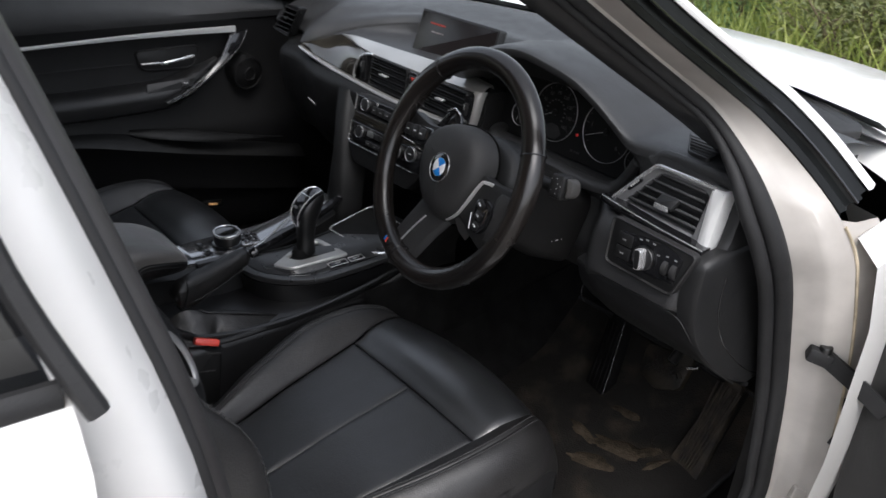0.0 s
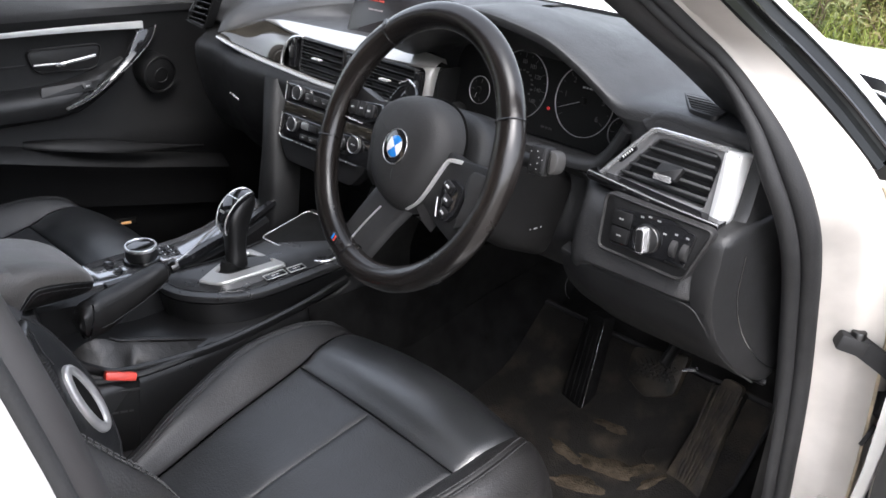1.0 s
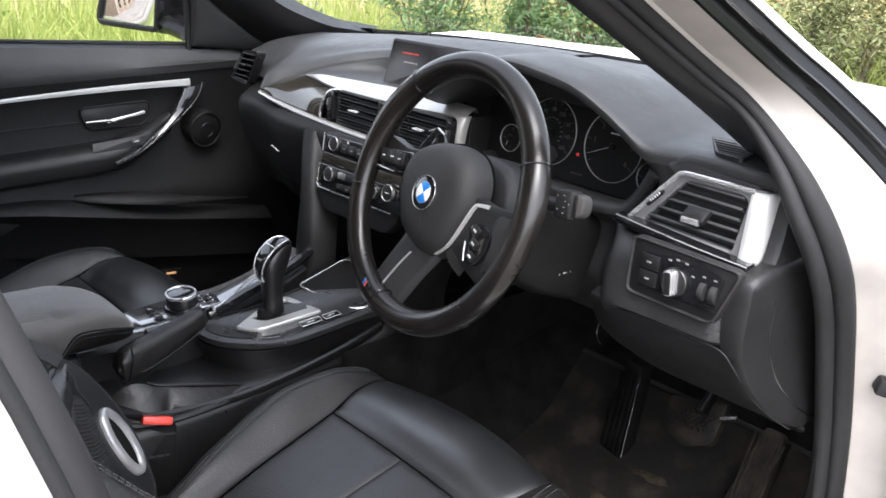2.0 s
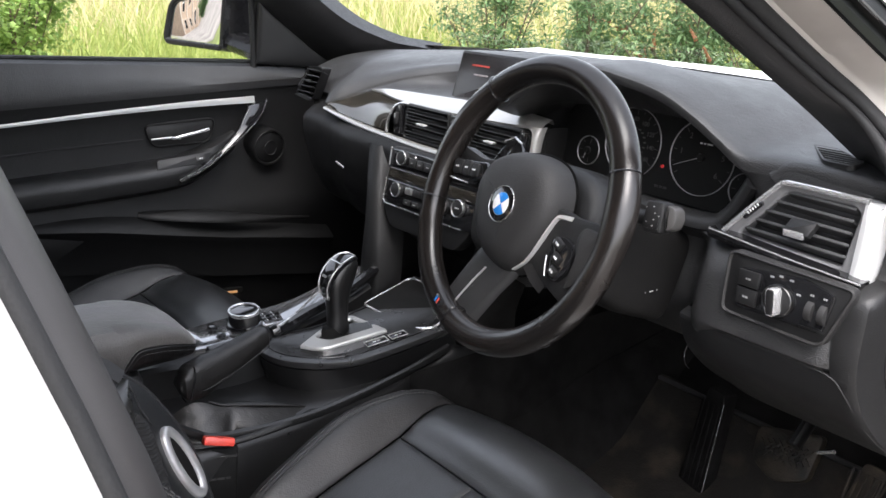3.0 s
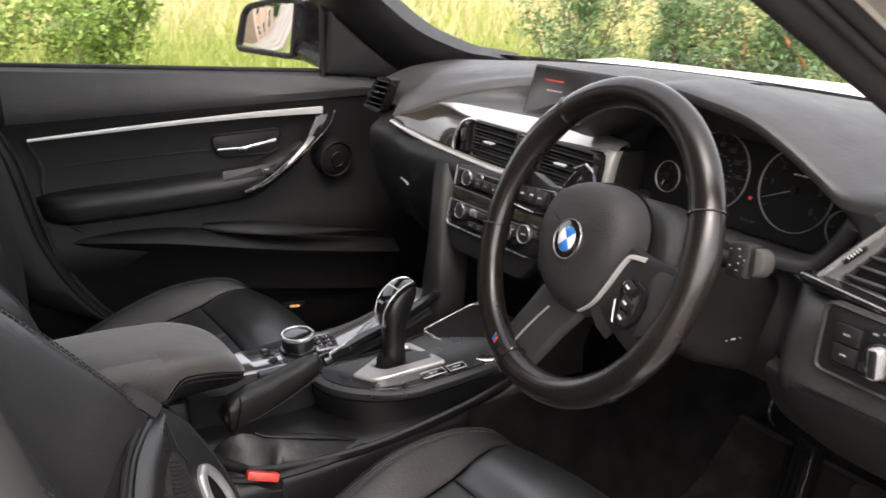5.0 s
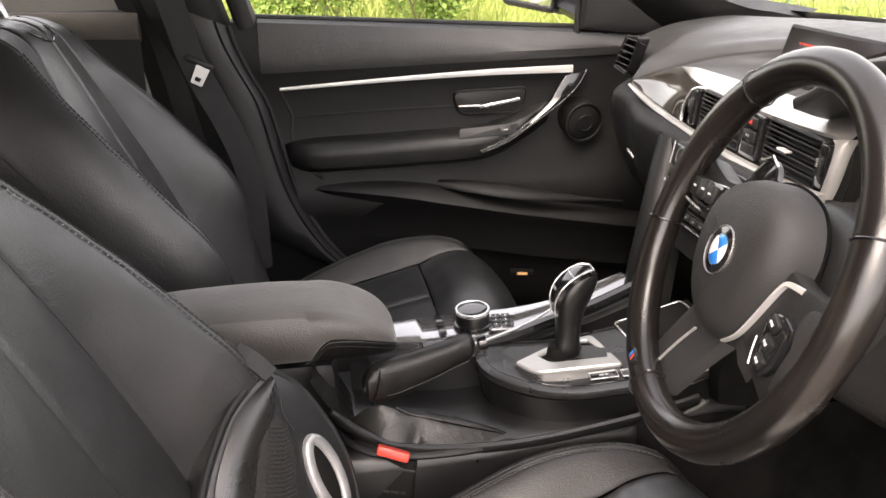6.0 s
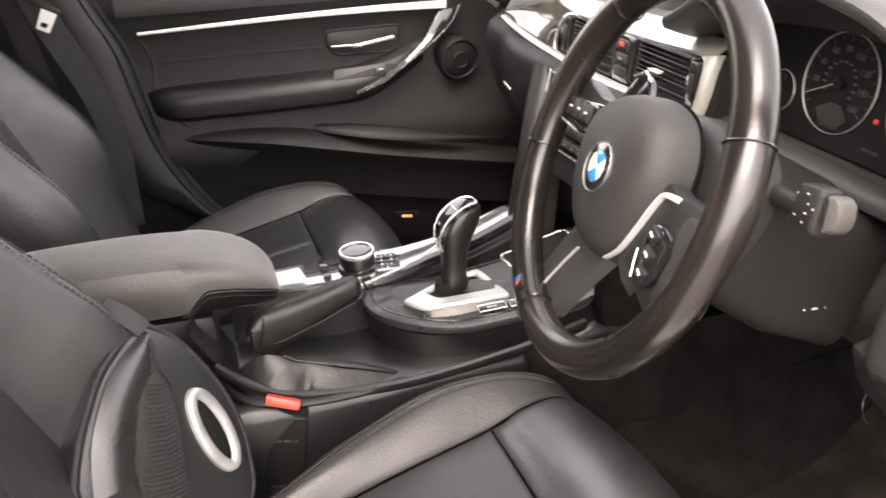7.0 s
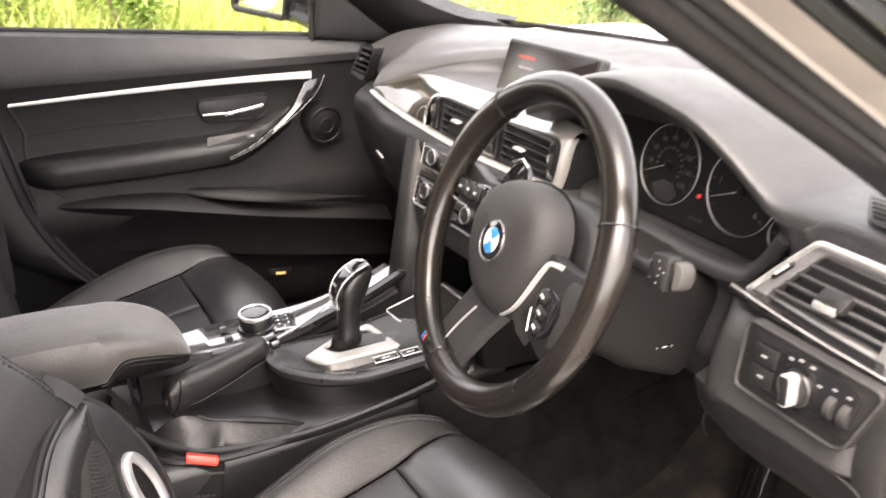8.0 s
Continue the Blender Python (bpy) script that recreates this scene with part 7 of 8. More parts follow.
def cushion_height(a, y):
    """Height of the seat cushion at the distance a from the seat's middle."""
    w, c = PANEL_W(y), CREST_W(y)
    z0, z1 = CUSHION_Z(y), CREST_Z(y)
    if a <= w:
        return z0 + 0.004 * math.cos(a / w * math.pi / 2)
    if a <= c:
        return z0 + (z1 - z0) * math.sin((a - w) / (c - w) * math.pi / 2)
    k = min(1.0, (a - c) / 0.046)
    return z1 - 0.075 * (1 - math.sqrt(max(0.0, 1 - k * k)))


def back_depth(a, h):
    w, c = BACK_PANEL_W(h), BACK_CREST_W(h)
    roll = -0.075 * (1 - math.sqrt(max(0.0, 1 - min(1.0, max(0.0, (h - 0.565) / 0.070)) ** 2)))
    if a <= w:
        return 0.006 * math.cos(a / w * math.pi / 2) + roll
    if a <= c:
        return BACK_CREST(h) * ease((a - w) / (c - w)) ** 0.8 + roll
    k = min(1.0, (a - c) / 0.040)
    return BACK_CREST(h) - 0.11 * (1 - math.sqrt(max(0.0, 1 - k * k))) + roll


BOLSTER_LEATHER = material("bolster_leather", (0.0112, 0.0106, 0.0104), 0.46, grain=0.24, spec=0.6, crease=0.08, grain_size=520, stain=0.22, stain_size=9)


def build_seat(cx, dy, label, s=1):
    """A sports seat; cx: its middle, dy: how far it is slid back, s: +1 where the tunnel lies at smaller x."""
    st = thing("sports_seat", label, "car seat", "front seats")
    C = lambda a, y: V(cx + s * a, y - dy, cushion_height(abs(a), y))
    mixf = lambda p, q, t: p + (q - p) * t
    full = lambda a: max(0.0, 1.0 - a * a)  # how far the padding stands out across the seat
    part("thigh_support", patch(lambda u, v: C(mixf(-1, 1, u) * PANEL_W(mixf(-0.035, 0.098, v)), mixf(-0.035, 0.098, v)) + V(0, 0.022 * full(2 * u - 1) * v * v, 0.009 * full(2 * u - 1) * math.sin(math.pi * v)), 26, 24, 0.003, 0.012), LEATHER_WORN, st, "worn leather thigh support")
    for k in (-1, 1):
        part("cushion_panel", patch(lambda u, v: C(k * u * PANEL_W(mixf(-0.46, -0.037, v)), mixf(-0.46, -0.037, v)), 18, 30, 0.0028, 0.010), LEATHER, st, "smooth leather cushion panel")
        def inner(u, v):
            y = mixf(-0.46, 0.098, v)
            return C(k * mixf(PANEL_W(y), CREST_W(y), u), y)
        part("cushion_bolster", patch(inner, 14, 34, 0.0018, 0.006), BOLSTER_LEATHER, st, "grained leather side bolster")
        def outer(u, v):
            y = mixf(-0.46, 0.098, v)
            return C(k * (CREST_W(y) + 0.0459 * math.sin(u * math.pi / 2)), y)
        part("bolster_side", patch(outer, 14, 34, 0.0018, 0.006), BOLSTER_LEATHER, st)
        for d in (-0.0055, 0.0055):
            line = [C(k * (CREST_W(y) + d), y) + V(0, 0, 0.0010) for y in [-0.44 + 0.02 * i for i in range(26)]]
            part("twin_stitching", stitches(line, 0.005, 0.002, 0.0009), THREAD, st)
        rows = [[P_ + V(0, 0, dz) for P_ in [C(k * (CREST_W(y) + 0.0455), y) + V(0, 0, 0.012) for y in (-0.46, -0.3, -0.15, -0.05, 0.03, 0.08)]] for dz in (0.0, -0.05, -0.14)]
        part("seat_skirt", loft(rows, False, False), PLASTIC, st)
        part("seat_rail", box(pose(cx + k * 0.16, -0.16 - dy, 0.268), (0.04, 0.56, 0.09), 0.008), DARK_METAL, st)
    part("centre_stitching", stitches([C(0.0, y) + V(0.002, 0, 0.0) for y in [-0.44 + 0.02 * i for i in range(21)]], 0.005, 0.003, 0.0008), THREAD, st)
    front = [C(a, 0.0975) + V(0, 0.022 * full(a / 0.178), 0.006) for a in [0.016 * i - 0.176 for i in range(23)]]
    part("front_apron", loft([[p + V(0, -0.004, 0) for p in front], [p + V(0, 0.006, -0.012) for p in front], [p + V(0, 0.004, -0.05) for p in front], [p + V(0, -0.03, -0.13) for p in front]], False, False), LEATHER, st, "leather front apron")
    part("apron_stitching", stitches([p + V(0, 0.0062, -0.010) for p in front], 0.005, 0.002, 0.0009), THREAD, st)
    part("seat_base", box(pose(cx, -0.18 - dy, 0.355), (0.36, 0.46, 0.10), 0.03), PLASTIC, st)
    # backrest
    ang = radians(25)
    up, nrm = V(0, -math.sin(ang), math.cos(ang)), V(0, math.cos(ang), math.sin(ang))
    def B(x, h, d=None):
        return V(cx + s * x, -0.400 - dy * 0.62, 0.44) + up * h + nrm * (back_depth(abs(x), h) if d is None else d)
    for k in (-1, 1):
        part("back_panel", patch(lambda u, v: B(k * u * BACK_PANEL_W(mixf(-0.03, 0.634, v)), mixf(-0.03, 0.634, v)), 16, 34, 0.0025, 0.008, out=nrm), BACK_LEATHER, st, "leather back panel")
        def inner(u, v):
            h = mixf(-0.03, 0.634, v)
            return B(k * mixf(BACK_PANEL_W(h), BACK_CREST_W(h), u), h)
        part("back_bolster", patch(inner, 16, 34, 0.0018, 0.006, out=nrm), BACK_LEATHER, st, "padded leather back bolster")
        def outer(u, v):
            h = mixf(-0.03, 0.634, v)
            return B(k * (BACK_CREST_W(h) + 0.0399 * math.sin(u * math.pi / 2)), h)
        part("bolster_side", patch(outer, 14, 40, 0.0018, 0.006, out=nrm), BACK_LEATHER, st)
        for d in (-0.0055, 0.0055):
            line = [B(k * (BACK_CREST_W(h) + d), h) + nrm * 0.0012 for h in [0.02 * i - 0.02 for i in range(31)]]
            part("twin_stitching", stitches(line, 0.005, 0.002, 0.0009, nrm), THREAD, st)
        rows = [[B(k * (BACK_CREST_W(h) + 0.039 - i), h, BACK_CREST(h) - 0.095 - j) for h in (-0.04, 0.1, 0.25, 0.4, 0.5, 0.6)] for i, j in ((0.0, 0.0), (0.004, 0.03), (0.02, 0.06))]
        part("back_skirt", loft(rows, False, False), BACK_LEATHER, st)
    part("back_shell", pad([B(-0.20, -0.03, -0.075), B(0.20, -0.03, -0.075), B(0.12, 0.60, -0.080), B(-0.12, 0.60, -0.080)][::s], 0.02, 0.012, 0.02), PLASTIC, st, "hard plastic back shell")
    nk = smooth_path([B(-0.050, 0.625) + nrm * 0.001, B(-0.040, 0.590) + nrm * 0.001, B(0.0, 0.572) + nrm * 0.001, B(0.040, 0.590) + nrm * 0.001, B(0.050, 0.625) + nrm * 0.001], 6)
    part("neck_seam", sweep(nk, oval(0.0014, 0.0014, 6), up=nrm), GLOSS, st)
    for x in (-0.05, 0.05):
        part("head_restraint_post", sweep([B(x, 0.60, -0.05), B(x, 0.70, -0.045)], oval(0.006, 0.006, 10), up=nrm), CHROME, st)
    part("head_restraint", pad([B(-0.125, 0.675, -0.01), B(0.125, 0.675, -0.01), B(0.11, 0.83, 0.02), B(-0.11, 0.83, 0.02)][::s], 0.07, 0.02, 0.04), LEATHER, st, "padded leather head restraint")
    return st


build_seat(0.374, 0.0, "black leather driver sports seat with a worn, creased cushion", 1)
build_seat(-0.372, 0.105, "black leather passenger sports seat with stitched bolsters", -1)


def build_back_cushion():
    """A back-support cushion strapped to the seat: smooth gusset, ribbed mesh middle, silver oval ring."""
    b = thing("back_cushion", "black leatherette back cushion with ribbed mesh and silver ring", "cushion")
    X = axes((0.1755, -0.394, 0.6805), (-0.72, 0.69, 0.0), (-0.297, -0.31, 0.896))
    out = [(0.0, 0.001), (0.018, -0.014), (0.036, -0.042), (0.052, -0.096), (0.054, -0.145), (0.043, -0.185), (0.020, -0.222), (-0.06, -0.245), (-0.130, -0.190), (-0.146, -0.110), (-0.122, -0.068), (-0.092, -0.039), (-0.065, -0.018), (-0.037, -0.006), (-0.014, 0.001)]
    out = [(p.x, p.y) for p in smooth_path([(x, y, 0) for x, y in out], 3, True)]
    part("cushion_body", plate(X, out, 0.045, 0.012, 0.004), LEATHER, b, "soft black leatherette body")
    part("piping", sweep([X @ V(p[0], p[1], -0.008) for p in out], oval(0.0040, 0.0040, 8), up=(0.6, 0.6, 0.4), closed=True), RUBBER, b, "dark piped edge")
    ge = smooth_path([(-0.006, -0.004, 0.001), (-0.037, -0.012, 0.002), (-0.064, -0.024, 0.002), (-0.089, -0.044, 0.002), (-0.116, -0.073, 0.002), (-0.136, -0.112, 0.001)], 4)
    gi = smooth_path([(-0.004, -0.010, 0.002), (-0.018, -0.034, 0.006), (-0.034, -0.048, 0.007), (-0.055, -0.060, 0.007), (-0.074, -0.084, 0.007), (-0.092, -0.118, 0.006)], 4)
    gus = [[X @ (p.lerp(q, f) + V(0, 0, 0.0065 * math.sin(math.pi * f))) for p, q in zip(ge, gi)] for f in (0.0, 0.2, 0.4, 0.6, 0.8, 1.0)]
    part("gusset", loft(gus, False, False), SMOOTH_VINYL, b, "smooth pale-sheened vinyl gusset")
    mp = [(-0.020, -0.041), (-0.013, -0.060), (-0.020, -0.092), (-0.036, -0.128), (-0.056, -0.170), (-0.100, -0.150), (-0.090, -0.112), (-0.072, -0.082), (-0.052, -0.058), (-0.034, -0.046)]
    part("mesh_panel", plate(X @ pose(0, 0, 0.0085), round_poly(mp, 0.008), 0.012, 0.002), MESH, b, "black ribbed mesh panel")
    bm = bmesh.new()
    for k in range(26):
        t = k / 25
        p, q = V(-0.036, -0.048, 0.0088).lerp(V(-0.096, -0.146, 0.0088), t), V(-0.015, -0.056, 0.0088).lerp(V(-0.052, -0.162, 0.0088), t)
        sweep([X @ p, X @ (p.lerp(q, 0.5) + V(0.004, -0.004, 0.0003)), X @ q], oval(0.0012, 0.0009, 6), up=(0.6, 0.6, 0.4), bm=bm)
    tagged(part("mesh_ribs", bm, RUBBER, b), kind="stuff")
    loop = []
    for i in range(44):
        a = 2 * math.pi * i / 44
        u, v = 0.0165 * math.cos(a), 0.0435 * math.sin(a)
        loop.append(X @ V(0.011 + u - 0.04 * v, -0.130 + 0.04 * u + v, 0.003))
    part("oval_ring", sweep(loop, oval(0.0066, 0.0066, 12, 0.8), up=(0.62, 0.65, 0.43), closed=True), RING, b, "silver oval ring")
    part("ring_pan", plate(X @ pose(0.011, -0.130, 0.0050, 0, 0, 2), [(0.0145 * math.cos(a), 0.0415 * math.sin(a)) for a in [2 * math.pi * i / 28 for i in range(28)]], 0.006, 0.001), CARPET, b)
    part("front_seam", sweep(smooth_path([X @ V(-0.003, -0.004, 0.001), X @ V(-0.006, -0.024, 0.0055), X @ V(-0.011, -0.044, 0.0065), X @ V(-0.008, -0.066, 0.0070)], 5), oval(0.0011, 0.0011, 6)), RUBBER, b)
    part("strap", sweep(smooth_path([X @ V(-0.002, -0.004, -0.001), X @ V(-0.010, 0.016, -0.006), X @ V(-0.020, 0.036, -0.016)], 5), [(-0.010, -0.0015), (0.010, -0.0015), (0.010, 0.0015), (-0.010, 0.0015)], up=(0.6, 0.6, 0.4)), WEB, b, "short black webbing strap")
    return b


build_back_cushion()


def build_belt():
    b = thing("seat_belt", "black seat belt hanging with a bright tongue plate", "seat belt")
    web = smooth_path([(-0.640, -0.60, 1.12), (-0.650, -0.563, 0.98), (-0.655, -0.535, 0.87), (-0.660, -0.480, 0.74), (-0.665, -0.455, 0.64), (-0.68, -0.45, 0.45)], 6)
    part("webbing", sweep(web, [(-0.0012, -0.024), (0.0012, -0.024), (0.0012, 0.024), (-0.0012, 0.024)], up=(0, 1, 0)), WEB, b, "black woven webbing")
    M = axes((-0.648, -0.530, 0.862), (0.05, 1.0, -0.50), (-0.1, 0.5, 1))
    part("tongue_cover", box(M @ pose(-0.004, 0.018, 0), (0.052, 0.010, 0.010), 0.003), PLASTIC, b)
    o = round_poly([(-0.012, 0.014), (0.014, 0.014), (0.012, -0.022), (-0.010, -0.022)], 0.003)
    i_ = round_poly([(-0.005, -0.008), (0.006, -0.008), (0.005, -0.016), (-0.005, -0.016)], 0.001)
    part("tongue_plate", ring_plate(M @ pose(0.004, 0, 0.003), o, i_, 0.002, 0.0006), SILVER, b, "bright metal tongue plate")


build_belt()

# ---- footwell ----


MUD = material("dried_mud", (0.046, 0.036, 0.025), 0.9, spec=0.1, grain=1.0, grain_size=260, stain=0.5, stain_size=40)
TREAD = material("pedal_tread", (0.0065, 0.0058, 0.005), 0.6, spec=0.35, grain=0.6, grain_size=300, stain=0.5, stain_size=30, tint=(0.030, 0.023, 0.015))


def mat_height(x, y):
    return 0.248 + 0.25 * max(0.0, y - 0.30) + 0.60 * max(0.0, y - 0.48) + 0.006 * noise.noise(V(x * 9, y * 9, 0)) + 0.012 * max(0.0, noise.noise(V(x * 4, y * 4, 5)))


def build_footwell():
    m = thing("floor_mat", "muddy black rubber floor mat in the driver footwell", "floor mat")
    nx, ny = 28, 30
    bm = bmesh.new()
    vs = []
    for j in range(ny + 1):
        y = -0.06 + 0.66 * j / ny
        row = []
        for i in range(nx + 1):
            x = 0.16 + 0.52 * i / nx
            row.append(bm.verts.new((x, y, mat_height(x, y))))
        vs.append(row)
    for j in range(ny):
        for i in range(nx):
            bm.faces.new((vs[j][i], vs[j][i + 1], vs[j + 1][i + 1], vs[j + 1][i]))
    part("mat_sheet", bm, MUD_MAT, m, "muddy mat surface")
    along = [-0.06, 0.10, 0.30, 0.40, 0.48, 0.54, 0.595]
    rim = [(0.16, y) for y in along] + [(0.68, y) for y in along[::-1]]
    part("mat_edge", sweep([V(x, y, 0.251 + 0.25 * max(0.0, y - 0.30) + 0.60 * max(0.0, y - 0.48)) for x, y in rim], oval(0.005, 0.005, 8), closed=True), RUBBER, m)
    part("heel_pad", annulus(pose(0.560, 0.458, 0.293, 14, 0, 0) @ Matrix.Diagonal((1.15, 0.9, 1, 1)), 0.0265, 0.0290, 0.005), MUD_MAT, m, "raised ring of the mat fixing")
    # dried mud trodden into the mat
    for x, y, rx, ry, turn, seed in ((0.500, 0.395, 0.070, 0.022, 16, 1), (0.545, 0.420, 0.034, 0.012, 38, 2), (0.420, 0.375, 0.040, 0.014, -8, 3), (0.455, 0.470, 0.040, 0.012, 10, 4), (0.575, 0.405, 0.030, 0.010, 60, 5), (0.480, 0.330, 0.060, 0.016, 22, 6)):
        q = pose(x, y, 0, 0, 0, turn)
        rings = []
        for f, h in ((1.0, -0.003), (0.72, 0.0022), (0.34, 0.0036), (0.03, 0.004)):
            ring = []
            for i in range(26):
                b = 2 * math.pi * i / 26
                r = f * (1 + 0.55 * noise.noise(V(math.cos(b) * 1.7, math.sin(b) * 1.7, seed * 3.1)))
                p = q @ V(rx * r * math.cos(b), ry * r * math.sin(b), 0)
                p.z = mat_height(p.x, p.y) + h + 0.0012 * noise.noise(V(p.x * 90, p.y * 90, seed))
                ring.append(p)
            rings.append(ring)
        part("dried_mud", loft(rings, True, True), MUD, m, "pale brown dried mud")
    # accelerator: long ribbed organ pedal
    a = thing("accelerator_pedal", "dusty ribbed black accelerator pedal", "pedal")
    A = axes((0.620, 0.472, 0.366), (0.98, -0.10, 0.0), (0.08, 0.46, 0.88))
    po = round_poly([(-0.036, -0.110), (0.036, -0.104), (0.020, 0.100), (-0.016, 0.100)], 0.010)
    part("pedal_plate", plate(A, po, 0.014, 0.004), PEDAL, a)
    for i in range(6):
        x = -0.022 + 0.009 * i
        part("pedal_rib", box(A @ pose(x * 0.9, 0.0, 0.0015, 0, 0, (x - 0.0005) * -180), (0.004, 0.17, 0.005), 0.0015), PEDAL, a)
    part("pedal_arm", box(A @ pose(0, 0.0, -0.03), (0.03, 0.18, 0.04), 0.006), PLASTIC, a)
    # brake pedal: wide pad with a diamond pattern
    b = thing("brake_pedal", "dusty black brake pedal with diamond tread", "pedal")
    B = axes((0.528, 0.440, 0.462), (0.98, 0.0, 0.10), (0.0, 0.42, 0.90))
    bo = round_poly([(-0.052, 0.022), (0.050, 0.038), (0.042, -0.034), (-0.008, -0.052), (-0.050, -0.030)], 0.012)
    part("pedal_pad", plate(B, bo, 0.014, 0.005), TREAD, b)
    for i in range(-3, 4):
        for k in (1, -1):
            part("tread_rib", box(B @ pose(0.010 * i, -0.004 + 0.001 * i, 0.0008, 0, 0, 42 * k), (0.0035, 0.044 - 0.004 * abs(i), 0.004), 0.001), TREAD, b)
    part("pedal_arm", sweep(smooth_path([(0.545, 0.43, 0.480), (0.550, 0.50, 0.56), (0.552, 0.56, 0.66)], 5), oval(0.008, 0.014, 10)), DARK_METAL, b)
    part("pedal_pin", sweep([(0.588, 0.412, 0.498), (0.612, 0.408, 0.512)], oval(0.003, 0.003, 8)), CHROME, b)
    # footrest on the inboard side with bright rod
    f = thing("footrest", "dusty black plastic footrest with worn ribs", "footrest")
    F = axes((0.356, 0.492, 0.380), (0.96, -0.18, 0.0), (0.05, 0.17, 0.98))
    part("rest_pad", plate(F, round_poly([(-0.030, -0.095), (0.028, -0.095), (0.022, 0.09), (-0.016, 0.09)], 0.008), 0.03, 0.005), CARPET, f)
    for i in range(4):
        part("rest_rib", box(F @ pose(-0.018 + 0.012 * i, -0.01, 0.001), (0.004, 0.15, 0.003), 0.001), CARPET, f)
    part("bright_edge", sweep([F @ V(0.031, -0.085, 0.002), F @ V(0.026, 0.075, 0.002)], oval(0.0006, 0.0006, 6)), CHROME, f, "thin bright edge")
    t = thing("tunnel_side", "black carpeted side of the footwell", "trim panel", kind="structure")
    rows = [[(0.128, y, 0.26), (0.130, y, 0.40), (0.118, y, 0.53)] for y in (0.05, 0.25, 0.5, 0.75)]
    part("carpet_sheet", loft(rows, False, False), CARPET, t)
    rows = [[(0.765, y, 0.27), (0.772, y, 0.42), (0.774, y, 0.70)] for y in (0.30, 0.45, 0.75)]
    part("carpet_sheet", loft(rows, False, False), CARPET, t)
    # small bright clip under the dash
    cl = thing("trim_clip", "small bright wire clip under the dashboard", "clip")
    part("clip_wire", sweep(smooth_path([(0.500, 0.205, 0.690), (0.498, 0.20, 0.672), (0.503, 0.197, 0.660), (0.510, 0.196, 0.656)], 5), oval(0.0005, 0.0005, 6)), DARK_METAL, cl)
    # passenger footwell lamp
    pl = thing("footwell_lamp", "small lit footwell lamp on the passenger side", "lamp")
    part("lamp_lens", box(axes((-0.625, 0.095, 0.418), (0.25, 1, 0), (0, 0, 1)), (0.022, 0.006, 0.004), 0.0015), glow("amber_lens", (0.7, 0.38, 0.16), 0.04), pl)
    part("lamp_housing", box(axes((-0.632, 0.096, 0.418), (0.25, 1, 0), (0, 0, 1)), (0.050, 0.016, 0.010), 0.003), CARPET, pl)


build_footwell()

# ---- doors, mirror and rear of the cabin ----


MIRROR_BLACK = material("mirror_black", (0.010, 0.010, 0.011), 0.28, stain=0.1, spec=0.3)


def build_mirror():
    m = thing("wing_mirror", "black door mirror reflecting a house and lane", "wing mirror")
    G = axes((-0.990, 0.186, 0.990), (0.936, 0.350, 0.0), (0.0, 0.053, 1))
    o = round_poly([(-0.104, -0.060), (0.106, -0.066), (0.122, 0.076), (0.040, 0.074), (-0.072, 0.052)], [0.030, 0.018, 0.016, 0.05, 0.034], 6)
    part("mirror_glass", plate(G @ pose(0, 0, -0.002), inset(o, 0.011), 0.003, 0.0005), MIRROR, m, "clear mirror glass")
    part("mirror_rim", ring_plate(G @ pose(0, 0, 0.004), o, inset(o, 0.013), 0.02, 0.003), MIRROR_BLACK, m)
    rings = []
    for d, k, sx in ((-0.014, 0.985, 0.0), (-0.03, 1.05, 0.006), (-0.07, 1.03, 0.022), (-0.10, 0.85, 0.034), (-0.125, 0.45, 0.04)):
        rings.append([G @ V(p[0] * k + sx, p[1] * k, d) for p in o])
    part("mirror_housing", loft(rings, True, True), MIRROR_BLACK, m, "black mirror housing")
    part("mirror_arm", sweep(smooth_path([(-0.93, 0.26, 0.950), (-0.86, 0.280, 0.935), (-0.80, 0.295, 0.925), (-0.75, 0.31, 0.92)], 5), oval(0.045, 0.026, 12)), MIRROR_BLACK, m, "mirror arm")


build_mirror()


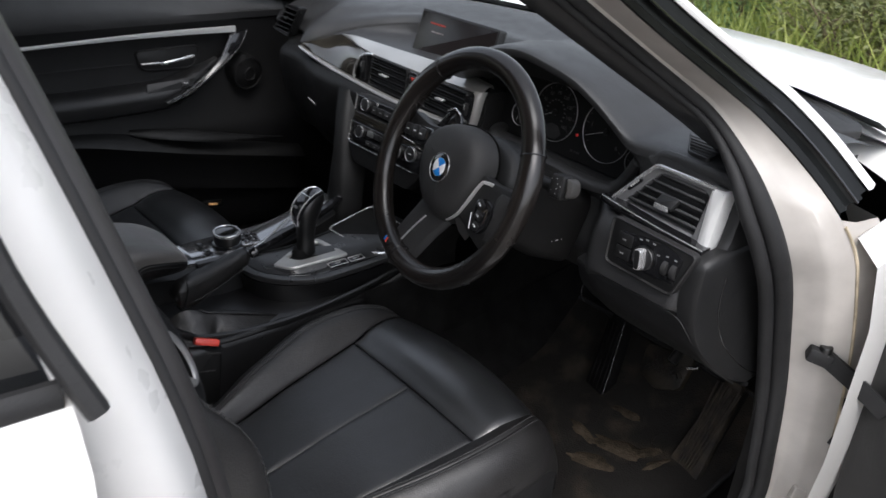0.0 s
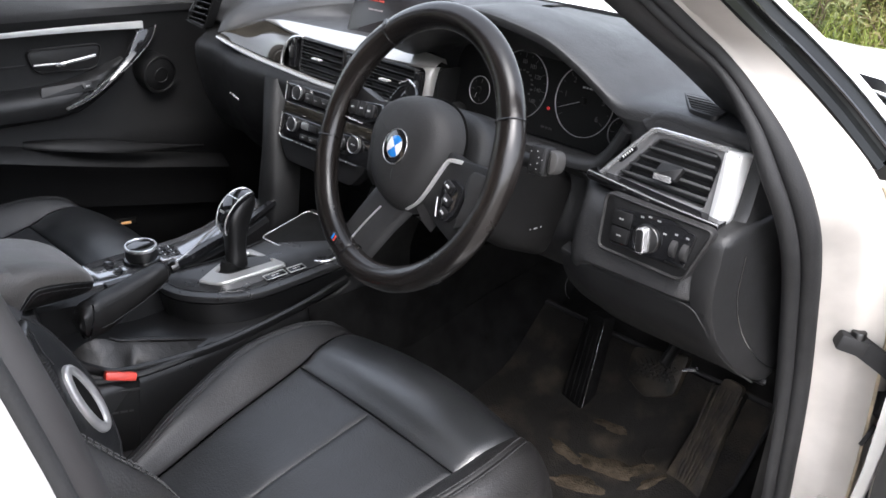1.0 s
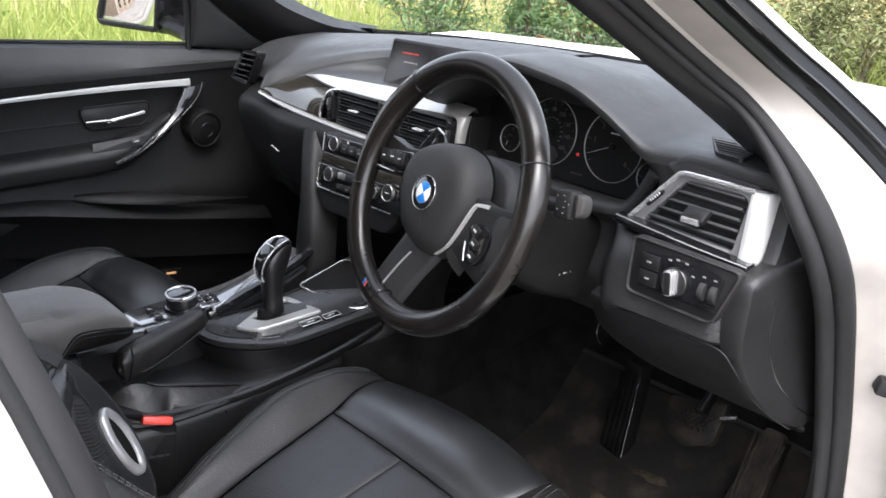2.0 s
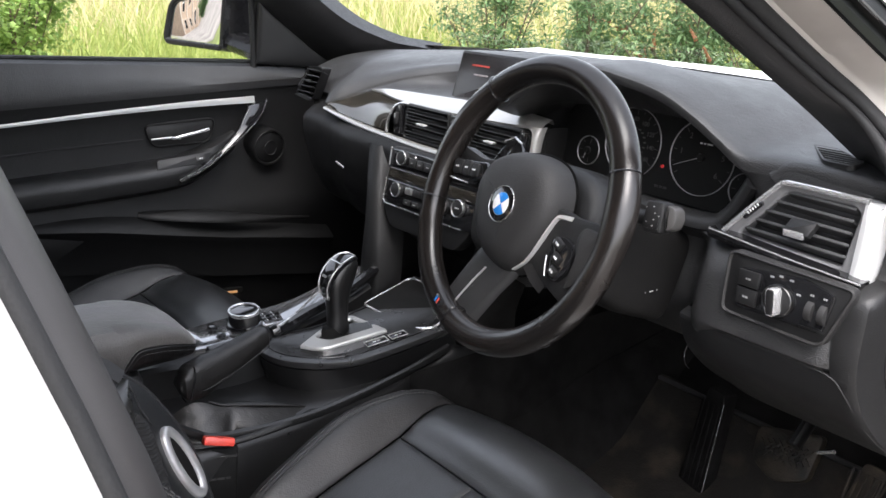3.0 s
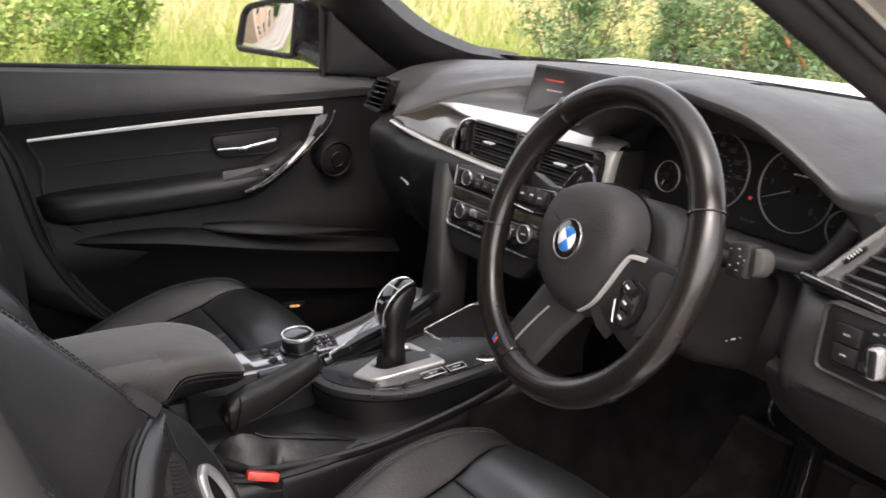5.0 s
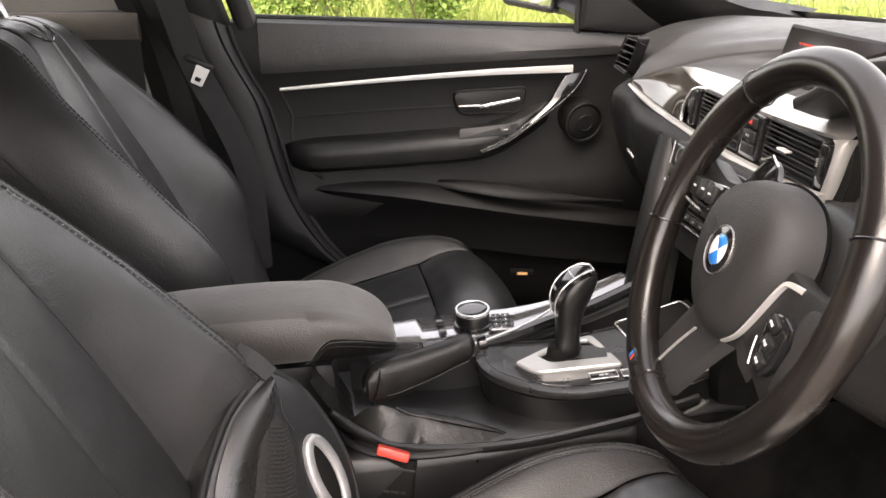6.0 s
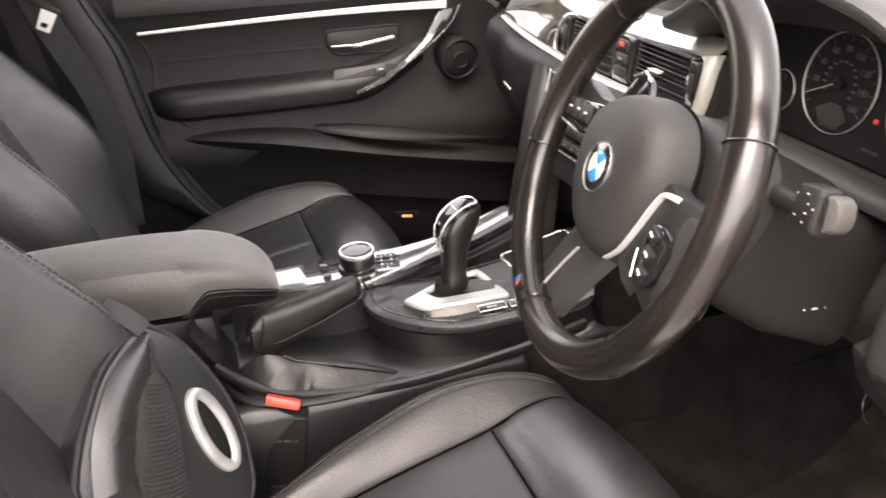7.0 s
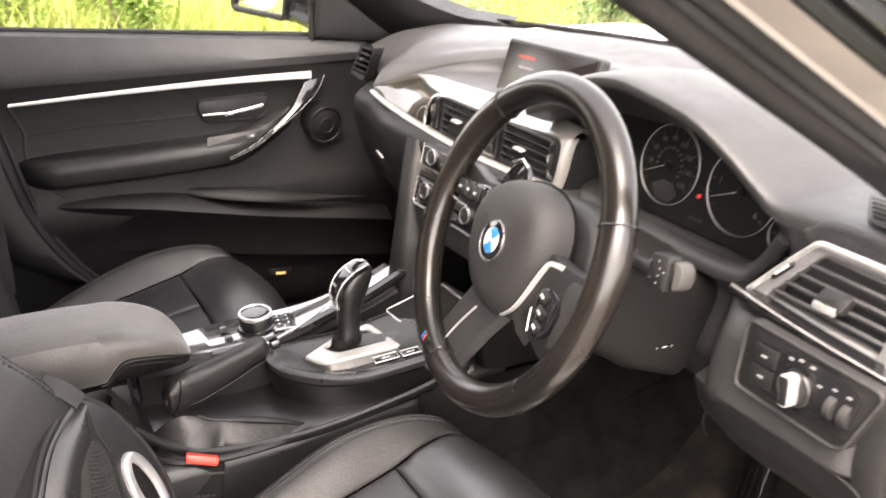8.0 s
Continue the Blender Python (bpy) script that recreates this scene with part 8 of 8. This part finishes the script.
def build_driver_door():
    d = thing("driver_door", "open driver door with white frame and black trim", "car door")
    D = axes((0.868, 0.405, 0.0), (0.93, -0.37, 0.0), (0, 0, 1))
    sh = round_poly([(0.0, 0.46), (0.02, 0.36), (0.06, 0.29), (1.0, 0.30), (1.06, 0.40), (1.08, 0.95), (0.0, 0.90)], 0.03)
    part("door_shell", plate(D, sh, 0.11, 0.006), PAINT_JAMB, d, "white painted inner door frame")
    tr = round_poly([(0.030, 0.47), (0.05, 0.38), (0.09, 0.325), (0.97, 0.335), (1.02, 0.42), (1.04, 0.93), (0.030, 0.90)], 0.03)
    part("door_trim", plate(D @ pose(0, 0, 0.024), tr, 0.02, 0.008), PLASTIC, d, "black door trim panel")
    part("armrest", box(D @ pose(0.52, 0.68, 0.055), (0.5, 0.05, 0.07), 0.02), LEATHER, d)
    part("window_frame", sweep(smooth_path([D @ V(0.04, 0.90, -0.06), D @ V(0.30, 1.08, -0.10), D @ V(0.60, 1.26, -0.14), D @ V(0.95, 1.30, -0.15), D @ V(1.04, 1.18, -0.13), D @ V(1.06, 0.93, -0.06)], 6), oval(0.018, 0.018, 8)), RUBBER, d)
    part("door_seal", sweep([D @ V(p[0], p[1], 0.003) for p in inset(sh, 0.010)], oval(0.006, 0.006, 8), closed=True, up=(-0.37, -0.93, 0)), RUBBER, d)
    for z in (0.79, 0.40):
        m = axes((0.852, 0.388, z), (0.75, 0.66, 0), (0, 0, 1))
        h = part("hinge_leaf", plate(m, round_poly([(-0.030, -0.028), (0.024, -0.026), (0.024, 0.022), (-0.020, 0.030)], 0.006), 0.012, 0.003), PAINT_JAMB, d, "white painted steel door hinge")
        part("hinge_pin", sweep([(0.874, 0.40, z - 0.035), (0.874, 0.40, z + 0.035)], oval(0.010, 0.010, 12)), PAINT_JAMB, h)
        part("hinge_bolt", disc(m @ pose(-0.006, 0, 0.006), 0.008, 0.008, 0.002, 6), DARK_METAL, h)
    c = thing("door_check_strap", "black steel door check strap", "check strap")
    part("strap_mount", box(axes((0.832, 0.320, 0.690), (0.8, 0.5, -0.2), (0, 0, 1)), (0.034, 0.022, 0.026), 0.004), RUBBER, c)
    part("strap_pin", disc(pose(0.838, 0.320, 0.708), 0.009, 0.012, 0.002, 14), DARK_METAL, c)
    part("strap_arm", sweep(smooth_path([(0.840, 0.322, 0.690), (0.871, 0.334, 0.672), (0.900, 0.350, 0.650), (0.925, 0.360, 0.632)], 5), [(-0.004, -0.012), (0.004, -0.012), (0.004, 0.012), (-0.004, 0.012)]), RUBBER, c)
    part("jamb_plug", disc(axes((0.869, 0.382, 0.545), (0, 1, 0.2), (0.3, 0, 1)), 0.016, 0.006, 0.002, 20), RUBBER, c)
    g = thing("wiring_grommet", "black rubber wiring grommet in the door jamb", "grommet")
    part("grommet_boot", sweep(smooth_path([(0.850, 0.392, 0.590), (0.872, 0.402, 0.585), (0.90, 0.405, 0.580)], 5), oval(0.016, 0.018, 12), scale=lambda t: 1 + 0.12 * math.sin(18 * t)), RUBBER, g)


build_driver_door()


def build_rear_doors():
    for s in (1, -1):
        d = thing("rear_door", "closed white rear door with dark glass" if s > 0 else "closed rear door with grey trim and side glass", "car door", "rear doors")
        y0 = -0.655 if s > 0 else -0.62
        prof = [(0.800, 1.020), (0.864, 1.010), (0.886, 0.980), (0.898, 0.88), (0.900, 0.80), (0.893, 0.77), (0.900, 0.70), (0.900, 0.50), (0.870, 0.30)]
        rows = []
        for y in (y0, y0 - 0.004, y0 - 0.30, y0 - 0.60, y0 - 0.95):
            rows.append([(s * (x - (0.03 if y == y0 else 0)), y, z + 0.02 * (y0 - y)) for x, z in prof])
        part("door_skin", loft(rows, False, False), PAINT, d, "white painted door skin")
        ws = smooth_path([(s * 0.858, y0 - 0.008, 1.014), (s * 0.860, y0 - 0.30, 1.020), (s * 0.855, y0 - 0.95, 1.038)], 6)
        part("waist_strip", sweep(ws, oval(0.007, 0.010, 10)), RUBBER, d, "black waist strip")
        fr = smooth_path([(s * 0.868, y0 + 0.006, 1.006), (s * 0.838, y0 - 0.022, 1.08), (s * 0.805, y0 - 0.050, 1.20), (s * 0.76, y0 - 0.085, 1.33)], 6)
        part("window_frame", sweep(fr, oval(0.007, 0.015, 10, 0.6), up=(1, 0, 0)), RUBBER, d, "black window frame")
        g = part("door_glass", loft([[(s * 0.850, y0 - 0.005, 1.00), (s * 0.850, y0 - 0.75, 1.02)], [(s * 0.755, y0 - 0.085, 1.33), (s * 0.755, y0 - 0.70, 1.33)]], False, False), TINT if s > 0 else GLASS, d, "side window glass")
        g.visible_shadow = False
        rows = [[(s * 0.775, y, 0.965), (s * 0.745, y, 0.950), (s * 0.735, y, 0.92), (s * 0.73, y, 0.80), (s * 0.72, y, 0.60), (s * 0.73, y, 0.32)] for y in (y0 - 0.02, y0 - 0.4, y0 - 0.9)]
        part("door_panel", loft(rows, False, False), PLASTIC_GREY, d)
        part("upper_trim", sweep([(s * 0.745, y0 - 0.02, 0.935), (s * 0.745, y0 - 0.85, 0.955)], oval(0.018, 0.028, 10)), material("taupe_trim", (0.13, 0.115, 0.10), 0.7, grain=0.3), d, "taupe soft trim")
    b = thing("rear_bench", "black leather rear bench seat", "car seat")
    part("bench_cushion", pad([(-0.62, -1.30, 0.46), (0.62, -1.30, 0.46), (0.62, -0.84, 0.50), (-0.62, -0.84, 0.50)], 0.15, 0.02, 0.04), LEATHER, b)
    part("bench_back", pad([(-0.62, -1.28, 0.48), (0.62, -1.28, 0.48), (0.58, -1.55, 1.02), (-0.58, -1.55, 1.02)][::-1], 0.12, 0.02, 0.04), LEATHER, b)
    sh = thing("parcel_shelf", "dark parcel shelf behind the rear bench", "shelf")
    part("shelf_board", box(pose(0, -1.75, 1.0), (1.3, 0.45, 0.04), 0.01), CARPET, sh)
    rear = thing("boot", "white painted boot and rear wings", "car boot")
    rows = []
    for y, z, w in ((-1.60, 0.98, 0.90), (-1.95, 0.99, 0.90), (-2.35, 0.97, 0.88), (-2.48, 0.90, 0.84), (-2.52, 0.55, 0.82), (-2.45, 0.30, 0.80)):
        rows.append([(-w, y, 0.35 if z > 0.5 else z), (-w, y, z - 0.10), (-w * 0.93, y, z - 0.015), (-w * 0.5, y, z), (w * 0.5, y, z), (w * 0.93, y, z - 0.015), (w, y, z - 0.10), (w, y, 0.35 if z > 0.5 else z)])
    part("boot_skin", loft(rows, False, False), PAINT, rear)
    bw = part("rear_window", loft([[(-0.58, -1.60, 1.28), (0.58, -1.60, 1.28)], [(-0.66, -2.02, 1.00), (0.66, -2.02, 1.00)]], False, False), TINT, rear, "dark rear window")
    bw.visible_shadow = False
    # wheels hold the body up
    for x in (-0.78, 0.78):
        for y in (1.02, -1.78):
            w = thing("road_wheel", "black tyre on a silver alloy wheel", "wheel", "road wheels")
            m = axes((x, y, 0.315), (0, 1, 0), (0, 0, 1)) if x > 0 else axes((x, y, 0.315), (0, -1, 0), (0, 0, 1))
            part("tyre", ring_plate(m @ pose(0, 0, 0.10), circle(0.315, 40), circle(0.225, 40), 0.20, 0.02), RUBBER, w)
            rimp = part("rim", annulus(m @ pose(0, 0, 0.085), 0.205, 0.226, 0.16, 40, None, 0.004), SILVER, w)
            for k in range(5):
                part("rim_spoke", box(m @ pose(0, 0, 0.07, 0, 0, 72 * k) @ pose(0.115, 0, 0), (0.20, 0.045, 0.02), 0.006), SILVER, rimp)
            part("hub", disc(m @ pose(0, 0, 0.085), 0.06, 0.1, 0.006, 24), SILVER, w)
    us = thing("underbody", "black underbody between the wheels", "underbody")
    part("floor_pan", box(pose(0, -0.35, 0.215), (1.50, 3.6, 0.03), 0.01), PLASTIC, us)
    fe = thing("front_bumper", "white painted front bumper", "bumper")
    part("bumper_skin", loft([[(x, 1.86 - 0.25 * (x / 0.85) ** 4 - dy, z) for x in [0.85 * (i / 8 - 1) for i in range(17)]] for dy, z in ((0.10, 0.72), (0.0, 0.62), (0.0, 0.35), (0.06, 0.24))], False, False), PAINT, fe)


build_rear_doors()

# ---- lane and house behind the car, seen in the mirror ----


def build_lane():
    """Worn tarmac: the lane behind and the strip on which the car is parked, with a ragged grass edge."""
    m = material("worn_tarmac", (0.20, 0.178, 0.158), 0.9, grain=0.8, grain_size=120, stain=0.3, stain_size=1.6, tint=(0.29, 0.262, 0.236))
    bm = bmesh.new()
    nx, ny = 76, 88
    xs = [-16 + 0.5 * i for i in range(nx + 1)]
    ys = [-41 + 0.5 * j for j in range(ny + 1)]
    made = {}
    def vert(i, j):
        if (i, j) not in made:
            x, y = xs[i], ys[j]
            x += 0.16 * noise.noise(V(x, y, 1.0))
            y += 0.16 * noise.noise(V(x, y, 7.0))
            made[(i, j)] = bm.verts.new((x, y, 0.012 + ground_height(x, y)))
        return made[(i, j)]
    for j in range(ny):
        for i in range(nx):
            if ys[j] > -4.0 and (xs[i] < -1.6 or ys[j] > 2.1):
                continue
            bm.faces.new((vert(i, j), vert(i + 1, j), vert(i + 1, j + 1), vert(i, j + 1)))
    tagged(part("road", bm, m), "worn grey-brown tarmac lane under the car", "road", kind="structure")


build_lane()


def build_house():
    h = thing("house", "pale rendered house with sash windows beside the lane", "house")
    wall = material("cream_render", (0.34, 0.25, 0.18), 0.85, grain=0.5, grain_size=60, stain=0.12, stain_size=2)
    stone = material("pale_stone", (0.42, 0.36, 0.30), 0.8, stain=0.1)
    H = axes((-13.5, -20.0, 0.0), (0.15, 1.0, 0), (0, 0, 1))
    part("wall", box(H @ pose(0, 3.0, -3.0), (14, 6.0, 6.0), 0.03), wall, h, "cream rendered wall")
    part("roof", loft([[H @ V(-7.3, 5.9, 0.3), H @ V(7.3, 5.9, 0.3)], [H @ V(-7.3, 8.2, -3.0), H @ V(7.3, 8.2, -3.0)], [H @ V(-7.3, 5.9, -6.3), H @ V(7.3, 5.9, -6.3)]], False, False), material("slate", (0.12, 0.12, 0.13), 0.7), h, "dark slate roof")
    for r in (1.5, 4.3):
        for i in range(5):
            w = part("window", box(H @ pose(-5.4 + 2.7 * i, r, 0.0), (1.1, 1.7, 0.12), 0.02), stone, h)
            part("pane", box(H @ pose(-5.4 + 2.7 * i, r, 0.05), (0.85, 1.45, 0.06), 0.01), SCREEN, w)
            part("glazing_bar", box(H @ pose(-5.4 + 2.7 * i, r, 0.085), (0.9, 0.05, 0.03), 0.005), WHITE, w)
    for i in range(6):
        part("pilaster", box(H @ pose(-6.7 + 2.7 * i, 2.95, 0.06), (0.35, 5.9, 0.16), 0.02), stone, h)


build_house()

# ---- planting ----


def leaf_material(name, color, tint, trans=0.3):
    m = bpy.data.materials.new(name)
    m.use_nodes = True
    nt = m.node_tree
    b = nt.nodes["Principled BSDF"]
    g = nt.nodes.new("ShaderNodeNewGeometry")
    r = nt.nodes.new("ShaderNodeValToRGB")
    r.color_ramp.elements[0].color, r.color_ramp.elements[1].color = lin(color), lin(tint)
    nt.links.new(g.outputs["Random Per Island"], r.inputs["Fac"])
    nt.links.new(r.outputs["Color"], b.inputs["Base Color"])
    b.inputs["Roughness"].default_value = 0.6
    tr = nt.nodes.new("ShaderNodeBsdfTranslucent")
    nt.links.new(r.outputs["Color"], tr.inputs["Color"])
    mix = nt.nodes.new("ShaderNodeMixShader")
    mix.inputs[0].default_value = trans
    nt.links.new(b.outputs[0], mix.inputs[1])
    nt.links.new(tr.outputs[0], mix.inputs[2])
    nt.links.new(mix.outputs[0], nt.nodes["Material Output"].inputs["Surface"])
    return m


GRASS = leaf_material("meadow_grass", (0.20, 0.27, 0.05), (0.44, 0.47, 0.14), 0.4)
STRAW = leaf_material("dry_grass", (0.50, 0.42, 0.20), (0.62, 0.54, 0.30), 0.3)
BRUSH = leaf_material("dry_brush", (0.16, 0.14, 0.05), (0.36, 0.30, 0.13), 0.25)
VERGE = leaf_material("verge_leaf", (0.10, 0.13, 0.05), (0.26, 0.27, 0.11), 0.25)
LEAF = leaf_material("shrub_leaf", (0.09, 0.17, 0.07), (0.22, 0.32, 0.14), 0.3)
BRAMBLE = leaf_material("bramble_leaf", (0.16, 0.27, 0.06), (0.36, 0.48, 0.13), 0.35)
SEED = leaf_material("seed_spike", (0.26, 0.10, 0.05), (0.45, 0.20, 0.10), 0.1)
STEM = material("woody_stem", (0.16, 0.12, 0.08), 0.85, stain=0.3)


def raw_mesh(name, verts, faces, mat, parent=None, label=""):
    me = bpy.data.meshes.new(name)
    me.from_pydata(verts, [], faces)
    me.materials.append(mat)
    ob = new(name, me)
    if parent is not None:
        ob.parent = parent
    if label:
        ob["label"] = label
    return ob


def build_grass(name, mat, count, h0, h1, seed, label, spread):
    rng = random.Random(seed)
    vs, fs = [], []
    for _ in range(count):
        a, d = rng.uniform(*spread[0]), rng.uniform(spread[1][0] ** 0.5, spread[1][1] ** 0.5) ** 2
        x, y = d * math.cos(a), d * math.sin(a)
        patch = 0.65 + 0.5 * noise.noise(V(x * 0.5, y * 0.5, seed))
        if rng.random() > patch + 0.25:
            continue
        h = rng.uniform(h0, h1) * (0.7 + 0.6 * max(0, patch))
        t = rng.uniform(0, 6.283)
        w = rng.uniform(0.004, 0.009) * (1 + d / 14)
        lx, ly = rng.gauss(0, 0.22) * h, rng.gauss(0, 0.22) * h
        cx, cy = math.cos(t) * w, math.sin(t) * w
        z = ground_height(x, y)
        n = len(vs)
        vs += [(x - cx, y - cy, z), (x + cx, y + cy, z), (x + cx * 0.7 + lx * 0.4, y + cy * 0.7 + ly * 0.4, z + h * 0.6), (x - cx * 0.7 + lx * 0.4, y - cy * 0.7 + ly * 0.4, z + h * 0.6), (x + lx * 1.3, y + ly * 1.3, z + h)]
        fs += [(n, n + 1, n + 2, n + 3), (n + 3, n + 2, n + 4)]
    tagged(raw_mesh(name, vs, fs, mat), label, "grass", kind="stuff")


build_grass("meadow_grass", GRASS, 60000, 0.30, 0.62, 11, "tall yellow-green meadow grass beside the car", ((1.15, 3.75), (3.6, 24.0)))
build_grass("dry_grass", STRAW, 16000, 0.55, 0.85, 12, "pale dry seeding grass stems in the meadow", ((1.3, 3.6), (8.0, 30.0)))


def build_shrub(x, y, height, spread, leaves, seed, mat, label, spikes=0, leaf=0.05, slim=0.28):
    rng = random.Random(seed)
    s = thing("shrub", label, "shrub", "shrubs")
    z0 = ground_height(x, y) - 0.02
    stem = bmesh.new()
    tips = []
    for i in range(13):
        a, lean = rng.uniform(0, 6.283), rng.uniform(0.1, 1.0) * spread
        h = height * rng.uniform(0.55, 1.05)
        path = smooth_path([(x + rng.gauss(0, 0.06), y + rng.gauss(0, 0.06), z0), (x + math.cos(a) * lean * 0.3, y + math.sin(a) * lean * 0.3, z0 + h * 0.4), (x + math.cos(a) * lean * 0.75, y + math.sin(a) * lean * 0.75, z0 + h * 0.8), (x + math.cos(a) * lean * 1.05, y + math.sin(a) * lean * 1.05, z0 + h)], 4)
        sweep(path, oval(0.011, 0.011, 6), scale=lambda t: 1.0 - 0.8 * t, bm=stem)
        tips.append(path)
        for k in range(4):
            p = path[rng.randrange(4, len(path))]
            b = rng.uniform(0, 6.283)
            q = p + V(math.cos(b) * 0.22, math.sin(b) * 0.22, rng.uniform(0.05, 0.25)) * spread
            side = [p, p.lerp(q, 0.5) + V(0, 0, 0.03), q]
            sweep(side, oval(0.005, 0.005, 5), scale=lambda t: 1.0 - 0.7 * t, bm=stem)
            tips.append(side)
    tagged(part("stems", stem, STEM, s, "brown woody stems"), kind="stuff")
    vs, fs = [], []
    for _ in range(leaves):
        path = tips[rng.randrange(len(tips))]
        p = path[rng.randrange(len(path) // 3, len(path))] + V(rng.gauss(0, 0.07), rng.gauss(0, 0.07), rng.gauss(0, 0.06))
        if p.z < z0 + 0.05:
            continue
        L = leaf * rng.uniform(0.6, 1.4)
        a, e = rng.uniform(0, 6.283), rng.gauss(-0.1, 0.5)
        d = V(math.cos(a) * math.cos(e), math.sin(a) * math.cos(e), math.sin(e))
        w = d.cross(V(rng.gauss(0, 0.4), rng.gauss(0, 0.4), 1)).normalized() * L * slim
        n = len(vs)
        m1 = p + d * L * 0.45 + V(0, 0, L * 0.06)
        vs += [tuple(p), tuple(m1 + w), tuple(p + d * L - V(0, 0, L * 0.1)), tuple(m1 - w)]
        fs += [(n, n + 1, n + 2), (n, n + 2, n + 3)]
    raw_mesh("foliage", vs, fs, mat, s, "crowded small leaves")
    for i in range(spikes):
        path = tips[rng.randrange(13)]
        p, q = path[-2], path[-1]
        d = ((q - p).normalized() + V(rng.gauss(0, 0.4), rng.gauss(0, 0.4), 0.1)).normalized()
        bm = bmesh.new()
        L = rng.uniform(0.10, 0.18)
        sweep([q + d * L * t for t in (0, 0.25, 0.5, 0.75, 1.0)], oval(0.013, 0.013, 7), scale=lambda t: 1.1 - 0.8 * t, bm=bm)
        for k in range(26):
            c = q + d * L * rng.random()
            o = V(rng.gauss(0, 1), rng.gauss(0, 1), rng.gauss(0, 1)).normalized()
            c2 = c + o * 0.016
            n1, n2 = o.cross(d).normalized() * 0.006, d * 0.006
            bm.faces.new([bm.verts.new(c2 + n1), bm.verts.new(c2 + n2), bm.verts.new(c2 - n1), bm.verts.new(c2 - n2)])
        part("seed_spike", bm, SEED, s, "rust-brown seed spike")
    return s


build_shrub(-3.45, 3.35, 1.35, 0.45, 5200, 21, LEAF, "tall grey-green shrub beyond the windscreen", 1, 0.048, 0.18)
build_shrub(-3.05, 3.80, 1.15, 0.50, 4800, 22, LEAF, "grey-green shrub with rusty seed spikes", 6, 0.048, 0.18)
build_shrub(-2.55, 4.25, 1.20, 0.60, 5600, 23, LEAF, "spreading shrub with rusty seed spikes", 9, 0.048, 0.18)
build_shrub(-2.00, 4.45, 1.05, 0.60, 5600, 24, LEAF, "low grey-green shrub in front of the bonnet", 5, 0.048, 0.18)
build_shrub(-1.35, 4.75, 1.05, 0.65, 5600, 25, VERGE, "yellow-green shrub with dry stems", 4, 0.048, 0.18)
build_shrub(-0.60, 5.10, 1.00, 0.70, 5600, 26, BRUSH, "straggly shrub among dry grass", 4, 0.048, 0.18)
build_shrub(0.30, 5.40, 0.95, 0.70, 4800, 27, LEAF, "straggly grey-green shrub in the verge", 3, 0.048, 0.18)
build_shrub(-4.70, 0.55, 1.15, 0.65, 7000, 28, BRAMBLE, "arching bramble bush with pale leaves", 0, 0.036, 0.40)
build_shrub(-5.00, -0.30, 1.05, 0.70, 7000, 29, BRAMBLE, "arching bramble bush in the meadow", 0, 0.036, 0.40)
build_shrub(-5.00, -1.60, 1.15, 0.80, 7000, 30, BRAMBLE, "dense bramble bush behind the meadow edge", 0, 0.036, 0.40)
build_shrub(-4.20, 2.60, 0.60, 0.35, 700, 31, LEAF, "small plant with a rusty spike", 3, 0.06, 0.2)
for k, (x, y, h) in enumerate(((-0.2, 4.3, 0.95), (0.5, 4.6, 0.9), (1.1, 4.9, 1.0), (-0.9, 4.2, 0.8), (1.7, 5.4, 1.1), (0.1, 5.6, 1.2), (2.3, 6.0, 1.2))):
    build_shrub(x, y, h, 0.6, 2200, 60 + k, BRUSH if k % 2 == 0 else VERGE, "tangled brown and green brush on the verge", 2, 0.05, 0.16)
for k, (x, y) in enumerate(((-12, -38), (-4, -42), (4, -40), (-18, -34), (-24, -28))):
    build_shrub(x, y, 13.0, 5.0, 3200, 40 + k, LEAF, "tall dark tree closing the lane", 0, 0.9, 0.5)
build_shrub(-9.2, -15.5, 1.4, 0.9, 900, 50, LEAF, "clipped dark shrub by the house", 0, 0.25, 0.5)
